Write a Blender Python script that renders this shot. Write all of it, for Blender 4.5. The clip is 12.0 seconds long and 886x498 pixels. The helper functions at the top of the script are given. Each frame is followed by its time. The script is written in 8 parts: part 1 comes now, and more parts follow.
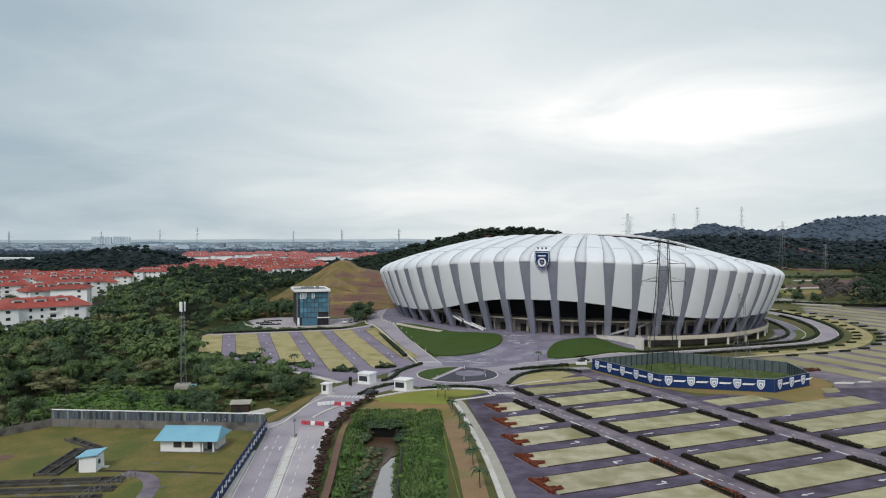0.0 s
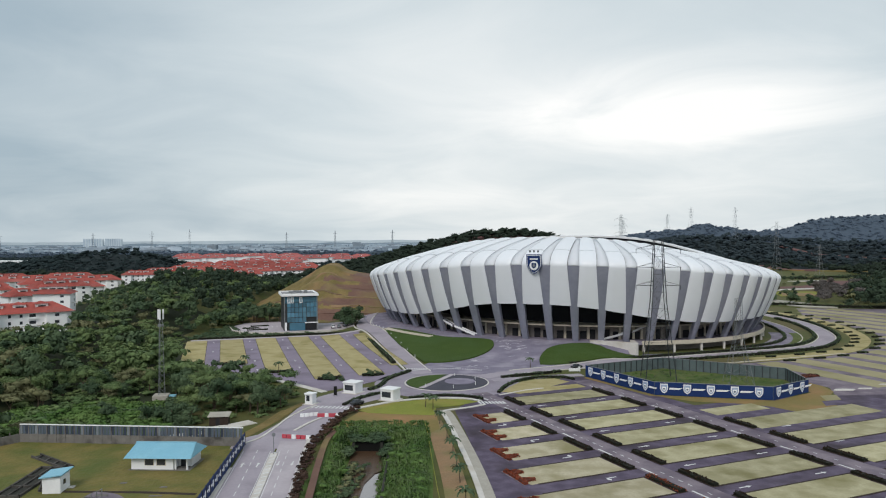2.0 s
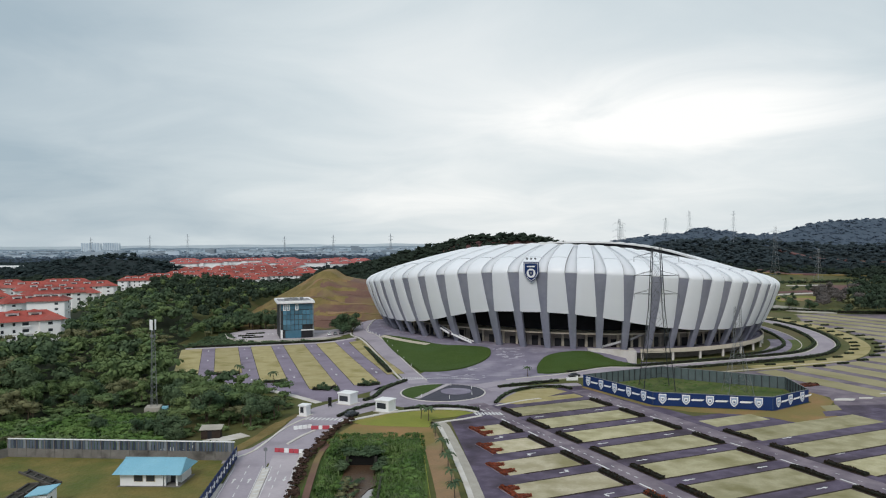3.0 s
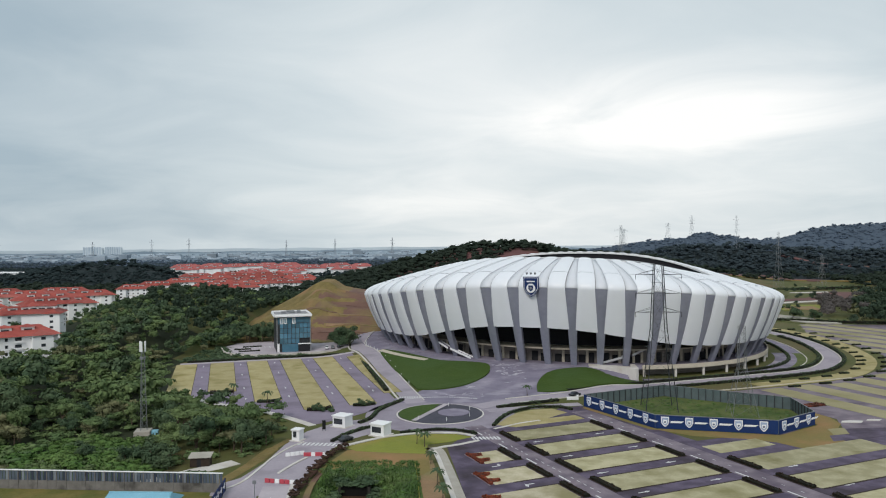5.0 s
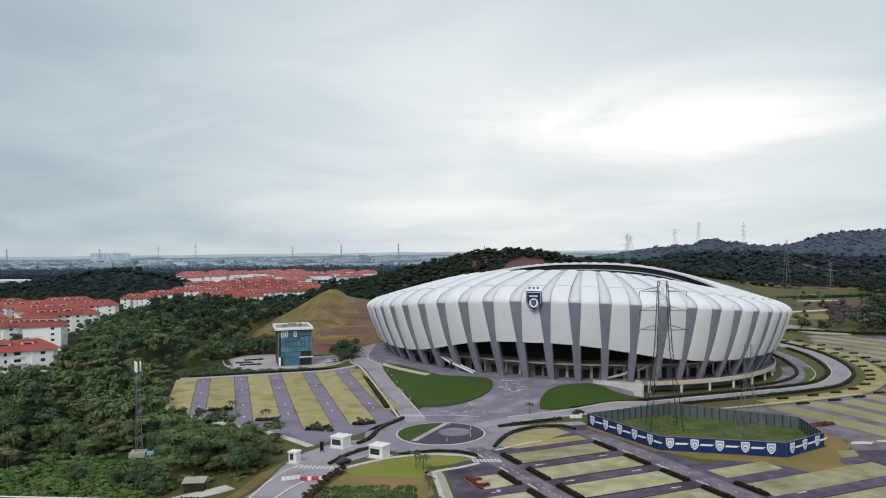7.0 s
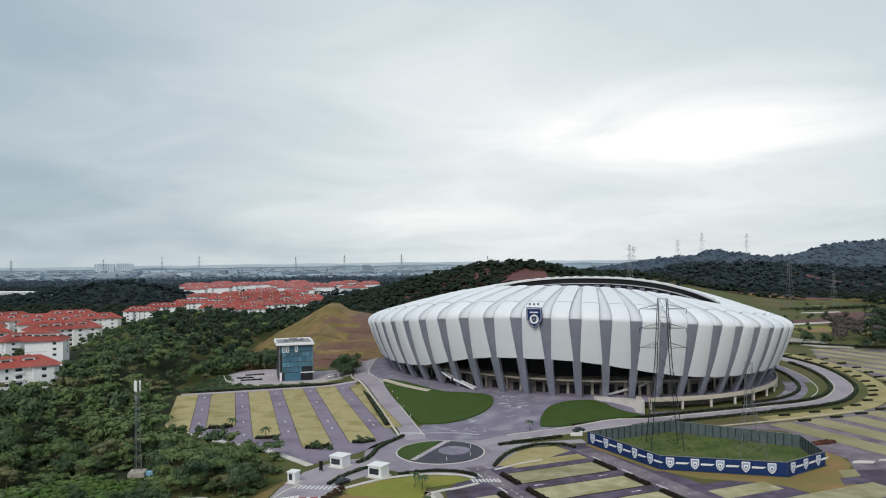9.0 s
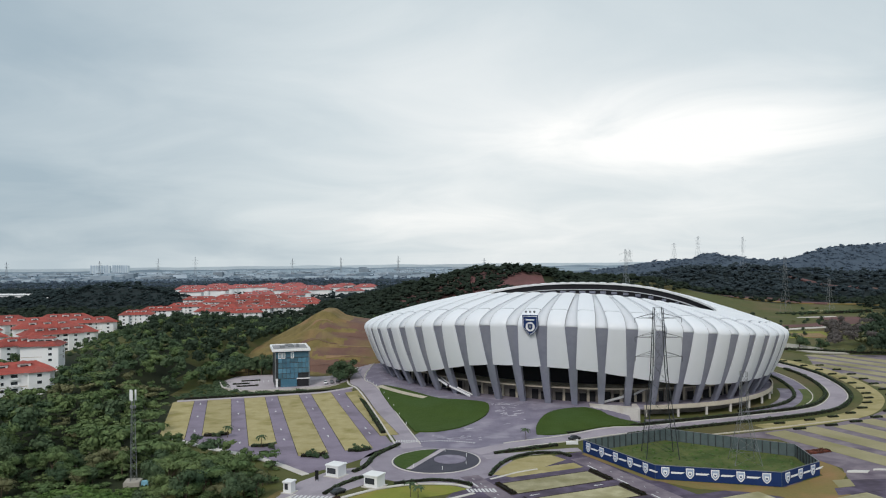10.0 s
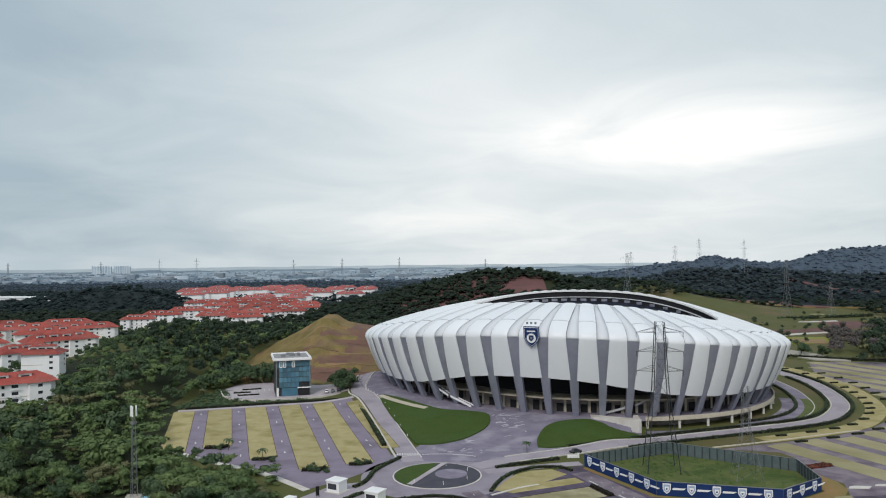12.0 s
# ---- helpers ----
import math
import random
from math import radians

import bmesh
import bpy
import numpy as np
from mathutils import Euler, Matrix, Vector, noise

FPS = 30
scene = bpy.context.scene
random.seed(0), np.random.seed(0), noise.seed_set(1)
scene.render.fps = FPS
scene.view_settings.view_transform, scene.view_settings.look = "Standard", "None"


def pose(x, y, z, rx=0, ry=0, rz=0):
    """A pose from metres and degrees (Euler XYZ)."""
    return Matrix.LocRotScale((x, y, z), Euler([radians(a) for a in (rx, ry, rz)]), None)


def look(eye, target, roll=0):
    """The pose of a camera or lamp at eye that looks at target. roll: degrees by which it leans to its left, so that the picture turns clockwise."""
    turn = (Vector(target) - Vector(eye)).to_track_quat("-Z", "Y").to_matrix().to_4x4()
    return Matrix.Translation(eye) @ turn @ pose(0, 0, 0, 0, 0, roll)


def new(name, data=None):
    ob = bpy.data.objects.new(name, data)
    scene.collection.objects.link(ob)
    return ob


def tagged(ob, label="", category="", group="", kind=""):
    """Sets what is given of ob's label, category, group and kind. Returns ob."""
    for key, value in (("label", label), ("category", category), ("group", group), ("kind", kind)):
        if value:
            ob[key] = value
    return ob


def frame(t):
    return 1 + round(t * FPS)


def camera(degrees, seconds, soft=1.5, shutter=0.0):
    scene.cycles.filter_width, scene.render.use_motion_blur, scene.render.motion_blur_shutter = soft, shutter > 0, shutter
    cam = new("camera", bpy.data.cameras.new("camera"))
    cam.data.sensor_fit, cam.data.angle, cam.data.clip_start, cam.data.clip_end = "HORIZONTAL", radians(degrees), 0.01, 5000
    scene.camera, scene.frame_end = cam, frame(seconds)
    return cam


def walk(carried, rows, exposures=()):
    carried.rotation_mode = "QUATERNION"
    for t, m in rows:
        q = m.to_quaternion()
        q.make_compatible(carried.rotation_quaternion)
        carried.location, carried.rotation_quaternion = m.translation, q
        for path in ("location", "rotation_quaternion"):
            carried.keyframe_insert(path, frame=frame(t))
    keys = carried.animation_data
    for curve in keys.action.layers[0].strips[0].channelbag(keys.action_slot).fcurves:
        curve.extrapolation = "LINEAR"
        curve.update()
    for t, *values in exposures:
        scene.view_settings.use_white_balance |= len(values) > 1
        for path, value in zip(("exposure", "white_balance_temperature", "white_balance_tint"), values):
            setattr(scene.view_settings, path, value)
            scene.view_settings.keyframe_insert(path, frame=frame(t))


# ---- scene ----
cam = camera(62.0, 12.0, 1.1)
PATH = [
    (0, (-4.894, -13.41, 46.649), (-4.894, -11.411, 46.614), -0.1),
    (0.5, (-4.428, -10.673, 46.76), (-4.418, -8.673, 46.722), -0.2),
    (1, (-4.007, -8.982, 46.933), (-3.992, -6.983, 46.895), -0.2),
    (1.5, (-3.542, -7.409, 47.051), (-3.526, -5.409, 47.014), -0.3),
    (2, (-3.006, -5.92, 47.614), (-2.99, -3.92, 47.581), -0.3),
    (2.5, (-2.672, -4.485, 48.402), (-2.652, -2.485, 48.375), -0.3),
    (3, (-2.123, -3.415, 49.254), (-2.103, -1.415, 49.23), -0.4),
    (5, (-0.386, 1.771, 54.015), (-0.372, 3.77, 53.998), -0.5),
    (5.5, (0.025, 2.993, 55.059), (0.035, 4.993, 55.045), -0.5),
    (6, (0.521, 3.95, 55.708), (0.526, 5.949, 55.696), -0.6),
    (6.5, (1.112, 4.841, 56.79), (1.11, 6.841, 56.78), -0.6),
    (7, (1.672, 5.504, 57.7), (1.668, 7.504, 57.696), -0.6),
    (9, (2.951, 5.245, 60.343), (2.938, 7.245, 60.365), -0.7),
    (9.5, (3.119, 4.931, 61.394), (3.111, 6.931, 61.42), -0.6),
    (10, (3.138, 4.89, 62.528), (3.134, 6.89, 62.555), -0.6),
    (10.5, (3.067, 4.82, 63.435), (3.068, 6.819, 63.465), -0.6),
    (11, (3.141, 5.104, 64.392), (3.14, 7.104, 64.422), -0.6),
    (11.5, (3.159, 5.095, 65.712), (3.156, 7.095, 65.738), -0.6),
    (12, (3.232, 5.198, 66.937), (3.225, 7.198, 66.964), -0.6),
]
walk(cam, [(t, look(eye, target, roll)) for t, eye, target, roll in PATH])

# ---- world, sun ----
SUN_AZ, SUN_EL = radians(200), radians(44)
world = bpy.data.worlds.new("world")
scene.world = world
world.use_nodes = True
wt = world.node_tree
wt.nodes.clear()


def wnode(kind, **vals):
    n = wt.nodes.new(kind)
    for k, v in vals.items():
        n.inputs[k].default_value = v
    return n


def wmath(op, a, b=None):
    n = wt.nodes.new("ShaderNodeMath")
    n.operation = op
    for i, v in enumerate((a, b)):
        if v is None:
            continue
        if isinstance(v, (int, float)):
            n.inputs[i].default_value = v
        else:
            wt.links.new(v, n.inputs[i])
    return n.outputs[0]


sky = wt.nodes.new("ShaderNodeTexSky")
sky.sky_type, sky.sun_disc = "NISHITA", False
sky.sun_elevation, sky.sun_rotation = SUN_EL, SUN_AZ
sky.air_density, sky.dust_density, sky.ozone_density = 1.0, 3.0, 1.5
skyb = wt.nodes.new("ShaderNodeBackground")
skyb.inputs["Strength"].default_value = 0.06
wt.links.new(sky.outputs[0], skyb.inputs[0])
wc = wt.nodes.new("ShaderNodeTexCoord")
sep = wt.nodes.new("ShaderNodeSeparateXYZ")
wt.links.new(wc.outputs["Generated"], sep.inputs[0])
# cloud deck: directions laid out on a flat ceiling, so that clouds crowd towards the horizon
up = wmath("ADD", wmath("MAXIMUM", sep.outputs[2], 0.0), 0.16)
cxn, cyn = wmath("DIVIDE", sep.outputs[0], up), wmath("DIVIDE", sep.outputs[1], up)
comb = wt.nodes.new("ShaderNodeCombineXYZ")
wt.links.new(cxn, comb.inputs[0])
wt.links.new(cyn, comb.inputs[1])
n1 = wnode("ShaderNodeTexNoise", Scale=1.15, Detail=8.0, Roughness=0.55, Distortion=0.6)
n2 = wnode("ShaderNodeTexNoise", Scale=0.35, Detail=3.0, Roughness=0.5)
mp = wt.nodes.new("ShaderNodeMapping")
mp.inputs["Location"].default_value = (3.3, 1.7, 0.4)
mp.inputs["Scale"].default_value = (1.0, 1.0, 1.0)
wt.links.new(comb.outputs[0], mp.inputs[0])
wt.links.new(mp.outputs[0], n1.inputs["Vector"])
wt.links.new(mp.outputs[0], n2.inputs["Vector"])
# thinner cloud lets more light through ahead and to the right; the deck is heavier on the left


def soft_spot(cx, cz, wx, wz):
    dx = wmath("DIVIDE", wmath("SUBTRACT", sep.outputs[0], cx), wx)
    dz = wmath("DIVIDE", wmath("SUBTRACT", sep.outputs[2], cz), wz)
    d = wmath("ADD", wmath("MULTIPLY", dx, dx), wmath("MULTIPLY", dz, dz))
    return wmath("MULTIPLY", wmath("POWER", 2.718, wmath("MULTIPLY", d, -1.0)), wmath("GREATER_THAN", sep.outputs[1], 0.0))


glow = wmath("MULTIPLY", wmath("MULTIPLY", soft_spot(0.31, 0.17, 0.18, 0.052), wmath("POWER", n1.outputs[0], 1.6)), 0.8)
glow = wmath("ADD", glow, wmath("MULTIPLY", soft_spot(0.12, 0.17, 0.40, 0.2), 0.22))
glow = wmath("ADD", glow, wmath("MULTIPLY", wmath("MULTIPLY", soft_spot(-0.07, 0.055, 0.17, 0.012), n1.outputs[0]), 0.16))
glow = wmath("ADD", glow, wmath("MULTIPLY", soft_spot(-0.14, 0.3, 0.22, 0.2), 0.075))
side = wmath("MULTIPLY", wmath("MINIMUM", sep.outputs[0], 0.05), 0.34)
val = wmath("ADD", wmath("MULTIPLY", n1.outputs[0], 0.36), wmath("MULTIPLY", n2.outputs[0], 0.36))
val = wmath("ADD", val, 0.085)
val = wmath("ADD", val, glow)
val = wmath("ADD", val, side)
low = wmath("POWER", wmath("SUBTRACT", 1.0, wmath("MINIMUM", wmath("MAXIMUM", sep.outputs[2], 0.0), 1.0)), 9.0)
val = wmath("ADD", val, wmath("MULTIPLY", low, 0.10))
ramp = wt.nodes.new("ShaderNodeValToRGB")
wt.links.new(val, ramp.inputs[0])
el = ramp.color_ramp.elements
el[0].position, el[0].color = 0.26, (0.385, 0.48, 0.545, 1)
el[1].position, el[1].color = 0.88, (1.0, 1.0, 0.98, 1)
mid = el.new(0.55)
mid.color = (0.64, 0.71, 0.74, 1)
cloudb = wt.nodes.new("ShaderNodeBackground")
cloudb.inputs["Strength"].default_value = 0.95
wt.links.new(ramp.outputs[0], cloudb.inputs[0])
mixw = wt.nodes.new("ShaderNodeMixShader")
mixw.inputs[0].default_value = 0.9
wt.links.new(skyb.outputs[0], mixw.inputs[1])
wt.links.new(cloudb.outputs[0], mixw.inputs[2])
wout = wt.nodes.new("ShaderNodeOutputWorld")
wt.links.new(mixw.outputs[0], wout.inputs[0])

sun = new("sun", bpy.data.lights.new("sun", "SUN"))
sun.data.energy, sun.data.angle, sun.data.color = 1.5, radians(22), (1.0, 0.95, 0.91)
sun.matrix_world = look((math.sin(SUN_AZ) * 900, math.cos(SUN_AZ) * 900, 900 * math.tan(SUN_EL)), (0, 0, 0))
scene.view_settings.exposure = 0.2

# ---- materials ----


def mat(name, c1, c2=None, scale=1.0, rough=0.85, metal=0.0, bump=0.15, fine=9.0, spread=0.5, c3=None, big=0.08, spec=0.2, island=0.0, obj=0.0, grit=0.35):
    """Two colours mixed by noise at two sizes, in metres of the world, a third one in large stains, and a fine relief."""
    m = bpy.data.materials.new(name)
    m.use_nodes = True
    t = m.node_tree
    b = t.nodes["Principled BSDF"]
    b.inputs["Roughness"].default_value, b.inputs["Metallic"].default_value = rough, metal
    b.inputs["Specular IOR Level"].default_value = spec
    c2 = c2 or tuple(v * 0.8 for v in c1)
    geo = t.nodes.new("ShaderNodeNewGeometry")

    def nz(s, detail=4.0):
        n = t.nodes.new("ShaderNodeTexNoise")
        n.inputs["Scale"].default_value, n.inputs["Detail"].default_value = s, detail
        t.links.new(geo.outputs["Position"], n.inputs["Vector"])
        return n.outputs[0]

    def stretch(s, lo, hi):
        n = t.nodes.new("ShaderNodeMapRange")
        n.inputs[1].default_value, n.inputs[2].default_value = lo, hi
        t.links.new(s, n.inputs[0])
        return n.outputs[0]

    def mix(f, a, bb):
        n = t.nodes.new("ShaderNodeMix")
        n.data_type = "RGBA"
        for i, v in ((0, f), (6, a), (7, bb)):
            if hasattr(v, "links"):
                t.links.new(v, n.inputs[i])
            else:
                n.inputs[i].default_value = v if i == 0 else (*v, 1)
        return n.outputs[2]

    f1 = stretch(nz(scale), 0.5 - spread / 2, 0.5 + spread / 2)
    col = mix(f1, c1, c2)
    f2 = stretch(nz(scale * fine, 2.0), 0.2, 0.8)
    sc = t.nodes.new("ShaderNodeMath")
    sc.operation = "MULTIPLY"
    t.links.new(f2, sc.inputs[0])
    sc.inputs[1].default_value = grit
    col = mix(sc.outputs[0], col, tuple(v * 0.55 for v in c2))
    if c3:
        col = mix(stretch(nz(big, 5.0), 0.5, 0.68), col, c3)
    if island or obj:
        src = geo.outputs["Random Per Island"] if island else t.nodes.new("ShaderNodeObjectInfo").outputs["Random"]
        amt = island or obj
        hs = t.nodes.new("ShaderNodeHueSaturation")
        mr = t.nodes.new("ShaderNodeMapRange")
        mr.inputs[3].default_value, mr.inputs[4].default_value = 1 - amt, 1 + amt
        t.links.new(src, mr.inputs[0])
        t.links.new(mr.outputs[0], hs.inputs["Value"])
        t.links.new(col, hs.inputs["Color"])
        col = hs.outputs[0]
    t.links.new(col, b.inputs["Base Color"])
    if bump:
        bp = t.nodes.new("ShaderNodeBump")
        bp.inputs["Strength"].default_value, bp.inputs["Distance"].default_value = bump, 0.3 / max(scale, 0.3)
        t.links.new(nz(scale * 5, 5.0), bp.inputs["Height"])
        t.links.new(bp.outputs[0], b.inputs["Normal"])
    return m


M = dict(
    ground=mat("ground_grass", (0.07, 0.09, 0.025), (0.11, 0.105, 0.035), 0.12, c3=(0.13, 0.1, 0.05), big=0.02),
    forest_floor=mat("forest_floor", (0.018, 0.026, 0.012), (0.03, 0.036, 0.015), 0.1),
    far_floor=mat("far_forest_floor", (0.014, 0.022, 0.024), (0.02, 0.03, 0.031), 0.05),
    lawn=mat("lawn", (0.042, 0.077, 0.013), (0.057, 0.095, 0.018), 0.2, bump=0.4, c3=(0.05, 0.088, 0.022), big=0.05),
    rough=mat("rough_grass", (0.072, 0.108, 0.03), (0.135, 0.15, 0.05), 0.22, bump=0.5, c3=(0.05, 0.082, 0.02), big=0.09),
    bank=mat("bank_grass_ground", (0.06, 0.115, 0.025), (0.11, 0.16, 0.04), 0.4, bump=0.6),
    yard=mat("yard_grass", (0.13, 0.135, 0.036), (0.21, 0.168, 0.055), 0.16, c3=(0.092, 0.112, 0.028), big=0.07, spread=0.26, bump=0.5, grit=0.5),
    verge=mat("verge_grass", (0.25, 0.26, 0.045), (0.19, 0.215, 0.04), 0.2, c3=(0.25, 0.21, 0.055), big=0.06),
    dry=mat("dry_grass", (0.24, 0.17, 0.06), (0.2, 0.17, 0.06), 0.15, c3=(0.3, 0.17, 0.08), big=0.05),
    soil=mat("red_soil", (0.2, 0.115, 0.085), (0.14, 0.08, 0.066), 0.12, c3=(0.2, 0.15, 0.07), big=0.05),
    bare=mat("bare_brown_soil", (0.33, 0.205, 0.115), (0.25, 0.17, 0.095), 0.3, bump=0.3, c3=(0.19, 0.17, 0.07), big=0.12),
    hillsoil=mat("hill_soil", (0.19, 0.09, 0.088), (0.12, 0.06, 0.058), 0.05, bump=0.2, c3=(0.07, 0.06, 0.035), big=0.02),
    mound=mat("mound_earth", (0.255, 0.19, 0.075), (0.165, 0.13, 0.048), 0.12, bump=0.7, c3=(0.27, 0.165, 0.085), big=0.035, spread=0.26, grit=0.5),
    mud=mat("canal_mud", (0.1, 0.055, 0.03), (0.06, 0.038, 0.024), 0.5, rough=0.35, bump=0.2),
    asphalt=mat("asphalt", (0.078, 0.062, 0.096), (0.14, 0.113, 0.164), 0.26, bump=0.08, c3=(0.048, 0.037, 0.048), big=0.08, spread=0.24, grit=0.5),
    asphalt_l=mat("pale_asphalt", (0.225, 0.19, 0.25), (0.27, 0.23, 0.295), 0.2, bump=0.08, c3=(0.17, 0.142, 0.185), big=0.09),
    road_l=mat("road_lilac", (0.34, 0.305, 0.345), (0.39, 0.35, 0.395), 0.15, bump=0.06, c3=(0.27, 0.24, 0.275), big=0.1),
    road=mat("road_concrete", (0.42, 0.375, 0.405), (0.49, 0.44, 0.47), 0.12, bump=0.06, c3=(0.34, 0.305, 0.335), big=0.09, grit=0.25),
    plaza=mat("plaza_paving", (0.18, 0.162, 0.22), (0.25, 0.226, 0.288), 0.16, bump=0.08, c3=(0.32, 0.295, 0.35), big=0.1, spread=0.35),
    ring_lilac=mat("ring_lilac_asphalt", (0.27, 0.24, 0.285), (0.32, 0.285, 0.335), 0.2, bump=0.08, c3=(0.22, 0.19, 0.23), big=0.12),
    walk_grey=mat("footpath_grey", (0.45, 0.42, 0.37), (0.36, 0.335, 0.29), 0.4, bump=0.1),
    streak=mat("pale_streak_tone", (0.58, 0.56, 0.6), (0.38, 0.36, 0.42), 0.5, bump=0.0, spread=0.3),
    # Paler, pinker tile: haze over the far houses put into the colour.
    tile_far=mat("haze_tinted_roof_tile", (0.42, 0.13, 0.12), (0.32, 0.1, 0.095), 0.12, rough=0.8, bump=0.0, obj=0.15),
    dark_pave=mat("dark_paving", (0.06, 0.06, 0.078), (0.085, 0.083, 0.105), 0.3, bump=0.1),
    void=mat("culvert_shade", (0.006, 0.006, 0.006), (0.009, 0.009, 0.008), 0.4, bump=0.0),
    base_wall=mat("brown_grey_wall", (0.28, 0.25, 0.225), (0.2, 0.175, 0.16), 0.2, bump=0.05, obj=0.2),
    paver=mat("grass_paver", (0.375, 0.333, 0.207), (0.52, 0.465, 0.33), 0.26, bump=0.12, spread=0.24, c3=(0.25, 0.225, 0.115), big=0.09, obj=0.12, grit=0.45),
    paver_g=mat("grass_paver_olive", (0.335, 0.307, 0.175), (0.455, 0.417, 0.265), 0.24, bump=0.12, spread=0.22, c3=(0.22, 0.2, 0.095), big=0.09, obj=0.14, grit=0.45),
    paver_d=mat("grass_paver_worn", (0.3, 0.27, 0.15), (0.37, 0.33, 0.2), 0.1, bump=0.12, c3=(0.22, 0.2, 0.095), big=0.03),
    paver_y=mat("grass_paver_yellow", (0.36, 0.305, 0.135), (0.44, 0.375, 0.2), 0.22, bump=0.12, spread=0.35, c3=(0.25, 0.215, 0.08), big=0.1, obj=0.07),
    concrete=mat("pale_concrete", (0.64, 0.61, 0.57), (0.56, 0.53, 0.5), 0.3, bump=0.1, grit=0.2, c3=(0.48, 0.44, 0.39), big=0.15),
    grey_conc=mat("grey_concrete", (0.24, 0.225, 0.21), (0.15, 0.14, 0.13), 0.5, bump=0.15, c3=(0.075, 0.07, 0.065), big=0.3),
    stained=mat("black_stained_concrete", (0.12, 0.11, 0.1), (0.07, 0.064, 0.058), 0.5, bump=0.15, c3=(0.04, 0.037, 0.034), big=0.3),
    white=mat("white_paint", (0.82, 0.82, 0.82), (0.75, 0.75, 0.755), 0.4, rough=0.6, bump=0.04, grit=0.1),
    plaster=mat("bright_white_plaster", (0.9, 0.9, 0.9), (0.85, 0.85, 0.855), 0.3, rough=0.7, bump=0.04, grit=0.08),
    mark=mat("road_marking", (0.72, 0.72, 0.72), (0.6, 0.6, 0.6), 1.5, bump=0.0),
    cream=mat("cream_wall", (0.58, 0.52, 0.42), (0.5, 0.45, 0.36), 0.2, bump=0.05),
    clad=mat("white_cladding", (0.775, 0.793, 0.825), (0.735, 0.757, 0.795), 0.05, rough=0.38, bump=0.0, fine=6, obj=0.025, grit=0.05, spec=0.4),
    rib=mat("grey_metal_rib", (0.34, 0.35, 0.42), (0.26, 0.27, 0.335), 0.16, rough=0.42, metal=0.3, bump=0.0, fine=5, grit=0.2),
    roof_rib=mat("light_metal_rib", (0.69, 0.705, 0.735), (0.62, 0.635, 0.67), 0.06, rough=0.5, metal=0.05, bump=0.0, fine=5, grit=0.08),
    seam=mat("grey_edge_shade", (0.27, 0.27, 0.29), (0.22, 0.22, 0.24), 0.3, bump=0.0),
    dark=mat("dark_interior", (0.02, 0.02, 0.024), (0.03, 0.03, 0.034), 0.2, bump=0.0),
    seat=mat("navy_seats", (0.03, 0.04, 0.09), (0.05, 0.06, 0.12), 0.3, bump=0.1),
    steel=mat("galvanised_steel", (0.3, 0.31, 0.32), (0.22, 0.23, 0.24), 0.6, rough=0.5, metal=0.5, bump=0.0),
    dsteel=mat("dark_steel", (0.07, 0.075, 0.08), (0.05, 0.055, 0.06), 0.6, rough=0.5, metal=0.4, bump=0.0),
    navy=mat("navy_banner", (0.014, 0.04, 0.145), (0.011, 0.03, 0.115), 0.3, rough=0.6, bump=0.02),
    emblem_blue=mat("pale_blue_print", (0.42, 0.5, 0.64), (0.3, 0.38, 0.54), 1.5, rough=0.6, bump=0.0),
    sheet_blue=mat("blue_grey_sheet", (0.12, 0.145, 0.185), (0.085, 0.105, 0.14), 0.5, rough=0.55, bump=0.05),
    sheet_pale=mat("pale_grey_sheet", (0.24, 0.265, 0.3), (0.17, 0.19, 0.225), 0.5, rough=0.55, bump=0.05),
    sheet_dark=mat("dark_blue_sheet", (0.06, 0.07, 0.1), (0.04, 0.05, 0.075), 0.5, rough=0.55, bump=0.05),
    hoard=mat("grey_green_hoarding", (0.13, 0.165, 0.17), (0.09, 0.12, 0.125), 0.4, rough=0.55, bump=0.05),
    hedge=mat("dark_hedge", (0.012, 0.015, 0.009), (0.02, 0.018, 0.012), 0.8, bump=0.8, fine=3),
    bed=mat("dark_soil_bed", (0.055, 0.038, 0.03), (0.035, 0.025, 0.02), 1.0, bump=0.4),
    hedge_brown=mat("brown_red_hedge", (0.2, 0.05, 0.028), (0.075, 0.026, 0.018), 0.6, bump=0.5, fine=3),
    asphalt_m=mat("worn_asphalt", (0.16, 0.133, 0.165), (0.25, 0.21, 0.24), 0.22, bump=0.08, spread=0.24, grit=0.5, c3=(0.11, 0.086, 0.115), big=0.1),
    hedge_red=mat("red_hedge", (0.34, 0.078, 0.036), (0.16, 0.045, 0.026), 0.5, bump=0.5, fine=3),
    trunk=mat("bark", (0.12, 0.09, 0.06), (0.08, 0.06, 0.045), 2.0, bump=0.3),
    tile=mat("red_roof_tile", (0.38, 0.085, 0.066), (0.26, 0.06, 0.05), 0.25, rough=0.75, bump=0.3, obj=0.2, c3=(0.3, 0.1, 0.085), big=0.06, spread=0.35),
    blue_roof=mat("blue_metal_roof", (0.22, 0.47, 0.6), (0.27, 0.53, 0.65), 0.3, rough=0.5, bump=0.03),
    glass=mat("blue_glass", (0.06, 0.17, 0.25), (0.09, 0.22, 0.31), 0.3, rough=0.12, bump=0.0, spec=0.8, obj=0.35),
    pale_glass=mat("pale_glass", (0.3, 0.4, 0.45), (0.24, 0.34, 0.4), 0.5, rough=0.15, bump=0.0, spec=0.8),
    grey_roof=mat("roof_deck_grey", (0.36, 0.36, 0.37), (0.24, 0.24, 0.25), 0.3, bump=0.1),
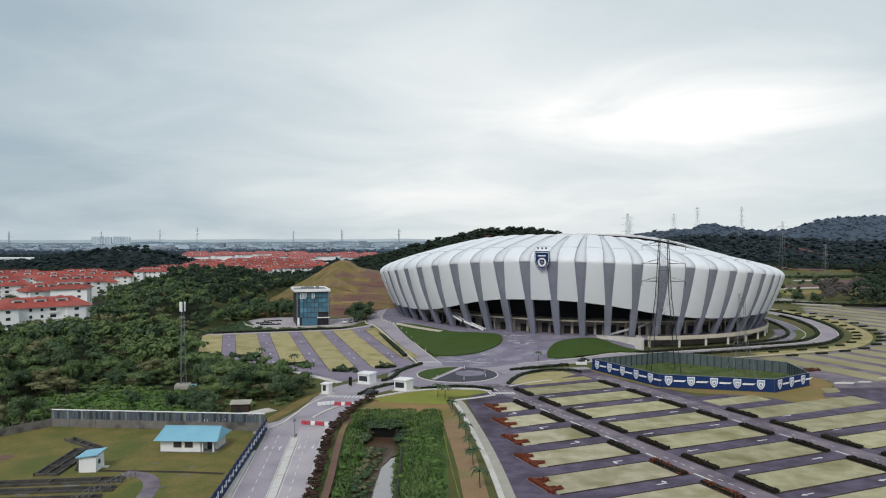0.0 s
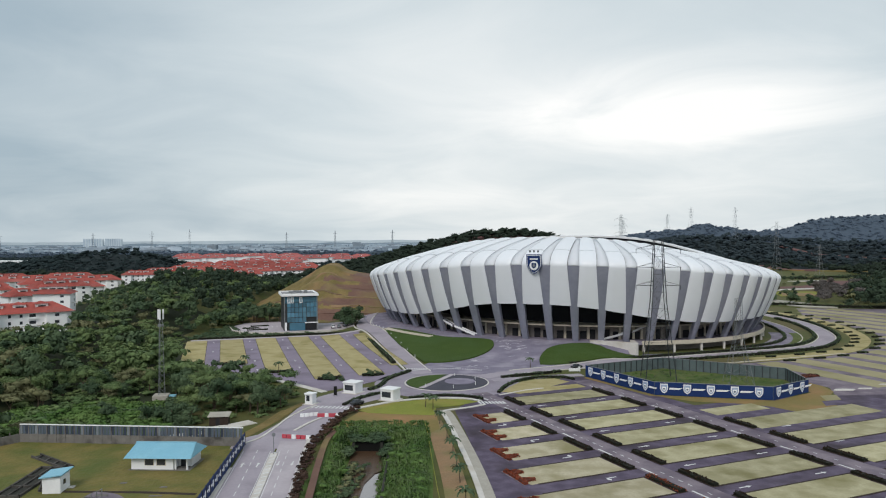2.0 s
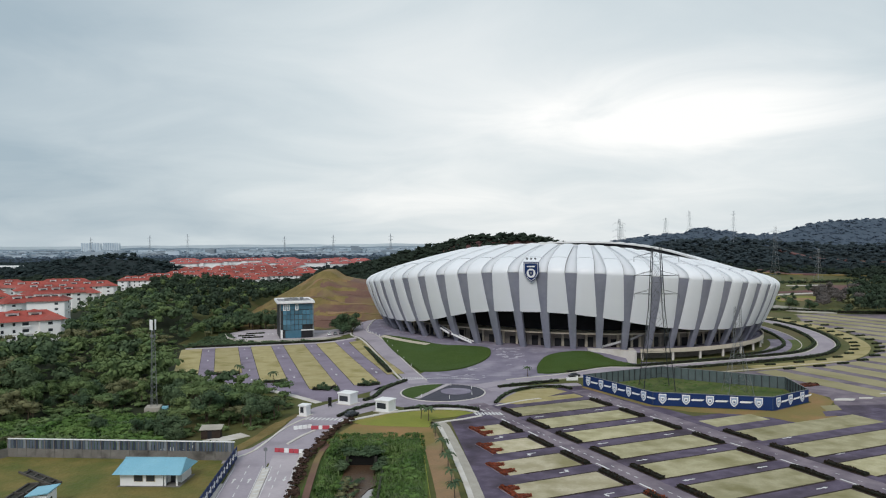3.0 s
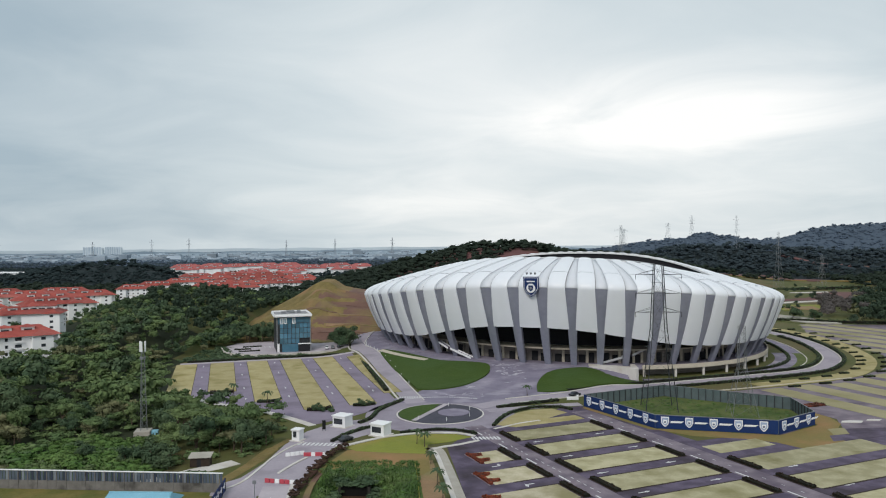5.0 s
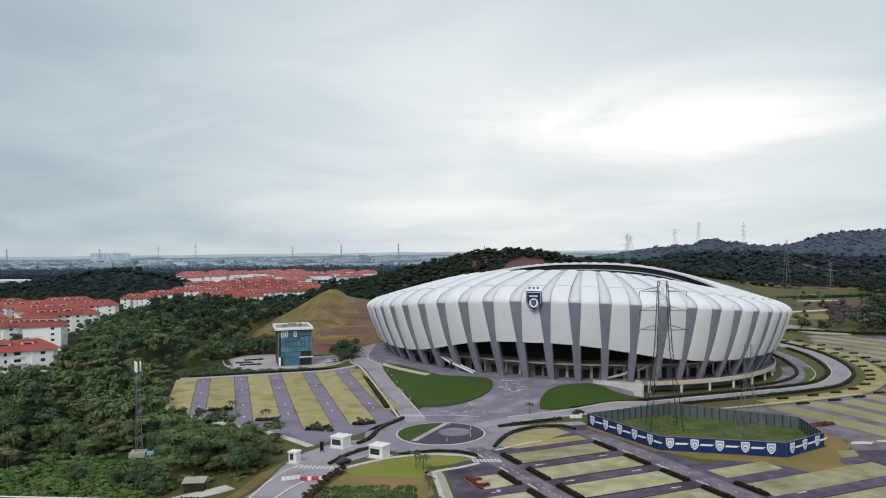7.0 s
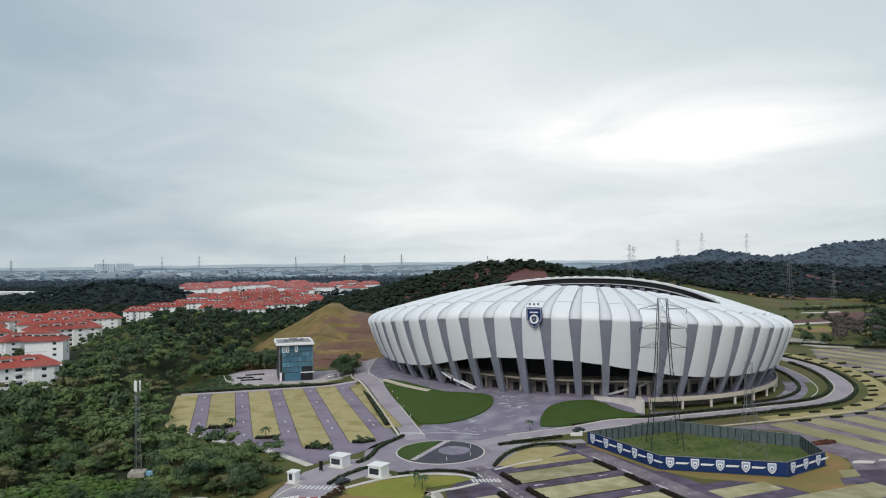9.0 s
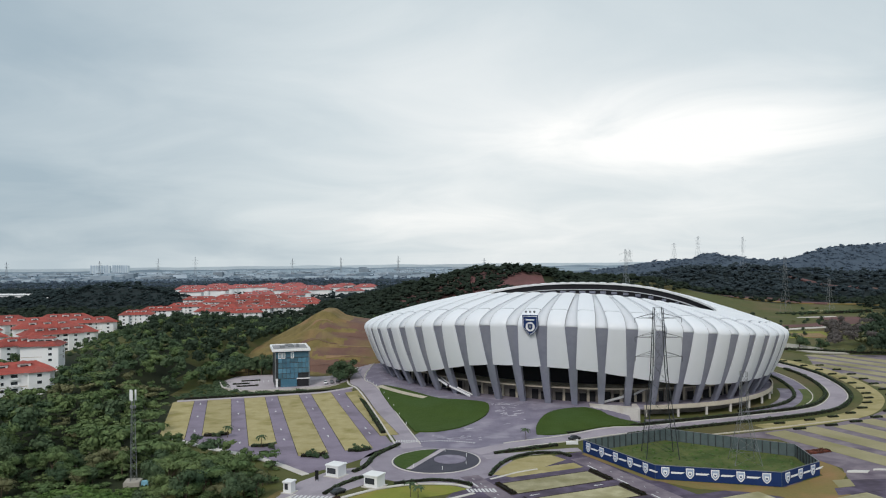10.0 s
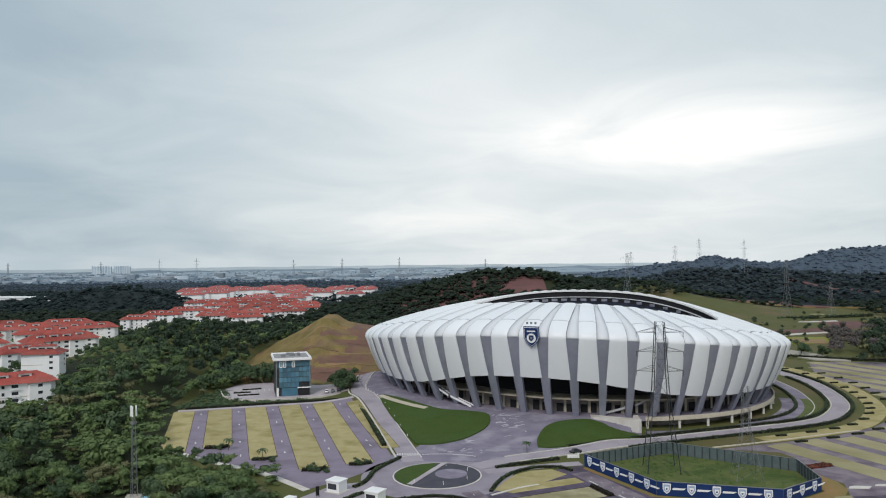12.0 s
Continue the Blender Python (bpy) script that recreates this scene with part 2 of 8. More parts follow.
    window=mat("dark_window", (0.03, 0.035, 0.045), (0.05, 0.055, 0.065), 0.5, rough=0.15, bump=0.0, spec=0.7),
    red=mat("red_plastic", (0.52, 0.07, 0.1), (0.46, 0.08, 0.1), 0.5, rough=0.5, bump=0.0),
    water=mat("still_water", (0.3, 0.28, 0.28), (0.26, 0.24, 0.235), 0.3, rough=0.06, bump=0.02, spec=0.9),
    wet=mat("dark_canal_lining", (0.05, 0.05, 0.042), (0.035, 0.035, 0.03), 0.4, bump=0.2),
    rubber=mat("black_rubber", (0.015, 0.015, 0.015), None, 2.0, bump=0.0),
    # Haze of distance is mixed into these far base colours, paler farther off.
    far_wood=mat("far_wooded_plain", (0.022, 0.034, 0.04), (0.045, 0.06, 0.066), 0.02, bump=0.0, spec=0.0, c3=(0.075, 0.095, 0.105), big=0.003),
    far2=mat("far_plain_haze_tint", (0.1, 0.14, 0.18), (0.15, 0.2, 0.25), 0.01, bump=0.0, grit=0.1),
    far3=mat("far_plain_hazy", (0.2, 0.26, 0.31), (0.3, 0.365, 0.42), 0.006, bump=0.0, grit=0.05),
    hazed_hill=mat("hazed_wooded_hill", (0.06, 0.084, 0.115), (0.075, 0.1, 0.135), 0.03, bump=0.6, fine=4),
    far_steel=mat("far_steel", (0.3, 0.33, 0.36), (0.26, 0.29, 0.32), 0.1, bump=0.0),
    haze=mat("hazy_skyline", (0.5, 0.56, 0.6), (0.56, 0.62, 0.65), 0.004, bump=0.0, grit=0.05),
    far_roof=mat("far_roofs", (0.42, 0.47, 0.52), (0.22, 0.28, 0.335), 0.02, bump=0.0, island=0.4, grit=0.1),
)


def leafmat(name, c1, c2, amt=0.4):
    return mat(name, c1, c2, 0.11, rough=0.8, bump=0.0, fine=7, island=amt * 0.6, spec=0.12, spread=0.35)


LEAF = [leafmat("leaf_mid", (0.07, 0.118, 0.049), (0.147, 0.197, 0.079), 0.38),
        leafmat("leaf_dark", (0.045, 0.079, 0.044), (0.092, 0.13, 0.067), 0.38),
        leafmat("leaf_olive", (0.106, 0.116, 0.058), (0.193, 0.191, 0.099), 0.3),
        leafmat("leaf_bright", (0.062, 0.128, 0.032), (0.125, 0.195, 0.06), 0.3),
        # Far foliage is shifted to blue, haze carried in the leaf colour.
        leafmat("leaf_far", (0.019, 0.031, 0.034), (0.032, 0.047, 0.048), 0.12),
        leafmat("leaf_maroon", (0.018, 0.013, 0.009), (0.038, 0.024, 0.016)),
        leafmat("leaf_wine", (0.042, 0.026, 0.022), (0.085, 0.05, 0.036)),
        # Haze of the ridge is painted into this leaf colour.
        leafmat("leaf_ridge_haze", (0.075, 0.103, 0.145), (0.098, 0.132, 0.178), 0.04),
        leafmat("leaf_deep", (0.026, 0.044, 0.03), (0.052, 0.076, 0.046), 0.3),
        # A weaker haze tint for the slope before the ridge.
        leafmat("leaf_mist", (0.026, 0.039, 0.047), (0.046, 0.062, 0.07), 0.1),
        leafmat("leaf_hill", (0.017, 0.027, 0.02), (0.031, 0.044, 0.03), 0.15),
        leafmat("leaf_bare", (0.085, 0.077, 0.074), (0.135, 0.12, 0.113), 0.25)]

# ---- building helpers ----


def put(name, bm, material, smooth=False):
    me = bpy.data.meshes.new(name)
    if smooth == "crisp":
        bm.normal_update()
        for e in bm.edges:
            if len(e.link_faces) == 2 and e.calc_face_angle() > 0.6:
                e.smooth = False
    bm.to_mesh(me)
    bm.free()
    me.materials.append(material)
    if smooth:
        for p in me.polygons:
            p.use_smooth = True
    return me


def part(name, bm, material, parent, label="", smooth=False):
    ob = new(name, put(name, bm, material, smooth))
    ob.parent = parent
    if label:
        ob["label"] = label
    return ob


def thing(name, label, category, group="", kind="", at=None):
    ob = new(name)
    ob.empty_display_size = 0.5
    if at is not None:
        ob.matrix_basis = at
    return tagged(ob, label, category, group, kind)


def single(name, bm, material, label, category, group="", kind="", smooth=False):
    return tagged(new(name, put(name, bm, material, smooth)), label, category, group, kind)


def box(bm, x0, y0, z0, x1, y1, z1, m=None):
    r = bmesh.ops.create_cube(bm, size=1)
    t = Matrix.Translation(((x0 + x1) / 2, (y0 + y1) / 2, (z0 + z1) / 2)) @ Matrix.Diagonal((x1 - x0, y1 - y0, z1 - z0, 1))
    bmesh.ops.transform(bm, matrix=(m @ t) if m else t, verts=r["verts"])
    return r["verts"]


def bevbox(x0, y0, z0, x1, y1, z1, b=0.05, m=None):
    bm = bmesh.new()
    box(bm, x0, y0, z0, x1, y1, z1, m)
    bmesh.ops.bevel(bm, geom=bm.edges[:], offset=b, segments=1, affect="EDGES")
    return bm


def boxbm(*a, m=None):
    bm = bmesh.new()
    box(bm, *a, m)
    return bm


def beam(bm, a, b, w, w2=None, sides=4):
    a, b = Vector(a), Vector(b)
    w2 = w if w2 is None else w2
    d = b - a
    q = d.to_track_quat("Z", "Y").to_matrix()
    rings = []
    for p, r in ((a, w), (b, w2)):
        rings.append([bm.verts.new(p + q @ Vector((math.cos(k * 2 * math.pi / sides + 0.785) * r, math.sin(k * 2 * math.pi / sides + 0.785) * r, 0))) for k in range(sides)])
    for k in range(sides):
        bm.faces.new((rings[0][k], rings[0][(k + 1) % sides], rings[1][(k + 1) % sides], rings[1][k]))
    bm.faces.new(rings[0][::-1])
    bm.faces.new(rings[1])


def prism(pts, z0, z1, bm=None):
    """An upright slab over a plan outline; z0 and z1 may be numbers or functions of x and y."""
    bm = bm or bmesh.new()
    area = sum(p[0] * q[1] - q[0] * p[1] for p, q in zip(pts, pts[1:] + pts[:1]))
    if area < 0:
        pts = pts[::-1]
    f0 = z0 if callable(z0) else (lambda x, y: z0)
    f1 = z1 if callable(z1) else (lambda x, y: z1)
    lo = [bm.verts.new((x, y, f0(x, y))) for x, y in pts]
    hi = [bm.verts.new((x, y, f1(x, y))) for x, y in pts]
    n = len(pts)
    for i in range(n):
        bm.faces.new((lo[i], lo[(i + 1) % n], hi[(i + 1) % n], hi[i]))
    bm.faces.new(hi)
    bm.faces.new(lo[::-1])
    return bm


def path_smooth(pts, n=8):
    """Catmull-Rom through plan points."""
    out = []
    p = [pts[0]] + list(pts) + [pts[-1]]
    for i in range(1, len(p) - 2):
        a, b, c, d = (np.array(v, float) for v in p[i - 1:i + 3])
        for k in range(n):
            t = k / n
            out.append(tuple(0.5 * ((2 * b) + (c - a) * t + (2 * a - 5 * b + 4 * c - d) * t * t + (3 * b - a - 3 * c + d) * t ** 3)))
    return out + [tuple(map(float, pts[-1]))]


def strip(pts, w, z0, z1, bm=None, shift=0.0):
    """A ribbon of width w along plan points, with thickness from z0 to z1 (z1 may be a function)."""
    bm = bm or bmesh.new()
    f1 = z1 if callable(z1) else (lambda x, y: z1)
    f0 = z0 if callable(z0) else (lambda x, y: z0)
    p = np.array(pts, float)
    d = np.gradient(p, axis=0)
    d /= np.linalg.norm(d, axis=1)[:, None] + 1e-9
    nrm = np.stack([d[:, 1], -d[:, 0]], 1)
    wl = np.broadcast_to(np.asarray(w, float), (len(p),))
    rows = []
    for i in range(len(p)):
        a = p[i] + nrm[i] * (shift - wl[i] / 2)
        b = p[i] + nrm[i] * (shift + wl[i] / 2)
        rows.append([bm.verts.new((*a, f0(*a))), bm.verts.new((*b, f0(*b))), bm.verts.new((*b, f1(*b))), bm.verts.new((*a, f1(*a)))])
    for r, s in zip(rows, rows[1:]):
        for k in range(4):
            bm.faces.new((r[k], r[(k + 1) % 4], s[(k + 1) % 4], s[k]))
    bm.faces.new(rows[0][::-1])
    bm.faces.new(rows[-1])
    bmesh.ops.recalc_face_normals(bm, faces=bm.faces[:])
    return bm


def beside(pts, d):
    """A plan line moved d metres to its right."""
    p = np.array(pts, float)
    t = np.gradient(p, axis=0)
    t /= np.linalg.norm(t, axis=1)[:, None] + 1e-9
    return [(float(x + ty * d), float(y - tx * d)) for (x, y), (tx, ty) in zip(p, t)]


def sstep(a, b, v):
    t = min(1.0, max(0.0, (v - a) / (b - a)))
    return t * t * (3 - 2 * t)


# ---- the stadium's plan ----
CX, CY, SA, SB, STH = 62.5, 393.3, 112.6, 95.9, -0.94
PEAK = radians(-103)


def ell(phi, off=0.0):
    """Point of the outer ellipse at the ellipse's own parameter phi, moved off metres outwards, and its outward normal."""
    c, s = math.cos(STH), math.sin(STH)
    u, v = SA * math.cos(phi), SB * math.sin(phi)
    nu, nv = SB * math.cos(phi), SA * math.sin(phi)
    h = math.hypot(nu, nv)
    u, v, nu, nv = u + off * nu / h, v + off * nv / h, nu / h, nv / h
    return Vector((CX + c * u - s * v, CY + s * u + c * v, 0)), Vector((c * nu - s * nv, s * nu + c * nv, 0))


def eoff(x, y, off=-10.5):
    c, s = math.cos(STH), math.sin(STH)
    dx, dy = x - CX, y - CY
    rho = math.hypot((c * dx + s * dy) / (SA + off), (-s * dx + c * dy) / (SB + off))
    return math.hypot(dx, dy) * (1 - 1 / max(rho, 1e-6))


def rise(x, y):
    """The ground's rise to the stadium's concourse, 4 m above the road; the side beyond the retaining wall stays low."""
    if x > 78 and y < 420:
        return 0.0
    r = 4 * (1 - sstep(0, 42, eoff(x, y)))
    if x > 56 and y < 296.2 - (x - 63) * 0.477:
        r *= 1 - sstep(57, 76, x)
    return r


def hills(x, y):
    g = lambda cx, cy, sx, sy, h, a=0.0: h * math.exp(-((((x - cx) * math.cos(a) + (y - cy) * math.sin(a)) / sx) ** 2 + ((-(x - cx) * math.sin(a) + (y - cy) * math.cos(a)) / sy) ** 2))
    z = g(75, 800, 105, 95, 40) + g(-25, 880, 100, 90, 22) + g(215, 920, 120, 120, 34)
    z += g(400, 1190, 130, 150, 36) + g(560, 1210, 110, 160, 20) + g(715, 1170, 150, 170, 20) + g(980, 1250, 240, 220, 26)
    z += g(-510, 1110, 95, 80, 21) + g(-468, 1100, 42, 60, 9) + g(-160, 600, 90, 80, 4)
    z += (5 * noise.noise(Vector((x * 0.006, y * 0.006, 0))) + 3 * noise.noise(Vector((x * 0.02, y * 0.02, 5)))) * sstep(650, 800, y) * sstep(-150, 0, x)
    return max(z, 0.0)


def wood_rise(x, y):
    """The wooded rise between the side car park and the houses."""
    g = lambda cx, cy, sx, sy, h: h * math.exp(-((x - cx) / sx) ** 2 - ((y - cy) / sy) ** 2)
    return (g(-152, 375, 26, 80, 12.5) + g(-182, 530, 55, 92, 16.5) + g(-142, 235, 22, 38, 6)) * sstep(116, 136, -x)


def ground_z(x, y):
    r = rise(x, y)
    low_ = 2.5 if 54 < x < 80 and 276 < y < 300 else 0.0
    return wood_rise(x, y) - low_ + max(hills(x, y) * sstep(470, 600, y + abs(x - 60) * 0.3), r) - (0.02 if r < 0.001 else 0.16)

# ---- ground ----


def canal_depth(x, y):
    if y > 182:
        return 0.0
    c = -17.6 + (y - 120) * -0.035
    w = abs(x - c)
    end = 1 - sstep(168.0, 171.5, y)
    return -3.4 * (1 - sstep(3.2, 11.5, w)) * end


MOUND_X = (-142, -131, -110, -95, -86, -78, -72, -66, -58, -48, 25, 70)
MOUND_H = (0, 2, 13, 20.5, 25, 29.2, 29, 25, 23.3, 22.3, 22, 0)


def mound_z(x, y):
    """Heaped earth with slanting benches cut into it."""
    h = float(np.interp(x + 2.5 * noise.noise(Vector((x * 0.04, y * 0.04, 8))), MOUND_X, MOUND_H))
    f = min(1.0, h / 6)
    run = min(1.0, max(0.0, (y - 410 - max(0, (-70 - x)) * 0.75) / 70))
    step = run * 6 + (x + 70) * 0.012
    bench = (math.floor(step) + sstep(0.45, 1.0, step - math.floor(step)) - (x + 70) * 0.012) / 6
    back = 1 - sstep(515, 590, y)
    return h * min(1.0, max(0.0, 0.15 * run + 0.85 * bench)) * back + 0.9 * noise.noise(Vector((x * 0.07, y * 0.07, 3))) * f - 0.6 * (1 - f)


def axis(spans):
    out = []
    for a, b, step in spans:
        out += list(np.arange(a, b, step))
    return out + [spans[-1][1]]


gx = axis([(-4800, -1200, 400), (-1200, -400, 50), (-400, -130, 18), (-130, -40, 6), (-40, 4, 1.8), (4, 130, 6), (130, 420, 16), (420, 1400, 40), (1400, 4800, 400)])
gy = axis([(-1500, -100, 200), (-100, 60, 20), (60, 182, 2.5), (182, 420, 6), (420, 620, 14), (620, 1500, 22), (1500, 2100, 100), (2100, 4900, 400)])
bm = bmesh.new()
grid = [[bm.verts.new((x, y, ground_z(x, y) + canal_depth(x, y))) for x in gx] for y in gy]
for j in range(len(gy) - 1):
    for i in range(len(gx) - 1):
        bm.faces.new((grid[j][i], grid[j][i + 1], grid[j + 1][i + 1], grid[j + 1][i]))
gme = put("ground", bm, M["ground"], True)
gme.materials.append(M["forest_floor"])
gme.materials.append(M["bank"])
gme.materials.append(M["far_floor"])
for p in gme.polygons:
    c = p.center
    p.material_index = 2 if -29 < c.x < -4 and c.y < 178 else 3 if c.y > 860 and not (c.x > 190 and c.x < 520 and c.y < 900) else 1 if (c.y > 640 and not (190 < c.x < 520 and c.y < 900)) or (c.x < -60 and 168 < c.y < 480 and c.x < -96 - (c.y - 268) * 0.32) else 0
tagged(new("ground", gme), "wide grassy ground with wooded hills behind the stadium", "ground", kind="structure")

bm = bmesh.new()
mx, my = np.arange(-150, 76, 1.8), np.arange(404, 606, 1.8)
grid = [[bm.verts.new((x, y, mound_z(x, y))) for x in mx] for y in my]
for j in range(len(my) - 1):
    for i in range(len(mx) - 1):
        bm.faces.new((grid[j][i], grid[j][i + 1], grid[j + 1][i + 1], grid[j + 1][i]))
me = put("earth_mound", bm, M["mound"], True)
me.materials.append(M["soil"])
for p in me.polygons:
    c = p.center
    band = noise.noise(Vector((c.x * 0.012, c.z * 0.42 + c.x * 0.02, 2)))
    p.material_index = 1 if c.x > -66 + 14 * noise.noise(Vector((c.x * 0.05, c.y * 0.09, 2))) + (14 if band > 0.16 else -8) and c.z < 23 else 0
tagged(new("earth_mound", me), "terraced mound of bare earth and dry grass", "mound", kind="structure")

for k, (f0, f1, x0, x1, w) in enumerate(((0.12, 0.2, -112, 2, 2.6), (0.3, 0.34, -66, 8, 2.2), (0.42, 0.55, -106, -62, 1.8), (0.5, 0.52, -60, 10, 2.4), (0.72, 0.7, -58, 12, 2.2), (0.75, 0.9, -94, -68, 1.6))):
    pts = []
    for t in np.linspace(0, 1, 40):
        x = x0 + (x1 - x0) * t
        pts.append((x, 410 + max(0, (-70 - x)) * 0.75 + 70 * (f0 + (f1 - f0) * t) + 1.6 * noise.noise(Vector((x * 0.08, k, 0)))))
    single("haul_track", strip(pts, w, lambda x, y: mound_z(x, y) - 0.4, lambda x, y: mound_z(x, y) + 0.35), M["soil"] if k % 2 == 0 else M["bare"], "bare track cut along the mound", "track", "mound tracks", kind="structure")
Z1 = 0.04
single("water", prism([(-18.6, 80), (-12.2, 80), (-15.5, 151.4), (-16.8, 150.2), (-18.3, 144), (-18.6, 130)], -3.6, -2.95), M["water"], "still grey water in a drainage canal", "water", kind="structure")
bm = bmesh.new()
strip([(-13.1, 80), (-14.4, 166)], 0.5, -3.5, -1.9, bm)
single("canal_wall", bm, M["wet"], "dark concrete lining wall of the canal", "wall", kind="structure")
cul = thing("culvert", "dark box culvert mouth at the canal's end", "culvert")
part("side_wall", boxbm(-23.2, 166.6, -3.4, -22.6, 170, -0.7), M["wet"], cul)
part("side_wall", boxbm(-16.6, 166.6, -3.4, -16.0, 170, -0.7), M["wet"], cul)
# Solid near-black block stands in for the shade inside the culvert.
part("opening", boxbm(-22.6, 167.4, -3.3, -16.6, 170, -0.5), M["void"], cul, "near-black block for the shade in the culvert")
single("mud_bank", prism([(-23, 80), (-18.5, 80), (-18.2, 112), (-18.6, 130), (-18.2, 144), (-16.6, 150.4), (-22.6, 152)], -3.6, -2.8), M["mud"], "brown mud ledge beside the water", "mud", kind="structure")
single("mud_bank", prism([(-22.4, 147), (-20.6, 149), (-18.6, 151.5), (-16.8, 150.5), (-15.2, 153), (-15.6, 167.4), (-23.2, 167.4), (-23, 152)], -3.6, -2.86), M["mud"], "wet brown mud at the canal's head", "mud", kind="structure")

# ---- approach road ----
AX = lambda y: -36.3 + (y - 118) * -0.0915


def offset_line(dx, y0, y1, n=14):
    return [(AX(y) + dx, y) for y in np.linspace(y0, y1, n)]


single("road", strip(offset_line(-3.2, 60, 166), 7.2, -0.3, 0.06), M["road_l"], "lilac-grey carriageway beside the yard fence", "road", kind="structure")
single("road", strip(offset_line(3.9, 60, 166), 6.1, -0.3, 0.06), M["road"], "pale concrete carriageway beside the canal", "road", kind="structure")
bm = strip(offset_line(0.65, 60, 156), 1.55, -0.3, 0.22)
single("median", bm, M["concrete"], "narrow raised pale concrete median", "median", kind="structure")
single("junction", prism([(-50, 160), (-44, 160), (-31.5, 160), (-31.6, 172), (-30.6, 180), (-29.2, 194), (-25.6, 204), (-19.5, 211), (-14.6, 216), (-20, 229), (-31, 225), (-38.5, 214), (-42, 200), (-43.5, 184), (-46.5, 172), (-51, 167)], -0.3, 0.055),
       M["road_l"], "pale concrete road curving to the gate booths", "road", kind="structure")
bm = strip(offset_line(-7.6, 60, 146), 1.7, -0.2, 0.16)
strip(offset_line(7.35, 60, 168), 0.9, -0.2, 0.2, bm)
strip(path_smooth([(-47.6, 164.6), (-45.2, 169.5), (-43.6, 180), (-42.6, 188), (-39.9, 197.6), (-37.3, 202.4)]), 0.6, -0.2, 0.2, bm)
strip(path_smooth([(-38.3, 175), (-36.2, 182), (-33.8, 187.6)]), 0.7, -0.2, 0.3, bm)
single("pavement", bm, M["concrete"], "narrow pale concrete kerb walks along the road", "pavement", kind="structure")
bm = bmesh.new()
for dx in (-3.4, 3.5):
    for k in range(22):
        y = 62 + k * 4.5
        strip(offset_line(dx, y, y + 2.2, 2), 0.16, 0.05, 0.072, bm)
for dx in (-6.4, -0.4, 1.7, 6.6):
    strip(offset_line(dx, 62, 158, 10), 0.13, 0.05, 0.07, bm)
for k in range(40):
    y = 64 + k * 2.35
    p = AX(y) + 0.65
    prism([(p - 0.5, y), (p + 0.5, y + 0.7), (p + 0.5, y + 1.25), (p - 0.5, y + 0.55)], 0.2, 0.235, bm)
single("lane_marking", bm, M["mark"], "white lane lines on the approach road", "marking", kind="structure")


def arrow(x, y, ang, z=0.13, size=1.0, bent=0):
    bm = bmesh.new()
    pts = [(-1.6, -0.16), (0.5, -0.16), (0.5, -0.5), (1.7, 0), (0.5, 0.5), (0.5, 0.16), (-1.6, 0.16)]
    if bent:
        pts = [(-1.6, -0.16), (0.9, -0.16), (0.9, 0.7), (1.3, 0.7), (0.7, 1.5), (0.1, 0.7), (0.5, 0.7), (0.5, 0.16), (-1.6, 0.16)]
    c, s = math.cos(ang) * size, math.sin(ang) * size
    prism([(x + c * a - s * b, y + s * a + c * b) for a, b in pts], z - 0.04, z, bm)
    return single("road_arrow", bm, M["mark"], "white painted lane arrow on the asphalt", "marking", "lane arrows")


for y, dx in ((148, -5), (148, -1.8), (149, 2.4), (149, 5.4)):
    arrow(AX(y) + dx, y, radians(-88 if dx > 0 else 92), 0.085, 0.9)

# ---- main car park, in its own square grid ----
UX, UY = 0.9215, 0.3884


def sq(s, q):
    return (UX * s - UY * q, UY * s + UX * q)


def rect(s0, q0, s1, q1):
    return [sq(s0, q0), sq(s1, q0), sq(s1, q1), sq(s0, q1)]


lot = [(1.6, 196), (4.3, 166), (7.0, 134), (8.7, 100), (12.2, 60), (150, 60), (330, 150), (330, 200), sq(262, 124), sq(170, 155.5), sq(141, 157), sq(137, 206), sq(128, 206), sq(118, 197), sq(93, 197), sq(84, 186)]
single("car_park", prism(lot, -0.3, Z1), M["asphalt"], "dark violet-grey asphalt car park with one-way aisles", "car park", kind="structure")
ROWS = [100.5 + 14.8 * k for k in range(-5, 7)]


def bay(s0, s1, q0, q1, label="pale grass-paver parking bays", m="paver"):
    bm = prism(rect(s0, q0, s1, q1), -0.1, 0.11)
    bmesh.ops.bevel(bm, geom=[e for e in bm.edges if abs(e.verts[0].co.z - 0.11) < 1e-4 and abs(e.verts[1].co.z - 0.11) < 1e-4], offset=0.08, segments=1, affect="EDGES")
    return single("parking_bay", bm, M[m], label, "parking bay", "bays of the car park")


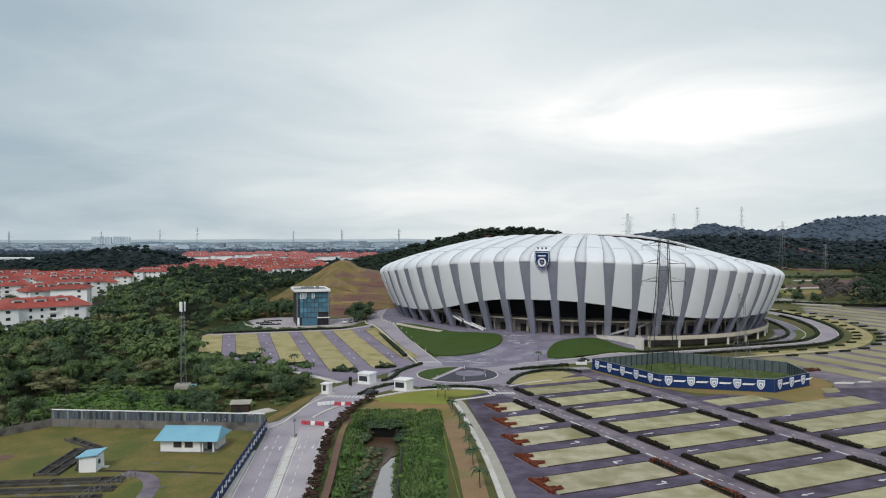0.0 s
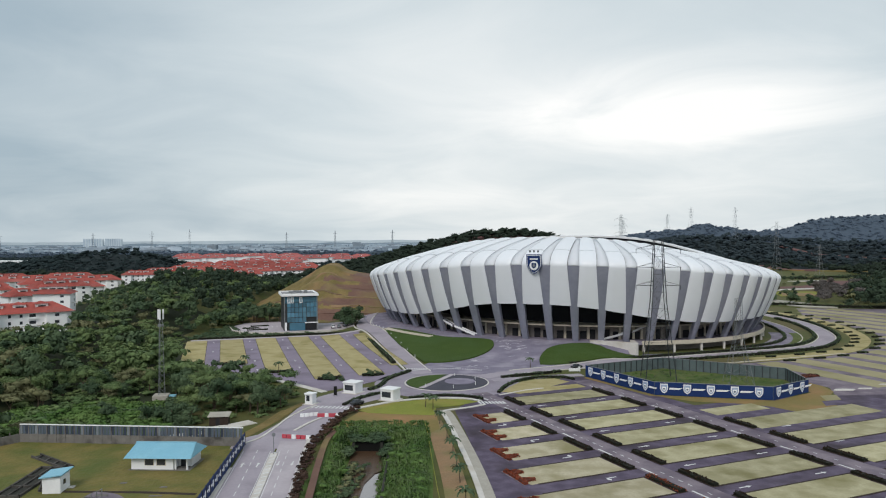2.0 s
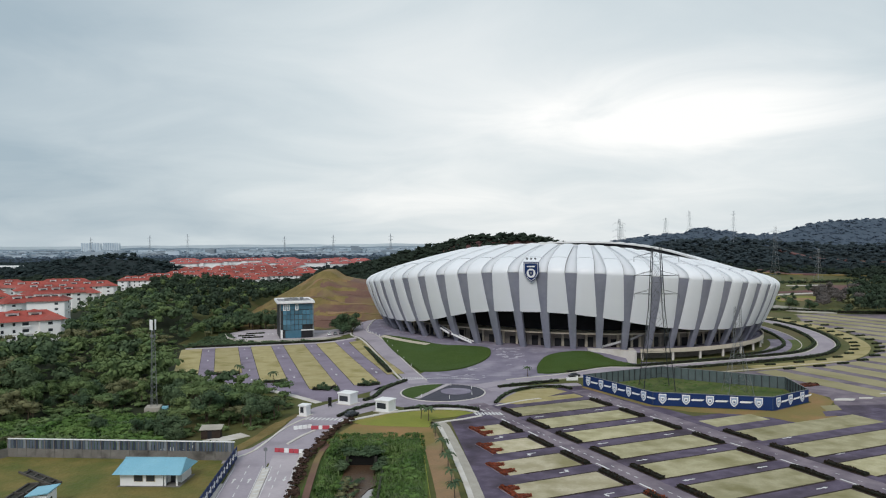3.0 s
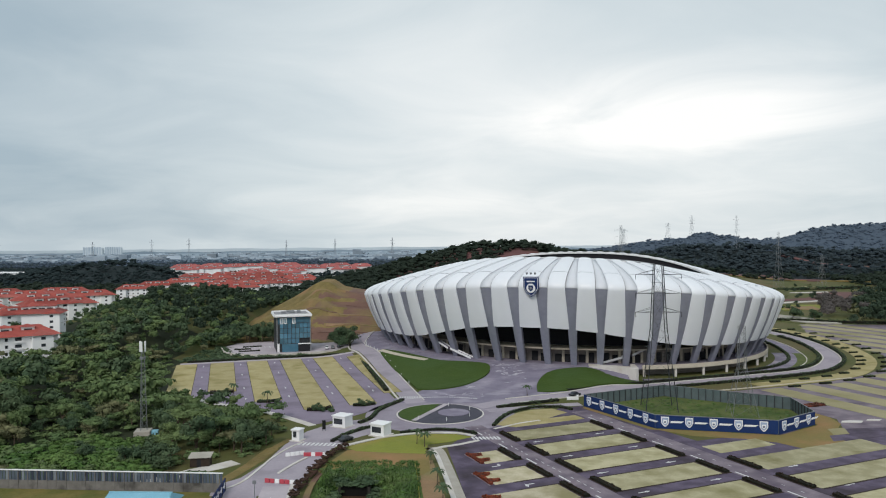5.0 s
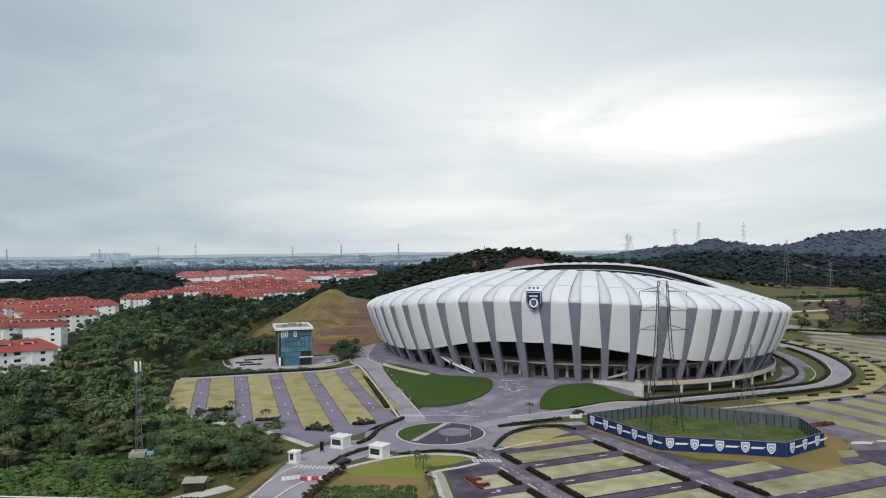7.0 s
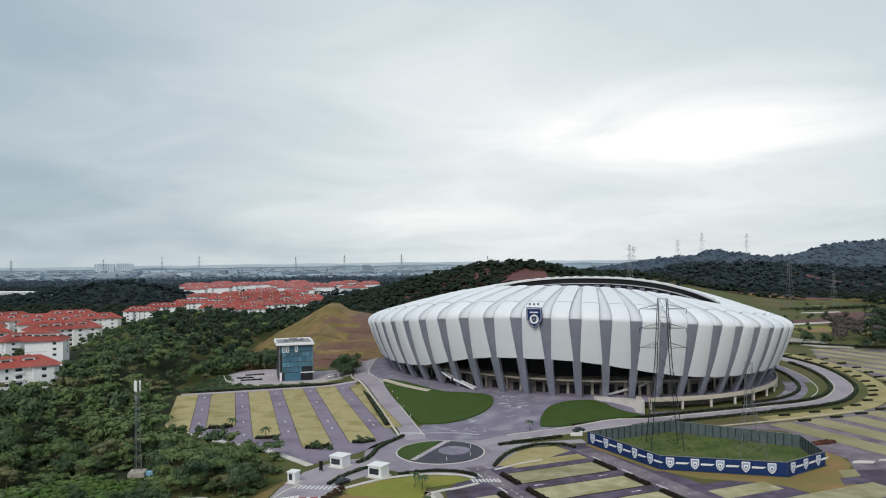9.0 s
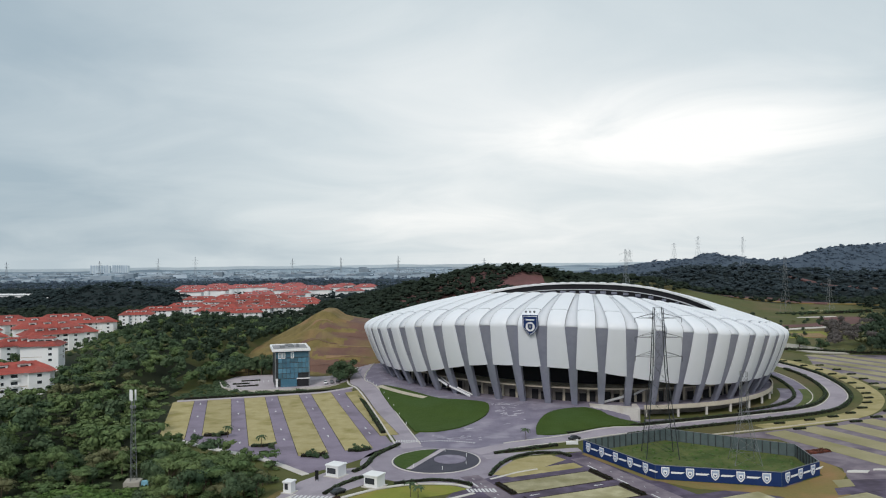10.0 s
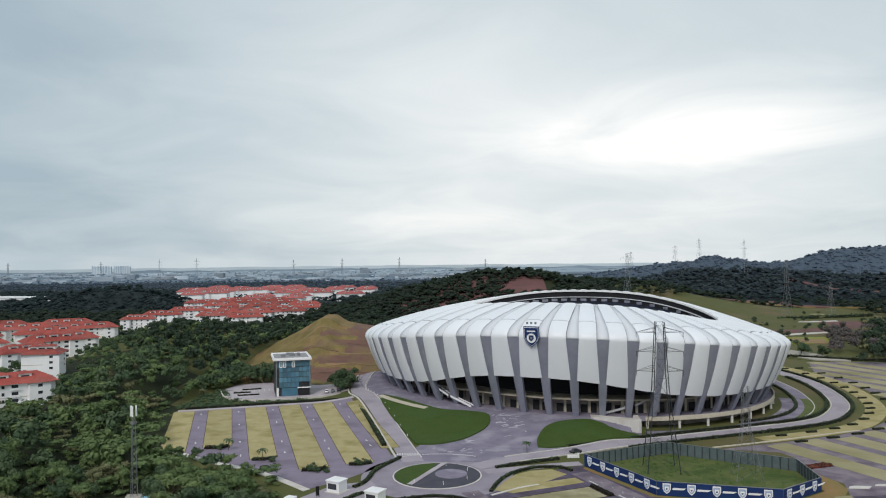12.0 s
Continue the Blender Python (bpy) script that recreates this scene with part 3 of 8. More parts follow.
def shrub_row(name, pts, w, h, m, label, group, seed, step=0.55, leaf=0.45, cat="hedge"):
    """A clipped row of leafy bushes: a lumpy dark core set with small tilted leaves."""
    rnd = random.Random(seed)
    root = thing(name, label, cat, group)
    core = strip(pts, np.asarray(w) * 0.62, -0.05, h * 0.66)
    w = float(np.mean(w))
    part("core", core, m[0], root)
    p = np.array(pts, float)
    d = np.linalg.norm(np.diff(p, axis=0), axis=1)
    bm = bmesh.new()
    for (a, b, ln) in zip(p, p[1:], d):
        t = (b - a) / ln
        nn = np.array([t[1], -t[0]])
        k = int(ln / step) + 1
        for i in range(k):
            for j in range(int(5 + w * 2)):
                f = a + t * ln * (i + rnd.random()) / k
                ang = rnd.uniform(0, math.pi)
                lump = 0.75 + 0.35 * noise.noise(Vector((f[0] * 0.6, f[1] * 0.6, seed)))
                o = nn * math.cos(ang) * w * 0.5 * lump
                leaf_quad(bm, Vector((f[0] + o[0], f[1] + o[1], math.sin(ang) * h * lump + 0.05)), leaf * rnd.uniform(0.7, 1.3), rnd)
    part("leaves", bm, m[1], root)
    return root


def leaf_quad(bm, c, size, rnd, flat=0.5):
    n = Vector((rnd.gauss(0, 1), rnd.gauss(0, 1), rnd.gauss(flat, 0.8))).normalized()
    u = n.orthogonal().normalized()
    u = Matrix.Rotation(rnd.uniform(0, 6.28), 3, n) @ u
    v = n.cross(u)
    a = size * 0.5
    k = rnd.uniform(0.5, 0.9)
    vs = [bm.verts.new(c + u * a * sx + v * a * k * sy) for sx, sy in ((-1, -0.5), (0.1, -1), (1, 0.2), (0, 1))]
    bm.faces.new(vs)


seed = 0
for i, q in enumerate(ROWS[:-1]):
    q0, q1 = q + 2.7, q + 14.8 - 2.7
    if q1 < 60 - 0.4 * 80 - 60:
        continue
    # between perimeter lane and first cross road
    mid = (q0 + q1) / 2
    xl = None
    for s in np.arange(20, 92, 0.5):
        x, y = sq(s, mid)
        if x > 8.6 + (191 - y) * 0.082 + 1.3:
            xl = s
            break
    if q < 172:
        if xl is not None and xl < 84:
            bay(xl - 1.8, 88.0, q0, q1)
            seed += 1
            shrub_row("shrub_bed", [sq(xl - 2.6, q0 + 0.5), sq(xl - 2.4, mid), sq(xl - 2.6, q1 - 0.5)], 1.5, 0.8, (M["hedge_brown"], M["hedge_red"]), "red-leaved shrub strip at the end of parking bays", "red shrub beds", seed, step=0.22, leaf=0.36, cat="shrubs")
            for qq in (q0 + 2.6, q1 - 2.0):
                seed += 1
                shrub_row("shrub_bed", [sq(xl - 2.2, qq), sq(xl - 0.9, qq - 0.1), sq(xl + 0.5, qq - 0.3)], [3.8, 2.8, 0.5], 0.7, (M["hedge_brown"], M["hedge_red"]), "dark red wedge of shrubs between parking bays", "red shrub wedges", seed, step=0.22, leaf=0.36, cat="shrubs")
            single("kerb", prism(rect(xl - 3.3, q0, xl - 3.0, q1), -0.1, 0.15), M["asphalt_m"], "worn grey kerb at the end of parking bays", "kerb", "bay kerbs")
        seed += 1
        near = q < 112
        shrub_row("hedge", [sq(89.2, q0 - 0.3), sq(89.2, q1 + 0.2)], 2.2, 0.95, (M["hedge"], LEAF[5] if not near else M["hedge_red"]), "dark clipped hedge strip beside the car park's cross road", "dark hedges", seed)
    if q < 185:
        bay(98.6, 126.6, q0, q1, m="paver_g")
        for s in (97.3, 127.9):
            seed += 1
            shrub_row("hedge", [sq(s, q0 - 0.2), sq(s, q1 + 0.2)], 2.1, 0.95, (M["hedge"], LEAF[5]), "dark clipped hedge strip beside the car park's cross road", "dark hedges", seed)
    d = -2.2
    if q < 128:
        bay(138.3, 262, q0 + d, q1 + d, m="paver_g")
    elif q < 142:
        bay(138.3, 182, q0 + d, q1 + d, m="paver_g")
    elif q < 150:
        bay(138.3, 157, q0 + d, q1 + d - 2.6, m="paver_g")
    if q < 142:
        seed += 1
        shrub_row("hedge", [sq(137.0, q0 - 1.2), sq(137.0, q1 - 0.8)], 2.1, 0.95, (M["hedge"], LEAF[5]), "dark clipped hedge strip beside the car park's cross road", "dark hedges", seed)
    for s in (94 - 12, 94 + 8, 122, 146, 190):
        if not (s < 94 and q > 172) and not (s > 130 and q > 132):
            x, y = sq(s, q)
            if x > 13 and 100 < y:
                arrow(x, y, math.atan2(UY, UX) + (0 if i % 2 else math.pi), 0.075, 0.95, bent=(s == 82))
bm = bmesh.new()
for k in range(60):
    q = 40 + k * 2.6
    if (q - 100.5) % 14.8 > 3 and q < 196:
        prism(rect(93.2, q, 93.4, q + 1.2), 0.02, 0.065, bm)
    if q < 200 and k % 2:
        prism(rect(132.5, q, 132.65, q + 1.0), 0.02, 0.065, bm)
edging = bmesh.new()
for q in ROWS[:-1]:
    for s0_, s1_, top_ in ((88.2, 90.4, 172), (96.3, 98.4, 185), (126.8, 129.0, 185), (135.9, 138.1, 142)):
        if q < top_:
            dq = -1 if s0_ == 135.9 else 0
            prism(rect(s0_, q + 2.2 + dq, s1_, q + 12.6 + dq), -0.1, 0.1, edging)
    for s0_, s1_, top_ in ((60, 88, 172), (98.6, 126.6, 185), (138.3, 250, 128)):
        if q < top_:
            for qq in ((q + 0.05, q + 9.85) if s0_ == 138.3 else (q + 2.25, q + 12.05)):
                a0 = max(s0_, 14.5 / UX + qq * UY / UX + 2) if s0_ == 60 else s0_
                if a0 < s1_:
                    prism(rect(a0, qq, s1_, qq + 0.5), -0.1, 0.095, edging)
single("bed_edging", edging, M["bed"], "dark soil beds and edges of the parking bays", "soil", kind="structure")
for q in ROWS:
    if q < 190:
        for s in (91.2, 129.9):
            prism(rect(s, q - 2.4, s + 0.45, q + 2.4), 0.02, 0.067, bm)
for s0_, s1_, q1_ in ((90.6, 96.1, 197), (129.2, 135.7, 200)):
    single("cross_road", prism(rect(s0_, 20, s1_, q1_), -0.1, 0.052), M["asphalt_m"], "paler worn asphalt cross road of the car park", "road", kind="structure")
single("lane_marking", bm, M["mark"], "white dashes and stop lines of the car park", "marking", kind="structure")
# small lawn and bays by the roundabout
bay(104, 128, 190.8, 196, "yellow grass-paver bays by the roundabout", "paver_y")
single("verge", prism([(16.5, 219), (20, 227), (24, 234), (29, 238), (36, 239.5), (40, 234), (30, 224), (22, 216)], -0.1, 0.09), M["paver_y"], "yellowish grass-paver verge by the roundabout", "verge", kind="structure")
shrub_row("hedge", path_smooth([(15.5, 217.5), (19, 228), (24, 236), (31, 241), (39, 241), (42, 237)], 3), 1.6, 1.0, (M["hedge"], LEAF[1]), "dark hedge curving round the verge", "road hedges", 901)
single("road", strip(path_smooth([(15, 237.5), (24, 240.3), (36, 243.8), (46.5, 246)]), 4.4, -0.2, 0.058), M["road_l"], "pale side road to the hoarding gate", "road", kind="structure")
bm = strip([(15.5, 214.5), (24, 221), (30, 224)], 0.9, -0.1, 0.16)
single("kerb", bm, M["concrete"], "pale concrete kerb of the car park", "kerb", kind="structure")

# ---- perimeter walk, palms' verge, fence line ----
WALK = [(6.4, 100), (4.6, 134), (2.3, 160), (-1.2, 190), (-2.6, 193), (0.5, 196), (5, 198.2), (10.4, 202)]
single("kerb", strip(path_smooth(WALK), 1.1, -0.2, 0.2, shift=-0.1), M["concrete"], "cream kerb wall beside the palms", "kerb", kind="structure")
single("pavement", strip(path_smooth(WALK[:5]), 2.0, -0.2, 0.12, shift=1.45), M["walk_grey"], "grey paved footpath along the car park", "pavement", kind="structure")
single("soil_strip", strip(path_smooth([(-52.5, 164), (-49.5, 172), (-46.5, 184), (-44.5, 196), (-41.5, 206)]), [3.0] * 17 + [3.4] * 8 + [2.0] * 8, -0.15, 0.045), M["mound"], "brown bare bank with thin grass beside the road", "soil", kind="structure")
single("soil_strip", strip(path_smooth([(1.6, 100), (0.2, 134), (-1.8, 160), (-4.4, 184)]), 4.6, -0.15, 0.05), M["bare"], "bare orange-brown soil strip with palms", "soil", kind="structure")
single("dirt_bank", prism([(-29.5, 176), (-27.5, 184), (-24.5, 194), (-22, 194), (-14, 192.5), (-3.4, 191), (-2.6, 176), (-5, 172), (-12, 173), (-24, 173)], -0.2, 0.06), M["dry"], "dry brown bank at the canal's head", "soil", kind="structure")
single("verge", prism([(-25.5, 197), (-16, 205.5), (-6, 209.5), (4, 209), (9, 206), (3, 201.5), (-3.5, 198.8), (-4.0, 190), (-14, 191.5), (-22, 193)], -0.2, 0.085), M["verge"], "bright yellow-green grass verge before the gate", "verge", kind="structure")
single("kerb", strip(path_smooth([(-26.5, 197.5), (-16, 206.5), (-6, 210.5), (4.5, 210), (9.5, 206.6)]), 1.2, -0.1, 0.22), M["concrete"], "pale kerb round the grass verge", "kerb", kind="structure")

# ---- roundabout and roads round the stadium ----
RX, RY, RR = -0.1, 234.0, 13.8


def ring(r, n=48, x=RX, y=RY):
    return [(x + r * math.cos(k * 2 * math.pi / n), y + r * math.sin(k * 2 * math.pi / n)) for k in range(n)]


single("roundabout", prism(ring(23.5), -0.3, 0.05), M["ring_lilac"], "pale asphalt roundabout", "road", kind="structure")
isl = thing("roundabout_island", "round traffic island with lawn, dark paving and a pale disc", "traffic island", kind="structure")
part("kerb", prism(ring(RR), -0.2, 0.2), M["concrete"], isl)
part("paving", prism(ring(RR - 0.45), 0.0, 0.235), M["dark_pave"], isl, "dark paved island surface")
gl = [(RX + (RR - 0.75) * math.cos(radians(a)), RY + (RR - 0.75) * math.sin(radians(a))) for a in range(90, 236, 5)]
part("lawn", prism(gl, 0.1, 0.3), M["lawn"], isl, "green lawn on half of the island")
part("path", strip([(-8.2, 224.5), (2.0, 247)], 1.7, 0.1, 0.34), M["road"], isl, "pale path across the island")
part("disc", prism(ring(5.0, 40, 4.2, 234.8), 0.1, 0.38), M["plaza"], isl, "pale paved disc")
for k in range(7):
    a = k * 0.9 + 0.4
    lampb = boxbm(RX + 10.3 * math.cos(a) - 0.07, RY + 10.3 * math.sin(a) - 0.07, 0.2, RX + 10.3 * math.cos(a) + 0.07, RY + 10.3 * math.sin(a) + 0.07, 1.3)
    if math.cos(a + 0.5) > -0.4:
        part("bollard", lampb, M["white"], isl, "short white bollard light")


def rz(dz):
    return lambda x, y: rise(x, y) + dz


plz = [(-20, 252), (-10, 250), (20, 248), (38, 262), (58, 271), (76, 279), (76.6, 287.4), (70, 296), (60, 300), (44, 304), (24, 312), (10, 322), (-2, 334), (-14, 334), (-5, 314), (4, 300), (-8, 268)]


def draped(name, outline, dz, m, label, cat, step=3.0, kind="structure", thick=0.25):
    """A sheet laid over the rising ground, cut to a plan outline."""
    bm = bmesh.new()
    vs = [bm.verts.new((x, y, 0)) for x, y in outline]
    f = bm.faces.new(vs)
    xs, ys = [p[0] for p in outline], [p[1] for p in outline]
    for ax, lo, hi in ((0, min(xs), max(xs)), (1, min(ys), max(ys))):
        k = math.floor(lo / step) * step + step
        while k < hi:
            co, no = ((k, 0, 0), (1, 0, 0)) if ax == 0 else ((0, k, 0), (0, 1, 0))
            bmesh.ops.bisect_plane(bm, geom=bm.verts[:] + bm.edges[:] + bm.faces[:], plane_co=co, plane_no=no)
            k += step
    for v in bm.verts:
        v.co.z = rise(v.co.x, v.co.y) + dz
    bmesh.ops.recalc_face_normals(bm, faces=bm.faces[:])
    if bm.faces[0].normal.z < 0:
        bmesh.ops.reverse_faces(bm, faces=bm.faces[:])
    r = bmesh.ops.extrude_face_region(bm, geom=bm.faces[:])
    for v in r["geom"]:
        if isinstance(v, bmesh.types.BMVert):
            v.co.z -= thick
    bmesh.ops.recalc_face_normals(bm, faces=bm.faces[:])
    return single(name, bm, m, label, cat, kind=kind)


draped("plaza", plz, 0.06, M["plaza"], "paved entrance plaza rising to the stadium", "plaza")
LAWN_L = path_smooth([(-8.2, 272), (-1.3, 271.8), (5.7, 275.8), (13.4, 283.4), (18.5, 291), (20.3, 299), (18.9, 306.6), (9.9, 312.6), (0.4, 317.6), (-9.6, 330.5), (-20.6, 345.6), (-28.4, 351.2), (-21.2, 318.8), (-13.7, 292.9), (-8.4, 273)], 3)
LAWN_R = path_smooth([(35, 266), (36, 274.9), (40.3, 285.7), (46.5, 291.1), (55.6, 293), (61.7, 291), (68.6, 287.8), (76, 279.5), (66.4, 274.6), (55.3, 270.1), (44.6, 265.8), (36.5, 264.8)], 3)
draped("lawn", LAWN_L[:-1], 0.55, M["lawn"], "smooth dark green lawn before the stadium", "lawn", thick=0.9)
draped("lawn", LAWN_R[:-1], 0.55, M["lawn"], "smooth dark green lawn before the stadium", "lawn", thick=0.9)
ACC = path_smooth([(-8, 250), (-10.6, 259.7), (-23.2, 313.8), (-34, 353.5), (-41, 372), (-42, 400), (-40, 440), (-34, 470)])
single("road", strip(ACC, 7.0, rz(-0.2), rz(0.07)), M["road_l"], "pale access road past the lawn", "road", kind="structure")
bm = strip(ACC[6:], 0.7, rz(-0.1), rz(0.25), shift=-4.6)
strip(ACC[6:], 0.35, rz(-0.1), rz(0.25), bm, shift=3.7)
single("kerb", bm, M["concrete"], "pale kerbs of the access road", "kerb", kind="structure")
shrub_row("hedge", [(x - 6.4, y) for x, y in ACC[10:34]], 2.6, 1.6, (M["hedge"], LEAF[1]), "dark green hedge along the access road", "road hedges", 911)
bm = bmesh.new()
for k in range(9):
    prism([(-14.2 + k * 0.85, 258.2), (-13.8 + k * 0.85, 258.2), (-13.8 + k * 0.85, 260.4), (-14.2 + k * 0.85, 260.4)], 0.02, 0.12, bm)
for k in range(8):
    prism([(9 + k * 1.0, 203.0), (9.55 + k * 1.0, 203.2), (8.9 + k * 1.0, 206), (8.3 + k * 1.0, 205.8)], 0.02, 0.1, bm)
for k in range(11):
    x, y = -38.6 + k * 1.15, 199.4 - k * 0.15
    prism([(x, y), (x + 0.6, y - 0.1), (x + 1.2, y + 2.6), (x + 0.6, y + 2.7)], 0.02, 0.09, bm)
for k in range(34):
    a = radians(60 + k * 2.0)
    x, y = RX + 25 * math.cos(a), RY + 25 * math.sin(a)
    prism([(x - 0.25, y - 0.3), (x + 0.25, y - 0.3), (x + 0.25, y + 0.3), (x - 0.25, y + 0.3)], 0.02, rise(x, y) + 0.16, bm)
for k in range(15):
    x, y = ACC[12 + k * 2]
    bl = thing("bollard_light", "short white bollard light beside the road", "light", "bollard lights", at=pose(x + 4.4, y, rise(x + 4.4, y) + 0.05))
    part("post", bevbox(-0.13, -0.13, 0, 0.13, 0.13, 0.9, 0.03), M["white"], bl)
    part("cap", bevbox(-0.17, -0.17, 0.9, 0.17, 0.17, 1.02, 0.02), M["steel"], bl)
# Thin pale strips strewn in clusters over the plaza.
streak = random.Random(31)
pale = bmesh.new()
for k in range(420):
    x, y, ln = streak.uniform(-2, 36), streak.uniform(256, 306), streak.uniform(0.8, 6) * streak.uniform(0.5, 1)
    if noise.noise(Vector((x * 0.09, y * 0.09, 5))) < 0.12 or eoff(x, y) < 6 or y < 262 - x * 0.2 or (x < 21 and y > 268 + abs(x - 4) * 0.2 and x < 2 + (y - 268) * 0.6) or (x > 33 and y > 262):
        continue
    strip([(x, y), (x + ln * 0.7, y + streak.uniform(-1.2, 1.6))], streak.uniform(0.2, 0.6), rz(-0.1), rz(0.085), pale)
single("worn_lines", pale, M["streak"], "pale streaks on the plaza paving", "marking", kind="structure")
single("crossing", bm, M["mark"], "white zebra crossings and dashes at the roundabout", "marking", kind="structure")

# road that leaves the roundabout, passes the compound and swings round the stadium
OUT = path_smooth([(12, 243), (24, 251.5), (43, 259.8), (77, 274), (113, 287), (140, 297), (158, 307.5), (173, 326), (182.5, 345), (190, 371), (194, 397), (193, 426), (186, 460)], 6)
IN = path_smooth([(80, 281.5), (113, 294), (137, 304.5), (152, 317), (163, 334), (170, 355), (175, 380), (176, 410), (170, 440)], 6)
single("road", strip(OUT, 6.6, rz(-0.3), rz(0.1)), M["road_l"], "pale ring road curving round the stadium", "road", kind="structure")
single("road", strip(IN, 5.2, -0.2, 0.06), M["plaza"], "grey inner ring road beside the stadium", "road", kind="structure")
bm = strip(OUT[6:], 0.45, rz(-0.2), rz(0.26), shift=3.6)
strip(OUT[6:], 0.45, rz(-0.2), rz(0.26), bm, shift=-3.6)
strip(IN, 0.4, -0.1, 0.22, bm, shift=2.9)
single("kerb", bm, M["concrete"], "pale kerbs of the ring roads", "kerb", kind="structure")
shrub_row("hedge", [(x, y) for x, y in path_smooth([(18.5, 241.4), (24, 244.2), (32, 247.8), (40, 251.2)], 4)], 2.2, 1.1, (M["hedge"], LEAF[1]), "dark hedge on the road's divider", "road hedges", 921)
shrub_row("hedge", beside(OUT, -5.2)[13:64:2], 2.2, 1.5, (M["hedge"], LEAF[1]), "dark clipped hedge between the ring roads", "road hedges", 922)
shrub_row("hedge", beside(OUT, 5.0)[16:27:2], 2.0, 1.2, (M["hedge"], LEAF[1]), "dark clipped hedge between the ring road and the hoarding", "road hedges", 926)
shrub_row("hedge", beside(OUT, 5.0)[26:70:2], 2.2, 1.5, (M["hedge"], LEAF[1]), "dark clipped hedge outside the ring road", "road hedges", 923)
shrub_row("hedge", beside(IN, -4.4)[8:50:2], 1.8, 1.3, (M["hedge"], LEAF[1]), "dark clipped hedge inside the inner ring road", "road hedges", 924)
single("kerb", strip(path_smooth([(96, 264), (120, 272), (146, 282), (160, 287)]), 0.9, -0.1, 0.25), M["cream"], "long cream kerb of the outer car park", "kerb", kind="structure")

# ---- stadium ----
NB = 57
fine_phi = np.linspace(0, 2 * math.pi, 2001)
PERIM = 656.0


def phi_at(s):
    """The columns stand at even steps of the ellipse's parameter; s counts them in metres of the mean spacing."""
    return s * 2 * math.pi / PERIM


def bearing(phi):
    p, _ = ell(phi)
    return math.atan2(p.y - CY, p.x - CX)


def crease_z(phi):
    return 30.8 + 4.8 * math.cos(2 * (bearing(phi) - PEAK))


def eaves_z(phi):
    d = (bearing(phi) - radians(-107) + math.pi) % (2 * math.pi) - math.pi
    return 10.6 + 9.2 * math.exp(-(abs(d) / 0.50) ** 2.6) + 1.4 * max(0, math.sin(d)) * (1 if abs(d) < 1.6 else 0)


IA, IB, IB_FRONT, ITH = 73.0, 49.0, 64.0, radians(-20)
OX, OY = 67.5, 390.6


def inner(phi):
    """Edge of the roof's opening for the bay at phi, with its height."""
    p, n = ell(phi)
    a = bearing(phi) - ITH
    r = 1 / math.hypot(math.cos(a) / IA, math.sin(a) / (IB if math.sin(a) > 0 else IB_FRONT))
    b = bearing(phi)
    v = abs(r * math.cos(b - ITH)) / IA
    return Vector((OX + r * math.cos(b), OY + r * math.sin(b), 46.8 - 11.4 * v ** 2.5 + 0.0075 * r * math.sin(b)))


def outer_point(phi, t):
    """Profile of the shell: t 0..1 up the leaning wall, 1..2 round the shoulder and over the roof to the opening."""
    p, n = ell(phi)
    zc = crease_z(phi)
    foot, _ = ell(phi, -10.5)
    foot.z = 4.0
    if t <= 1:
        q = foot.lerp(Vector((p.x, p.y, zc)), t)
        q += n * (0.9 * math.sin(math.pi * t))
        return q
    u = t - 1
    i = inner(phi)
    crown = Vector((p.x, p.y, zc))
    ctrl = crown + n * 1.3 + Vector((0, 0, 0.44 * (i.z - zc) + 0.8))
    return (1 - u) ** 2 * crown + 2 * u * (1 - u) * ctrl + u * u * i


def shell_normal(phi, t):
    a, b = outer_point(phi, max(0, t - 0.02)), outer_point(phi, min(2, t + 0.02))
    c, d = outer_point(phi - 0.003, t), outer_point(phi + 0.003, t)
    return (d - c).cross(b - a).normalized()


def wedge(s0f, s1f, ts, nx, off, thick, tfun=None):
    """A curved piece of the shell: sides at arc lengths s0f(t), s1f(t), rows at ts, raised by off(u, t)."""
    bm = bmesh.new()
    front, rear = [], []
    for t in ts:
        rf, rb = [], []
        for k in range(nx + 1):
            u = k / nx
            phi = phi_at(s0f(t) * (1 - u) + s1f(t) * u)
            tt = tfun(phi, t) if tfun else t
            p, n = outer_point(phi, tt), shell_normal(phi, tt)
            o = off(u, tt)
            rf.append(bm.verts.new(p + n * o))
            rb.append(bm.verts.new(p + n * (o - thick)))
        front.append(rf)
        rear.append(rb)
    for j in range(len(ts) - 1):
        for k in range(nx):
            bm.faces.new((front[j][k], front[j][k + 1], front[j + 1][k + 1], front[j + 1][k]))
            bm.faces.new((rear[j][k], rear[j + 1][k], rear[j + 1][k + 1], rear[j][k + 1]))
        bm.faces.new((front[j][0], front[j + 1][0], rear[j + 1][0], rear[j][0]))
        bm.faces.new((front[j][nx], rear[j][nx], rear[j + 1][nx], front[j + 1][nx]))
    for k in range(nx):
        bm.faces.new((front[0][k], rear[0][k], rear[0][k + 1], front[0][k + 1]))
        bm.faces.new((front[-1][k], front[-1][k + 1], rear[-1][k + 1], rear[-1][k]))
    return bm


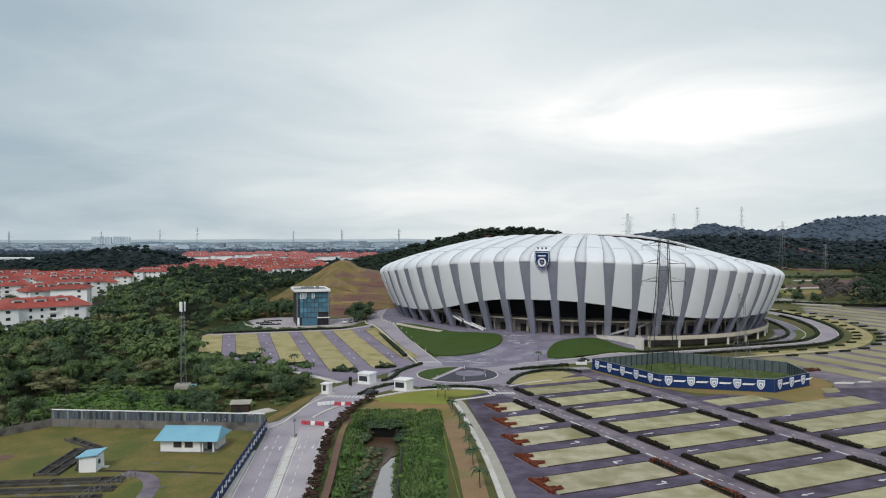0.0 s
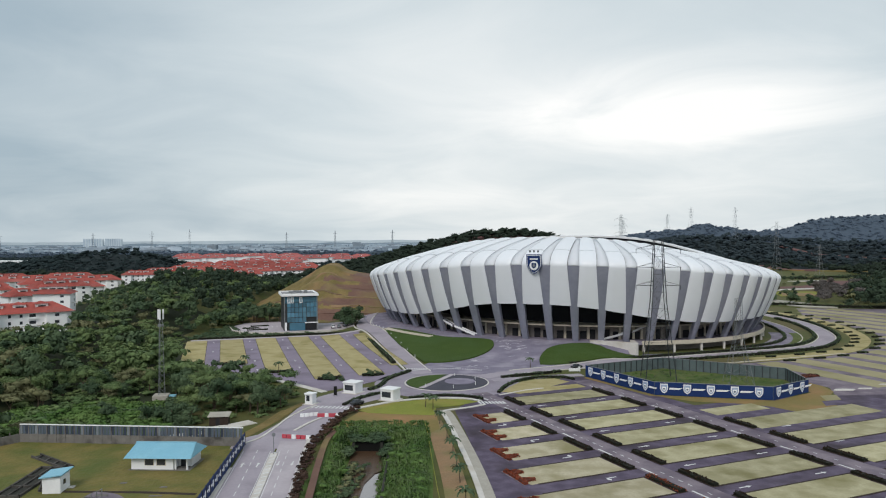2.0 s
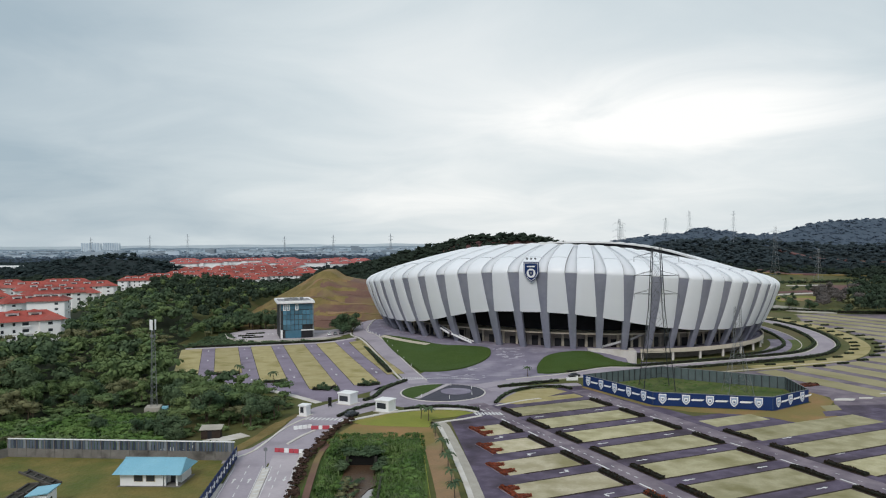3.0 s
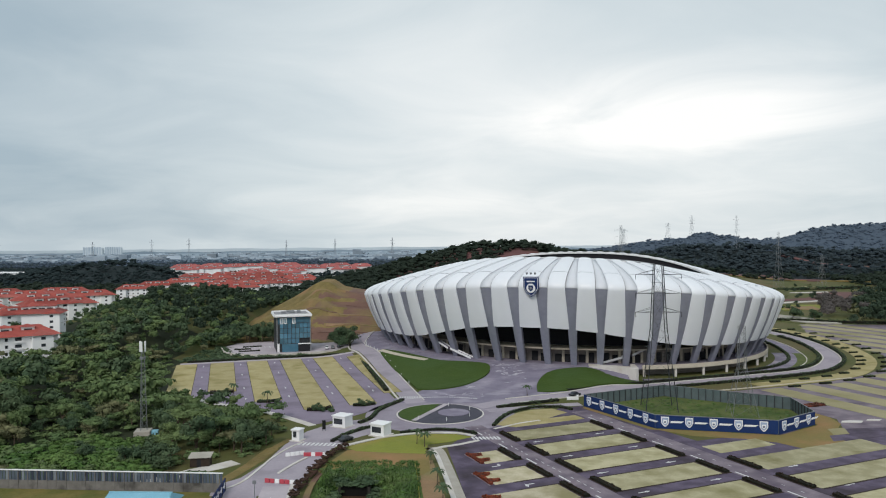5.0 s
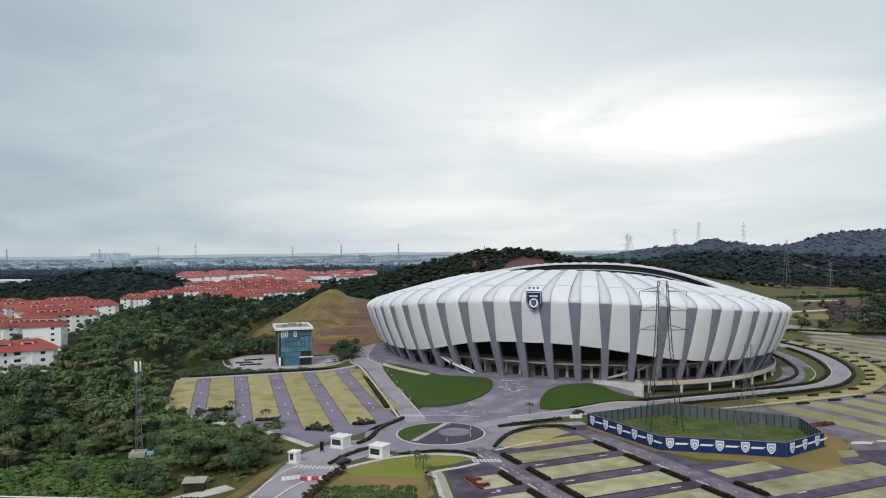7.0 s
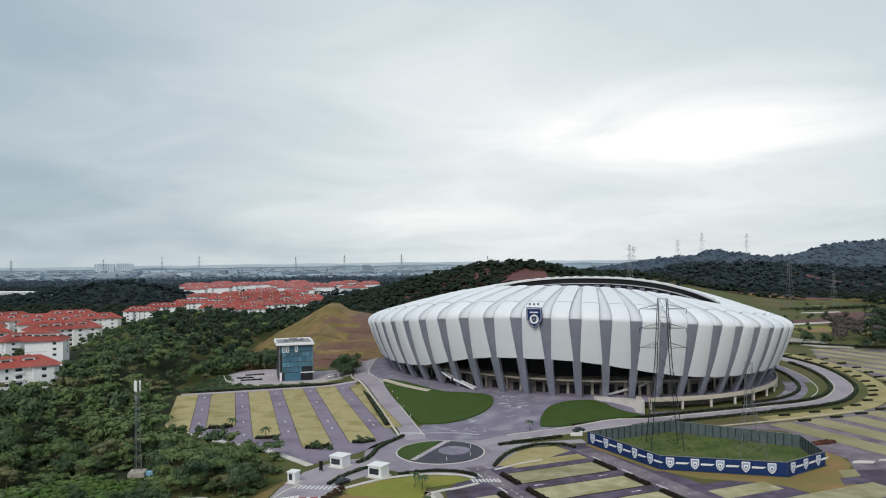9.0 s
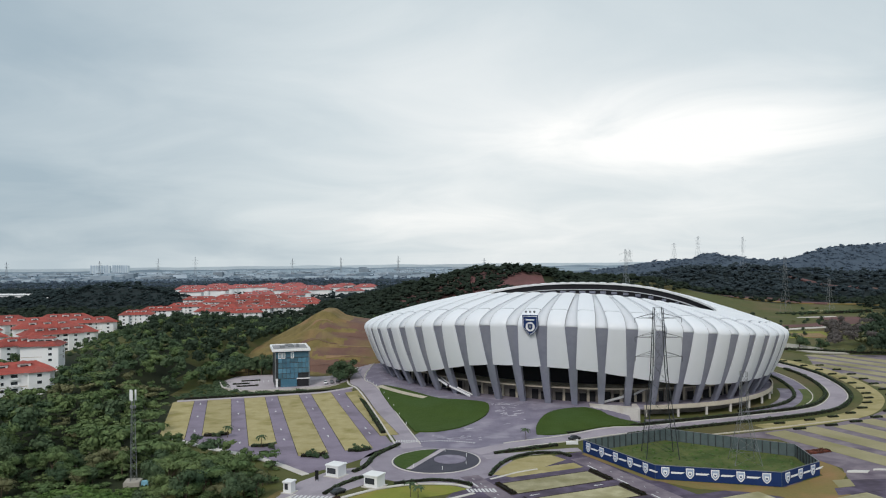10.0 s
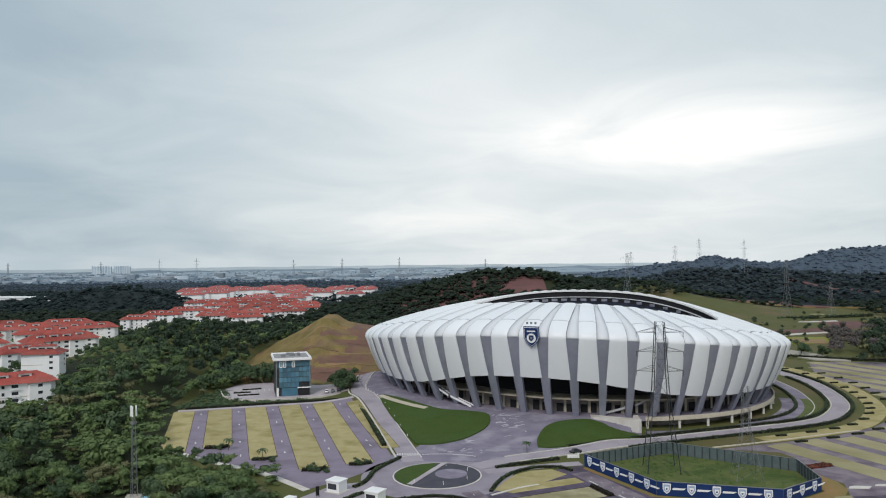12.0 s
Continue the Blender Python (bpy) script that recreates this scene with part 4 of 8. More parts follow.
stadium = thing("stadium", "white ribbed oval football stadium with leaning grey columns", "stadium")
bayw = PERIM / NB
S0 = -1.6967 * PERIM / (2 * math.pi)
SF = S0 + 8 * bayw
SEAM = 1.5
for k in range(NB):
    sc = S0 + (k + 0.5) * bayw
    cc = S0 + k * bayw
    wc_ = lambda t: 1.3 + 1.15 * min(t, 1.0) - 1.0 * max(0, t - 1.0) ** 1.5
    lo = lambda t, c=cc: c + wc_(t)
    hi = lambda t, c=cc: c + bayw - wc_(t)
    ph = phi_at(sc)
    ez0, ez1 = eaves_z(phi_at(cc)), eaves_z(phi_at(cc + bayw))
    t0 = (eaves_z(ph) - 4) / (crease_z(ph) - 4)
    ts = [j / 6 for j in range(7)] + [1.04, 1.1, 1.18, 1.28, 1.39, SEAM - 0.009]

    def low_edge(phi, t):
        """Below the crease the rows run from one sweeping lower edge up."""
        e = (eaves_z(phi) - 4) / (crease_z(phi) - 4)
        return e + (1 - e) * t if t < 1 else t

    bulge = lambda u, t: 0.7 + 0.42 * (1 - (2 * u - 1) ** 4)
    panel = wedge(lo, hi, ts, 6, bulge, 1.7, low_edge)
    part("cladding_panel", panel, M["clad"], stadium, smooth="crisp")
    part("roof_panel", wedge(lo, hi, [SEAM + 0.009, 1.6, 1.72, 1.86, 2.0], 6, bulge, 1.0), M["clad"], stadium, smooth="crisp")
    cl = lambda t, c=cc: c - wc_(t) + 0.03
    cr = lambda t, c=cc: c + wc_(t) - 0.03
    part("column", wedge(cl, cr, [0, 0.15, 0.3, 0.45, 0.6, 0.75, 0.9, 1.0, 1.03], 6, lambda u, t: 0.5 + 0.34 * (1 - (2 * u - 1) ** 2) - 0.22 * sstep(0.7, 1.0, t), 1.7), M["rib"], stadium, "leaning grey metal column", smooth="crisp")
    part("roof_rib", wedge(cl, cr, [1.03, 1.06, 1.09, 1.13, 1.17, 1.22, 1.3, 1.42, 1.6, 1.8, 2.0], 2, lambda u, t: 0.4 + 0.2 * (1 - (2 * u - 1) ** 2), 0.6), M["roof_rib"], stadium, "light metal roof rib", smooth=True)
    # A dark strip paints the shade of the panel edge towards the front centre.
    edge = 1 if 0 < (k + 20) % NB < 28 else -1
    sl = lambda t, c=cc, e=edge: c + e * (wc_(t) + 0.02) - (0.19 if e > 0 else 0)
    sr = lambda t, c=cc, e=edge: c + e * (wc_(t) + 0.02) + (0.19 if e < 0 else 0)
    part("seam", wedge(sl, sr, [1.04, 1.08, 1.13, 1.2, 1.3, 1.42, 1.6, 1.8, 1.9], 1, lambda u, t: 0.62, 0.4), M["seam"], stadium, "dark strip for the shade at a panel's edge")


def ringwall(offs0, z0, offs1, z1, thick, n=216, fn=None):
    """A closed wall or slab round the stadium between two offsets and heights."""
    bm = bmesh.new()
    loops = []
    for k in range(n):
        ph = 2 * math.pi * k / n
        a, nn = ell(ph, offs0)
        b, _ = ell(ph, offs1)
        a.z, b.z = (z0(ph) if callable(z0) else z0), (z1(ph) if callable(z1) else z1)
        loops.append([bm.verts.new(a), bm.verts.new(b), bm.verts.new(b - nn * thick[0] - Vector((0, 0, thick[1]))), bm.verts.new(a - nn * thick[0] - Vector((0, 0, thick[1])))])
    for k in range(n):
        r, s = loops[k], loops[(k + 1) % n]
        for j in range(4):
            bm.faces.new((r[j], s[j], s[(j + 1) % 4], r[(j + 1) % 4]))
    bmesh.ops.recalc_face_normals(bm, faces=bm.faces[:])
    return bm


# Near-black wall stands in for the unlit void behind the columns.
part("inner_wall", ringwall(-23, 3.8, -23, 26, (0.5, 0)), M["dark"], stadium, "near-black wall for the shade of the void behind the columns")
part("ground_wall", ringwall(-17.5, 3.8, -17.5, 9.6, (0.5, 0)), M["base_wall"], stadium, "brown-grey wall of the lower storey")
part("concourse_slab", ringwall(-12.6, 10.3, -23, 10.3, (0, 0.55)), M["cream"], stadium, "cream upper concourse slab")
part("podium", ringwall(-6.2, 4.0, -23, 4.0, (0, 0.8)), M["plaza"], stadium, "paved podium deck round the stadium")
bm = bmesh.new()
rows = []
for k in range(90):
    ph = phi_at(SF + PERIM * (k - 14) / 200 + 26)
    a, nn = ell(ph, -5.8)
    if a.x < 77.5:
        continue
    rows.append([bm.verts.new(a + Vector((0, 0, 3.25))), bm.verts.new(a + Vector((0, 0, 4.9))), bm.verts.new(a - nn * 0.5 + Vector((0, 0, 4.9))), bm.verts.new(a - nn * 0.5 + Vector((0, 0, 3.25)))])
for r, s in zip(rows, rows[1:]):
    for j in range(4):
        bm.faces.new((r[j], s[j], s[(j + 1) % 4], r[(j + 1) % 4]))
bmesh.ops.recalc_face_normals(bm, faces=bm.faces[:])
part("parapet", bm, M["cream"], stadium, "cream parapet of the raised deck")
part("undercroft", ringwall(-12.5, -0.1, -12.5, 3.3, (0.5, 0)), M["base_wall"], stadium, "shaded wall below the deck")
for k in range(13):
    a, nn = ell(phi_at(SF + 15.4 + k * 14.8), -6.6)
    if a.x > 79:
        part("deck_pier", bevbox(a.x - 0.45, a.y - 0.45, -0.1, a.x + 0.45, a.y + 0.45, 3.2, 0.08), M["concrete"], stadium, "pale concrete pier under the deck")
# openings of the lower storey
for k in range(NB):
    for j, (d, w) in enumerate(((0.28, 1.5), (0.62, 1.9))):
        ph = phi_at(S0 + (k + d) * bayw)
        a, nn = ell(ph, -17.3)
        if a.y > 400:
            continue
        m = Matrix.Translation(a) @ Matrix.Rotation(math.atan2(nn.y, nn.x), 4, "Z")
        h = 3.4 if (k + j) % 3 else 4.2
        part("pilaster", boxbm(-0.1, w * 0.9 + 0.3, 3.9, 0.35, w * 0.9 + 1.3, 9.6, m=m), M["cream"] if (k + j) % 3 else M["base_wall"], stadium, "cream wall pier")
        # Doorway depth is only a near-black panel, its shade put into the colour.
        part("doorway", boxbm(-0.1, -w * 0.9, 3.9, 0.12, w * 0.9, 3.9 + h, m=m), M["dark"], stadium, "near-black panel for the shade in a lower-storey doorway")

# white stairs at the front
def stair(p0, p1, w, name="outer_stair"):
    a, b = Vector(p0), Vector(p1)
    d = b - a
    side_ = Vector((-d.y, d.x, 0)).normalized() * w / 2
    root = part(name, bmesh.new(), M["white"], stadium, "white outside stair to the upper concourse")
    n = 14
    bm = bmesh.new()
    for i in range(n):
        p = a + d * (i / n)
        q = a + d * ((i + 1) / n)
        lo = [p - side_, q - side_, q + side_, p + side_]
        prism([(v.x, v.y) for v in lo], min(p.z, q.z) - 0.35, max(p.z, q.z), bm)
    part("treads", bm, M["plaza"], root)
    for sgn in (-1, 1):
        bm = bmesh.new()
        n_ = Vector((-d.y, d.x, 0)).normalized() * 0.12
        o = side_ * sgn
        vs = []
        for p in (a, b):
            for zz in (-0.25, 0.6):
                for e in (-1, 1):
                    vs.append(bm.verts.new(p + o + n_ * e + Vector((0, 0, zz))))
        for f in ((0, 1, 3, 2), (4, 6, 7, 5), (0, 4, 5, 1), (2, 3, 7, 6), (0, 2, 6, 4), (1, 5, 7, 3)):
            bm.faces.new([vs[i] for i in f])
        bmesh.ops.recalc_face_normals(bm, faces=bm.faces[:])
        part("balustrade", bm, M["white"], root)


stair((-2.0, 337.5, 10.2), (4.5, 328.5, 7.2), 1.9)
stair((5.3, 327.0, 7.2), (14.0, 319.5, 4.1), 1.9)
stair((86.0, 304.5, 10.2), (78.5, 303.0, 7.2), 1.9)
stair((77.5, 302.5, 7.2), (66.5, 303.5, 4.1), 1.9)

# roof opening: white rim, dark fascia, gantry line, bowl of seats


def inner_ring(prof, name, m, label, n=216):
    bm = bmesh.new()
    loops = []
    for k in range(n):
        ph = 2 * math.pi * k / n
        i = inner(ph)
        d = Vector((i.x - CX, i.y - CY, 0)).normalized()
        loops.append([bm.verts.new(i + d * a + Vector((0, 0, b))) for a, b in prof])
    c = len(prof)
    for k in range(n):
        r, s = loops[k], loops[(k + 1) % n]
        for j in range(c):
            bm.faces.new((r[j], s[j], s[(j + 1) % c], r[(j + 1) % c]))
    bmesh.ops.recalc_face_normals(bm, faces=bm.faces[:])
    return part(name, bm, m, stadium, label, smooth=False)


inner_ring([(-0.5, -0.2), (-0.5, 0.75), (0.5, 0.8), (0.5, -0.2)], "roof_rim", M["white"], "white rim of the roof opening")
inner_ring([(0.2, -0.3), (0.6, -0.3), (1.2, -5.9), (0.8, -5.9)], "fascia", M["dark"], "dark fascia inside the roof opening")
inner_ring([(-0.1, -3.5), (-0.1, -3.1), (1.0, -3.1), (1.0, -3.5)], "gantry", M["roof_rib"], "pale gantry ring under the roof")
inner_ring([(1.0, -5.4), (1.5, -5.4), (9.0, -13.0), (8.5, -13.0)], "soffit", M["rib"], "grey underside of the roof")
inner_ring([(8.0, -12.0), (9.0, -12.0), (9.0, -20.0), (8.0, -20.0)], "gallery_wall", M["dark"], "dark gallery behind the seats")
inner_ring([(8.0, -20.0), (9.0, -20.0), (-22.0, -39.0), (-23.0, -39.0)], "stand", M["seat"], "dark blue seating bowl")
part("pitch", prism([(CX + 30 * math.cos(a * 0.2618) * 1.6, CY + 30 * math.sin(a * 0.2618)) for a in range(24)], 0.3, 1.0), M["lawn"], stadium, "green playing field")
for k in range(NB):
    ph = phi_at(S0 + (k + 0.5) * bayw)
    i = inner(ph)
    d = Vector((i.x - CX, i.y - CY, 0)).normalized()
    m = Matrix.Translation(i) @ Matrix.Rotation(math.atan2(d.y, d.x), 4, "Z")
    part("roof_beam", boxbm(0.0, -1.7, -5.6, 0.9, 1.7, -4.2, m=m), M["rib"], stadium, "grey panel between roof beams")

# club shield on the cladding: plain shapes
def shield(w, h, depth):
    pts = [(-w / 2, h / 2), (w / 2, h / 2), (w / 2, -0.05 * h), (w * 0.36, -0.27 * h), (w * 0.16, -0.43 * h), (0, -h / 2), (-w * 0.16, -0.43 * h), (-w * 0.36, -0.27 * h), (-w / 2, -0.05 * h)]
    bm = bmesh.new()
    lo = [bm.verts.new((x, 0, z)) for x, z in pts]
    hi = [bm.verts.new((x, -depth, z)) for x, z in pts]
    n = len(pts)
    for i in range(n):
        bm.faces.new((lo[i], hi[i], hi[(i + 1) % n], lo[(i + 1) % n]))
    bm.faces.new(hi)
    bm.faces.new(lo[::-1])
    bmesh.ops.recalc_face_normals(bm, faces=bm.faces[:])
    return bm


cph = min(fine_phi, key=lambda f: abs(outer_point(f, 1.0).x - 36.6) + (100 if outer_point(f, 1).y > 380 else 0))
cn = ell(cph)[1]
crest = thing("shield_sign", "navy shield sign with white emblem on the cladding", "sign")
cp = outer_point(cph, 1.01) + cn * 1.6 + Vector((0.4, 0, 0.6))
crest.matrix_basis = Matrix.Translation(cp) @ Matrix.Rotation(math.atan2(cn.y, cn.x) + math.pi / 2, 4, "Z") @ Matrix.Rotation(radians(4), 4, "X")
part("plate", shield(6.3, 8.0, 0.35), M["navy"], crest)
part("rim", shield(5.7, 7.3, 0.42), M["white"], crest, "white shield line")
part("field", shield(5.35, 6.9, 0.5), M["navy"], crest)
disc = bmesh.new()
beam(disc, (0, 0, -0.55), (0, -0.62, -0.55), 1.85, sides=18)
part("emblem", disc, M["white"], crest, "pale round emblem shape")
part("emblem_core", shield(1.9, 2.3, 0.7), M["navy"], crest).matrix_basis = Matrix.Translation((0, 0, -0.6))
part("emblem_heart", shield(0.9, 1.1, 0.76), M["steel"], crest, "grey emblem shape").matrix_basis = Matrix.Translation((0, 0, -0.55))
part("bar", boxbm(-1.7, -0.62, 1.9, 1.7, -0.1, 2.4), M["white"], crest, "white lettering bar")
for dx in (-1.7, 0, 1.7):
    part("star", shield(0.8, 0.9, 0.3), M["steel"], crest, "small grey star shape").matrix_basis = Matrix.Translation((dx, 0.2, 5.2))
# retaining wall at the end of the plaza
single("retaining_wall", prism([(59.5, 294.6), (63, 292.9), (76.2, 286.6), (77.2, 287.2), (78.3, 297), (76.4, 297), (75.2, 291.6), (63.8, 297.0), (60, 299)], -0.2, 4.6), M["concrete"], "cream retaining wall at the plaza's end", "wall", kind="structure")

apron = [tuple(ell(f, -3.2)[0][:2]) for f in np.linspace(phi_at(SF + 22), phi_at(SF - 190), 90)]
apron = [p for p in apron if p[0] < 77]
single("apron", strip(apron, 14.4, rz(-0.3), rz(0.09)), M["plaza"], "grey-violet paved apron round the stadium", "pavement", kind="structure")
edge_l = [tuple(ell(f, 5.0)[0][:2]) for f in np.linspace(phi_at(SF - 118), phi_at(SF - 190), 30)]
shrub_row("hedge", edge_l, 1.8, 1.2, (M["hedge"], LEAF[1]), "dark hedge at the apron's edge", "road hedges", 961)
single("sand_strip", strip([tuple(ell(f, 3.6)[0][:2]) for f in np.linspace(phi_at(SF - 62), phi_at(SF - 96), 20)], 2.6, rz(-0.2), rz(0.7)), M["cream"], "pale sandy strip between lawn and apron", "soil", kind="structure")

low_l = [tuple(ell(f, 1.5)[0][:2]) for f in np.linspace(phi_at(SF + 24), phi_at(SF + 150), 60)]
low_l = [p for p in low_l if p[0] > 79]
single("pavement", strip(low_l, 9.0, -0.2, 0.05), M["plaza"], "grey paving below the raised deck", "pavement", kind="structure")
grn = [tuple(ell(f, 8.6)[0][:2]) for f in np.linspace(phi_at(SF + 27), phi_at(SF + 150), 60)]
single("verge", strip([p for p in grn if p[0] > 80], 5.0, -0.2, 0.07), M["rough"], "green verge below the raised deck", "verge", kind="structure")

# ---- side car park


def inside(poly, x, y):
    c = False
    j = len(poly) - 1
    for i in range(len(poly)):
        (x0, y0), (x1, y1) = poly[i], poly[j]
        if (y0 > y) != (y1 > y) and x < (x1 - x0) * (y - y0) / (y1 - y0) + x0:
            c = not c
        j = i
    return c



PX, PY = 0.960, 0.279


def pw(p, w):
    return (PX * p + PY * w, PY * p - PX * w)


side_lot = [(-117, 337), (-96, 267.5), (-77, 253), (-62.5, 244.5), (-50, 234), (-38, 221.5), (-29, 230), (-20, 242), (-15.5, 256), (-21, 277), (-29, 306), (-38, 340), (-43, 358)]
draped("car_park", side_lot, 0.05, M["asphalt_l"], "violet-grey asphalt side car park with slanting aisles", "car park", step=4.0)
AISLE = [-8.7, 7.1, 22.0, 37.3, 52.2]
edges = [-20.5] + AISLE + [66.0]
ends = [-279, -283, -262, -244, -246, -256]
for k in range(6):
    a = edges[k] + (2.9 if k else 0)
    b = edges[k + 1] - (2.9 if k < 5 else 0)
    if k == 5:
        b = 62.5
    w0, w1 = -352.5, ends[k]
    pts = [pw((a + b) / 2, w) for w in np.linspace(w0 if k < 5 else -346, w1, 30)]
    wid = b - a
    if k == 5:
        wid = 6.5
        pts = [pw(58.4, w) for w in np.linspace(-346, -262, 26)]
    single("parking_bay", strip(pts, wid, rz(-0.2), rz(0.13)), M["paver_y"], "yellowish grass-paver parking bays of the side car park", "parking bay", "bays of the side car park")
    single("bay_edge", strip(pts, wid + 0.35, rz(-0.2), rz(0.09)), M["bed"], "dark soil edge round the parking bays", "soil", kind="structure")
    if 0 < k < 5:
        shrub_row("shrub_bed", [pw(a + 0.8, w1 + 1.0), pw((a + b) / 2, w1 + 2.2), pw(b - 1.0, w1 + 1.0)], 2.6, 1.2, (M["hedge"], LEAF[5] if k % 2 else LEAF[1]), "low dark shrub bed at the end of parking bays", "side shrub beds", 970 + k, cat="shrubs")
for k, p in enumerate(AISLE):
    for w in (-345, -318, -292 + k * 4, -268):
        x, y = pw(p, w)
        if not (k == 0 and w > -280):
            arrow(x, y, math.atan2(-PX, PY) + (math.pi if k % 2 else 0), rise(x, y) + 0.1, 0.9)
single("pavement", strip(path_smooth([(-96, 268), (-77, 252.6), (-62.5, 243.6), (-50, 233.3), (-38, 220.6)]), 2.4, -0.2, 0.14), M["concrete"], "pale footpath below the side car park", "pavement", kind="structure")
single("pavement", strip([pw(p, -355) for p in np.linspace(-19, 60, 20)], 3.4, rz(-0.2), rz(0.12)), M["road"], "pale path above the side car park", "pavement", kind="structure")
shrub_row("hedge", [pw(p, -357.6) for p in np.linspace(-16, 56, 10)], 2.4, 1.5, (M["hedge"], LEAF[1]), "dark hedge above the side car park", "road hedges", 931)

# ---- office tower on its forecourt ----
draped("forecourt", [(-113, 384), (-103, 363), (-84, 357.6), (-57, 366), (-46, 375), (-52, 394), (-66, 398), (-92, 408), (-109, 402)], 0.5, M["road"], "pale paved forecourt of the office block", "forecourt", step=6.0, thick=0.9)
single("kerb", strip(path_smooth([(-113, 384), (-103, 362.6), (-84, 357), (-57, 365.4), (-47, 373)]), 0.5, -0.1, 1.1), M["concrete"], "pale edge of the forecourt", "kerb", kind="structure")
TW, TD, TH0, TH1 = 16.8, 21.0, 0.6, 18.9
tower = thing("office_block", "five-storey office block with blue glass front and flat white roof", "building", at=pose(-80.2, 365.6, 0, 0, 0, 16.2))
part("wall", boxbm(0.0, 0.5, TH0, TW, TD, TH1 - 1.2), M["dsteel"], tower, "dark side walls")
part("pier", bevbox(-0.2, 0.0, TH0, 1.3, 1.4, TH1 - 4.8, 0.05), M["dsteel"], tower, "dark corner pier")
part("roof", bevbox(-1.4, -1.5, TH1 - 0.9, TW + 0.4, TD + 0.6, TH1, 0.08), M["white"], tower, "flat white roof with deep edge")
bm = bmesh.new()
for a, b, c, d in ((-1.2, -1.3, TW + 0.2, -1.0), (-1.2, TD + 0.1, TW + 0.2, TD + 0.4), (-1.2, -1.3, -0.9, TD + 0.4), (TW - 0.1, -1.3, TW + 0.2, TD + 0.4)):
    box(bm, a, b, TH1, c, d, TH1 + 0.5)
part("parapet", bm, M["white"], tower)
for x, y, w, d, h in ((3, 8, 2.2, 2.2, 1.1), (7, 10, 3.0, 1.6, 0.9), (11, 9, 1.6, 3.0, 1.3), (6, 15, 4, 2, 0.8)):
    part("rooftop_unit", bevbox(x, y, TH1, x + w, y + d, TH1 + h, 0.06), M["steel"], tower, "grey rooftop machine")
for r in range(4):
    for c in range(8):
        x0, z0 = 1.4 + c * 1.92, TH0 + 4.1 + r * 2.55
        if r == 0 and c >= 5:
            continue
        part("pane", boxbm(x0 + 0.06, -0.02, z0 + 0.05, x0 + 1.86, 0.3, z0 + 2.5), M["glass"], tower, "blue glass pane")
for c in range(9):
    part("mullion", boxbm(1.36 + c * 1.92, -0.16, TH0 + 3.9, 1.5 + c * 1.92, 0.1, TH0 + 14.3), M["dsteel"], tower)
for r in range(5):
    part("transom", boxbm(1.4, -0.1, TH0 + 4.0 + r * 2.55, TW, 0.12, TH0 + 4.16 + r * 2.55), M["dsteel"], tower)
part("top_glazing", boxbm(0.6, -0.02, TH1 - 4.5, 16.2, 0.4, TH1 - 1.3), M["glass"], tower, "blue glass top storey")
part("roof_recess", boxbm(-0.4, -0.4, TH1 - 0.1, TW - 0.6, TD - 0.4, TH1 + 0.03), M["grey_roof"], tower, "grey recessed roof deck")
part("corner_panel", boxbm(0.2, -0.14, TH0, 1.3, 0.1, TH0 + 4.2), M["white"], tower, "white corner panel")
for c, x0 in enumerate((1.6, 3.4, 7.6)):
    part("window", boxbm(x0, -0.1, TH1 - 4.4, x0 + 1.5, 0.45, TH1 - 1.5), M["white"], tower, "white-framed top-storey window bay")
    part("bay_glass", boxbm(x0 + 0.3, -0.14, TH1 - 4.0, x0 + 1.2, 0.0, TH1 - 1.8), M["pale_glass"], tower, "pale window glass")
for x0 in (-0.1, 16.2):
    part("top_pillar", boxbm(x0, -0.2, TH0 + (0 if x0 > 0 else 4.2), x0 + 0.5, 0.6, TH1 - 0.9), M["steel"], tower, "pale corner pillar")
# Flat near-black panel in place of the opening's shade.
part("entrance", boxbm(10.8, -0.15, TH0, 16.2, 0.4, TH0 + 3.7), M["dark"], tower, "near-black panel for the shade in a ground-floor opening")
part("glass_base", boxbm(2.6, -0.1, TH0, 10.4, 0.3, TH0 + 3.9), M["glass"], tower, "blue glass ground storey")
part("entrance_frame", boxbm(10.3, -0.4, TH0 + 3.6, 16.9, 0.5, TH0 + 4.1), M["white"], tower)
for a, b in (((-104, 376), (-96, 378)), ((-102, 385), (-93, 388)), ((-100, 369), (-90, 372))):
    shrub_row("planter_hedge", [a, b], 1.6, 1.5, (M["hedge"], LEAF[1]), "dark planter hedge on the forecourt", "forecourt hedges", int(-a[0]))
bm = bmesh.new()
for k in range(5):
    p = Vector((-97 + k * 2.4, 379.2 + k * 0.75, 0))
    prism([(p.x, p.y), (p.x + 0.25, p.y + 0.05), (p.x - 1.2, p.y + 5), (p.x - 1.45, p.y + 5)], 0.5, 0.75, bm)
single("bay_lines", bm, M["mark"], "white parking lines on the forecourt", "marking", kind="structure")

# ---- pylon compound ----
COMP = [(47.0, 242.6), (61.7, 213.2), (93.6, 204.9), (109.0, 215.2), (111.3, 234.6), (77.6, 257.0)]
single("compound_grass", prism(COMP, -0.2, 0.1), M["rough"], "rough green grass inside the hoarding", "grass", kind="structure")
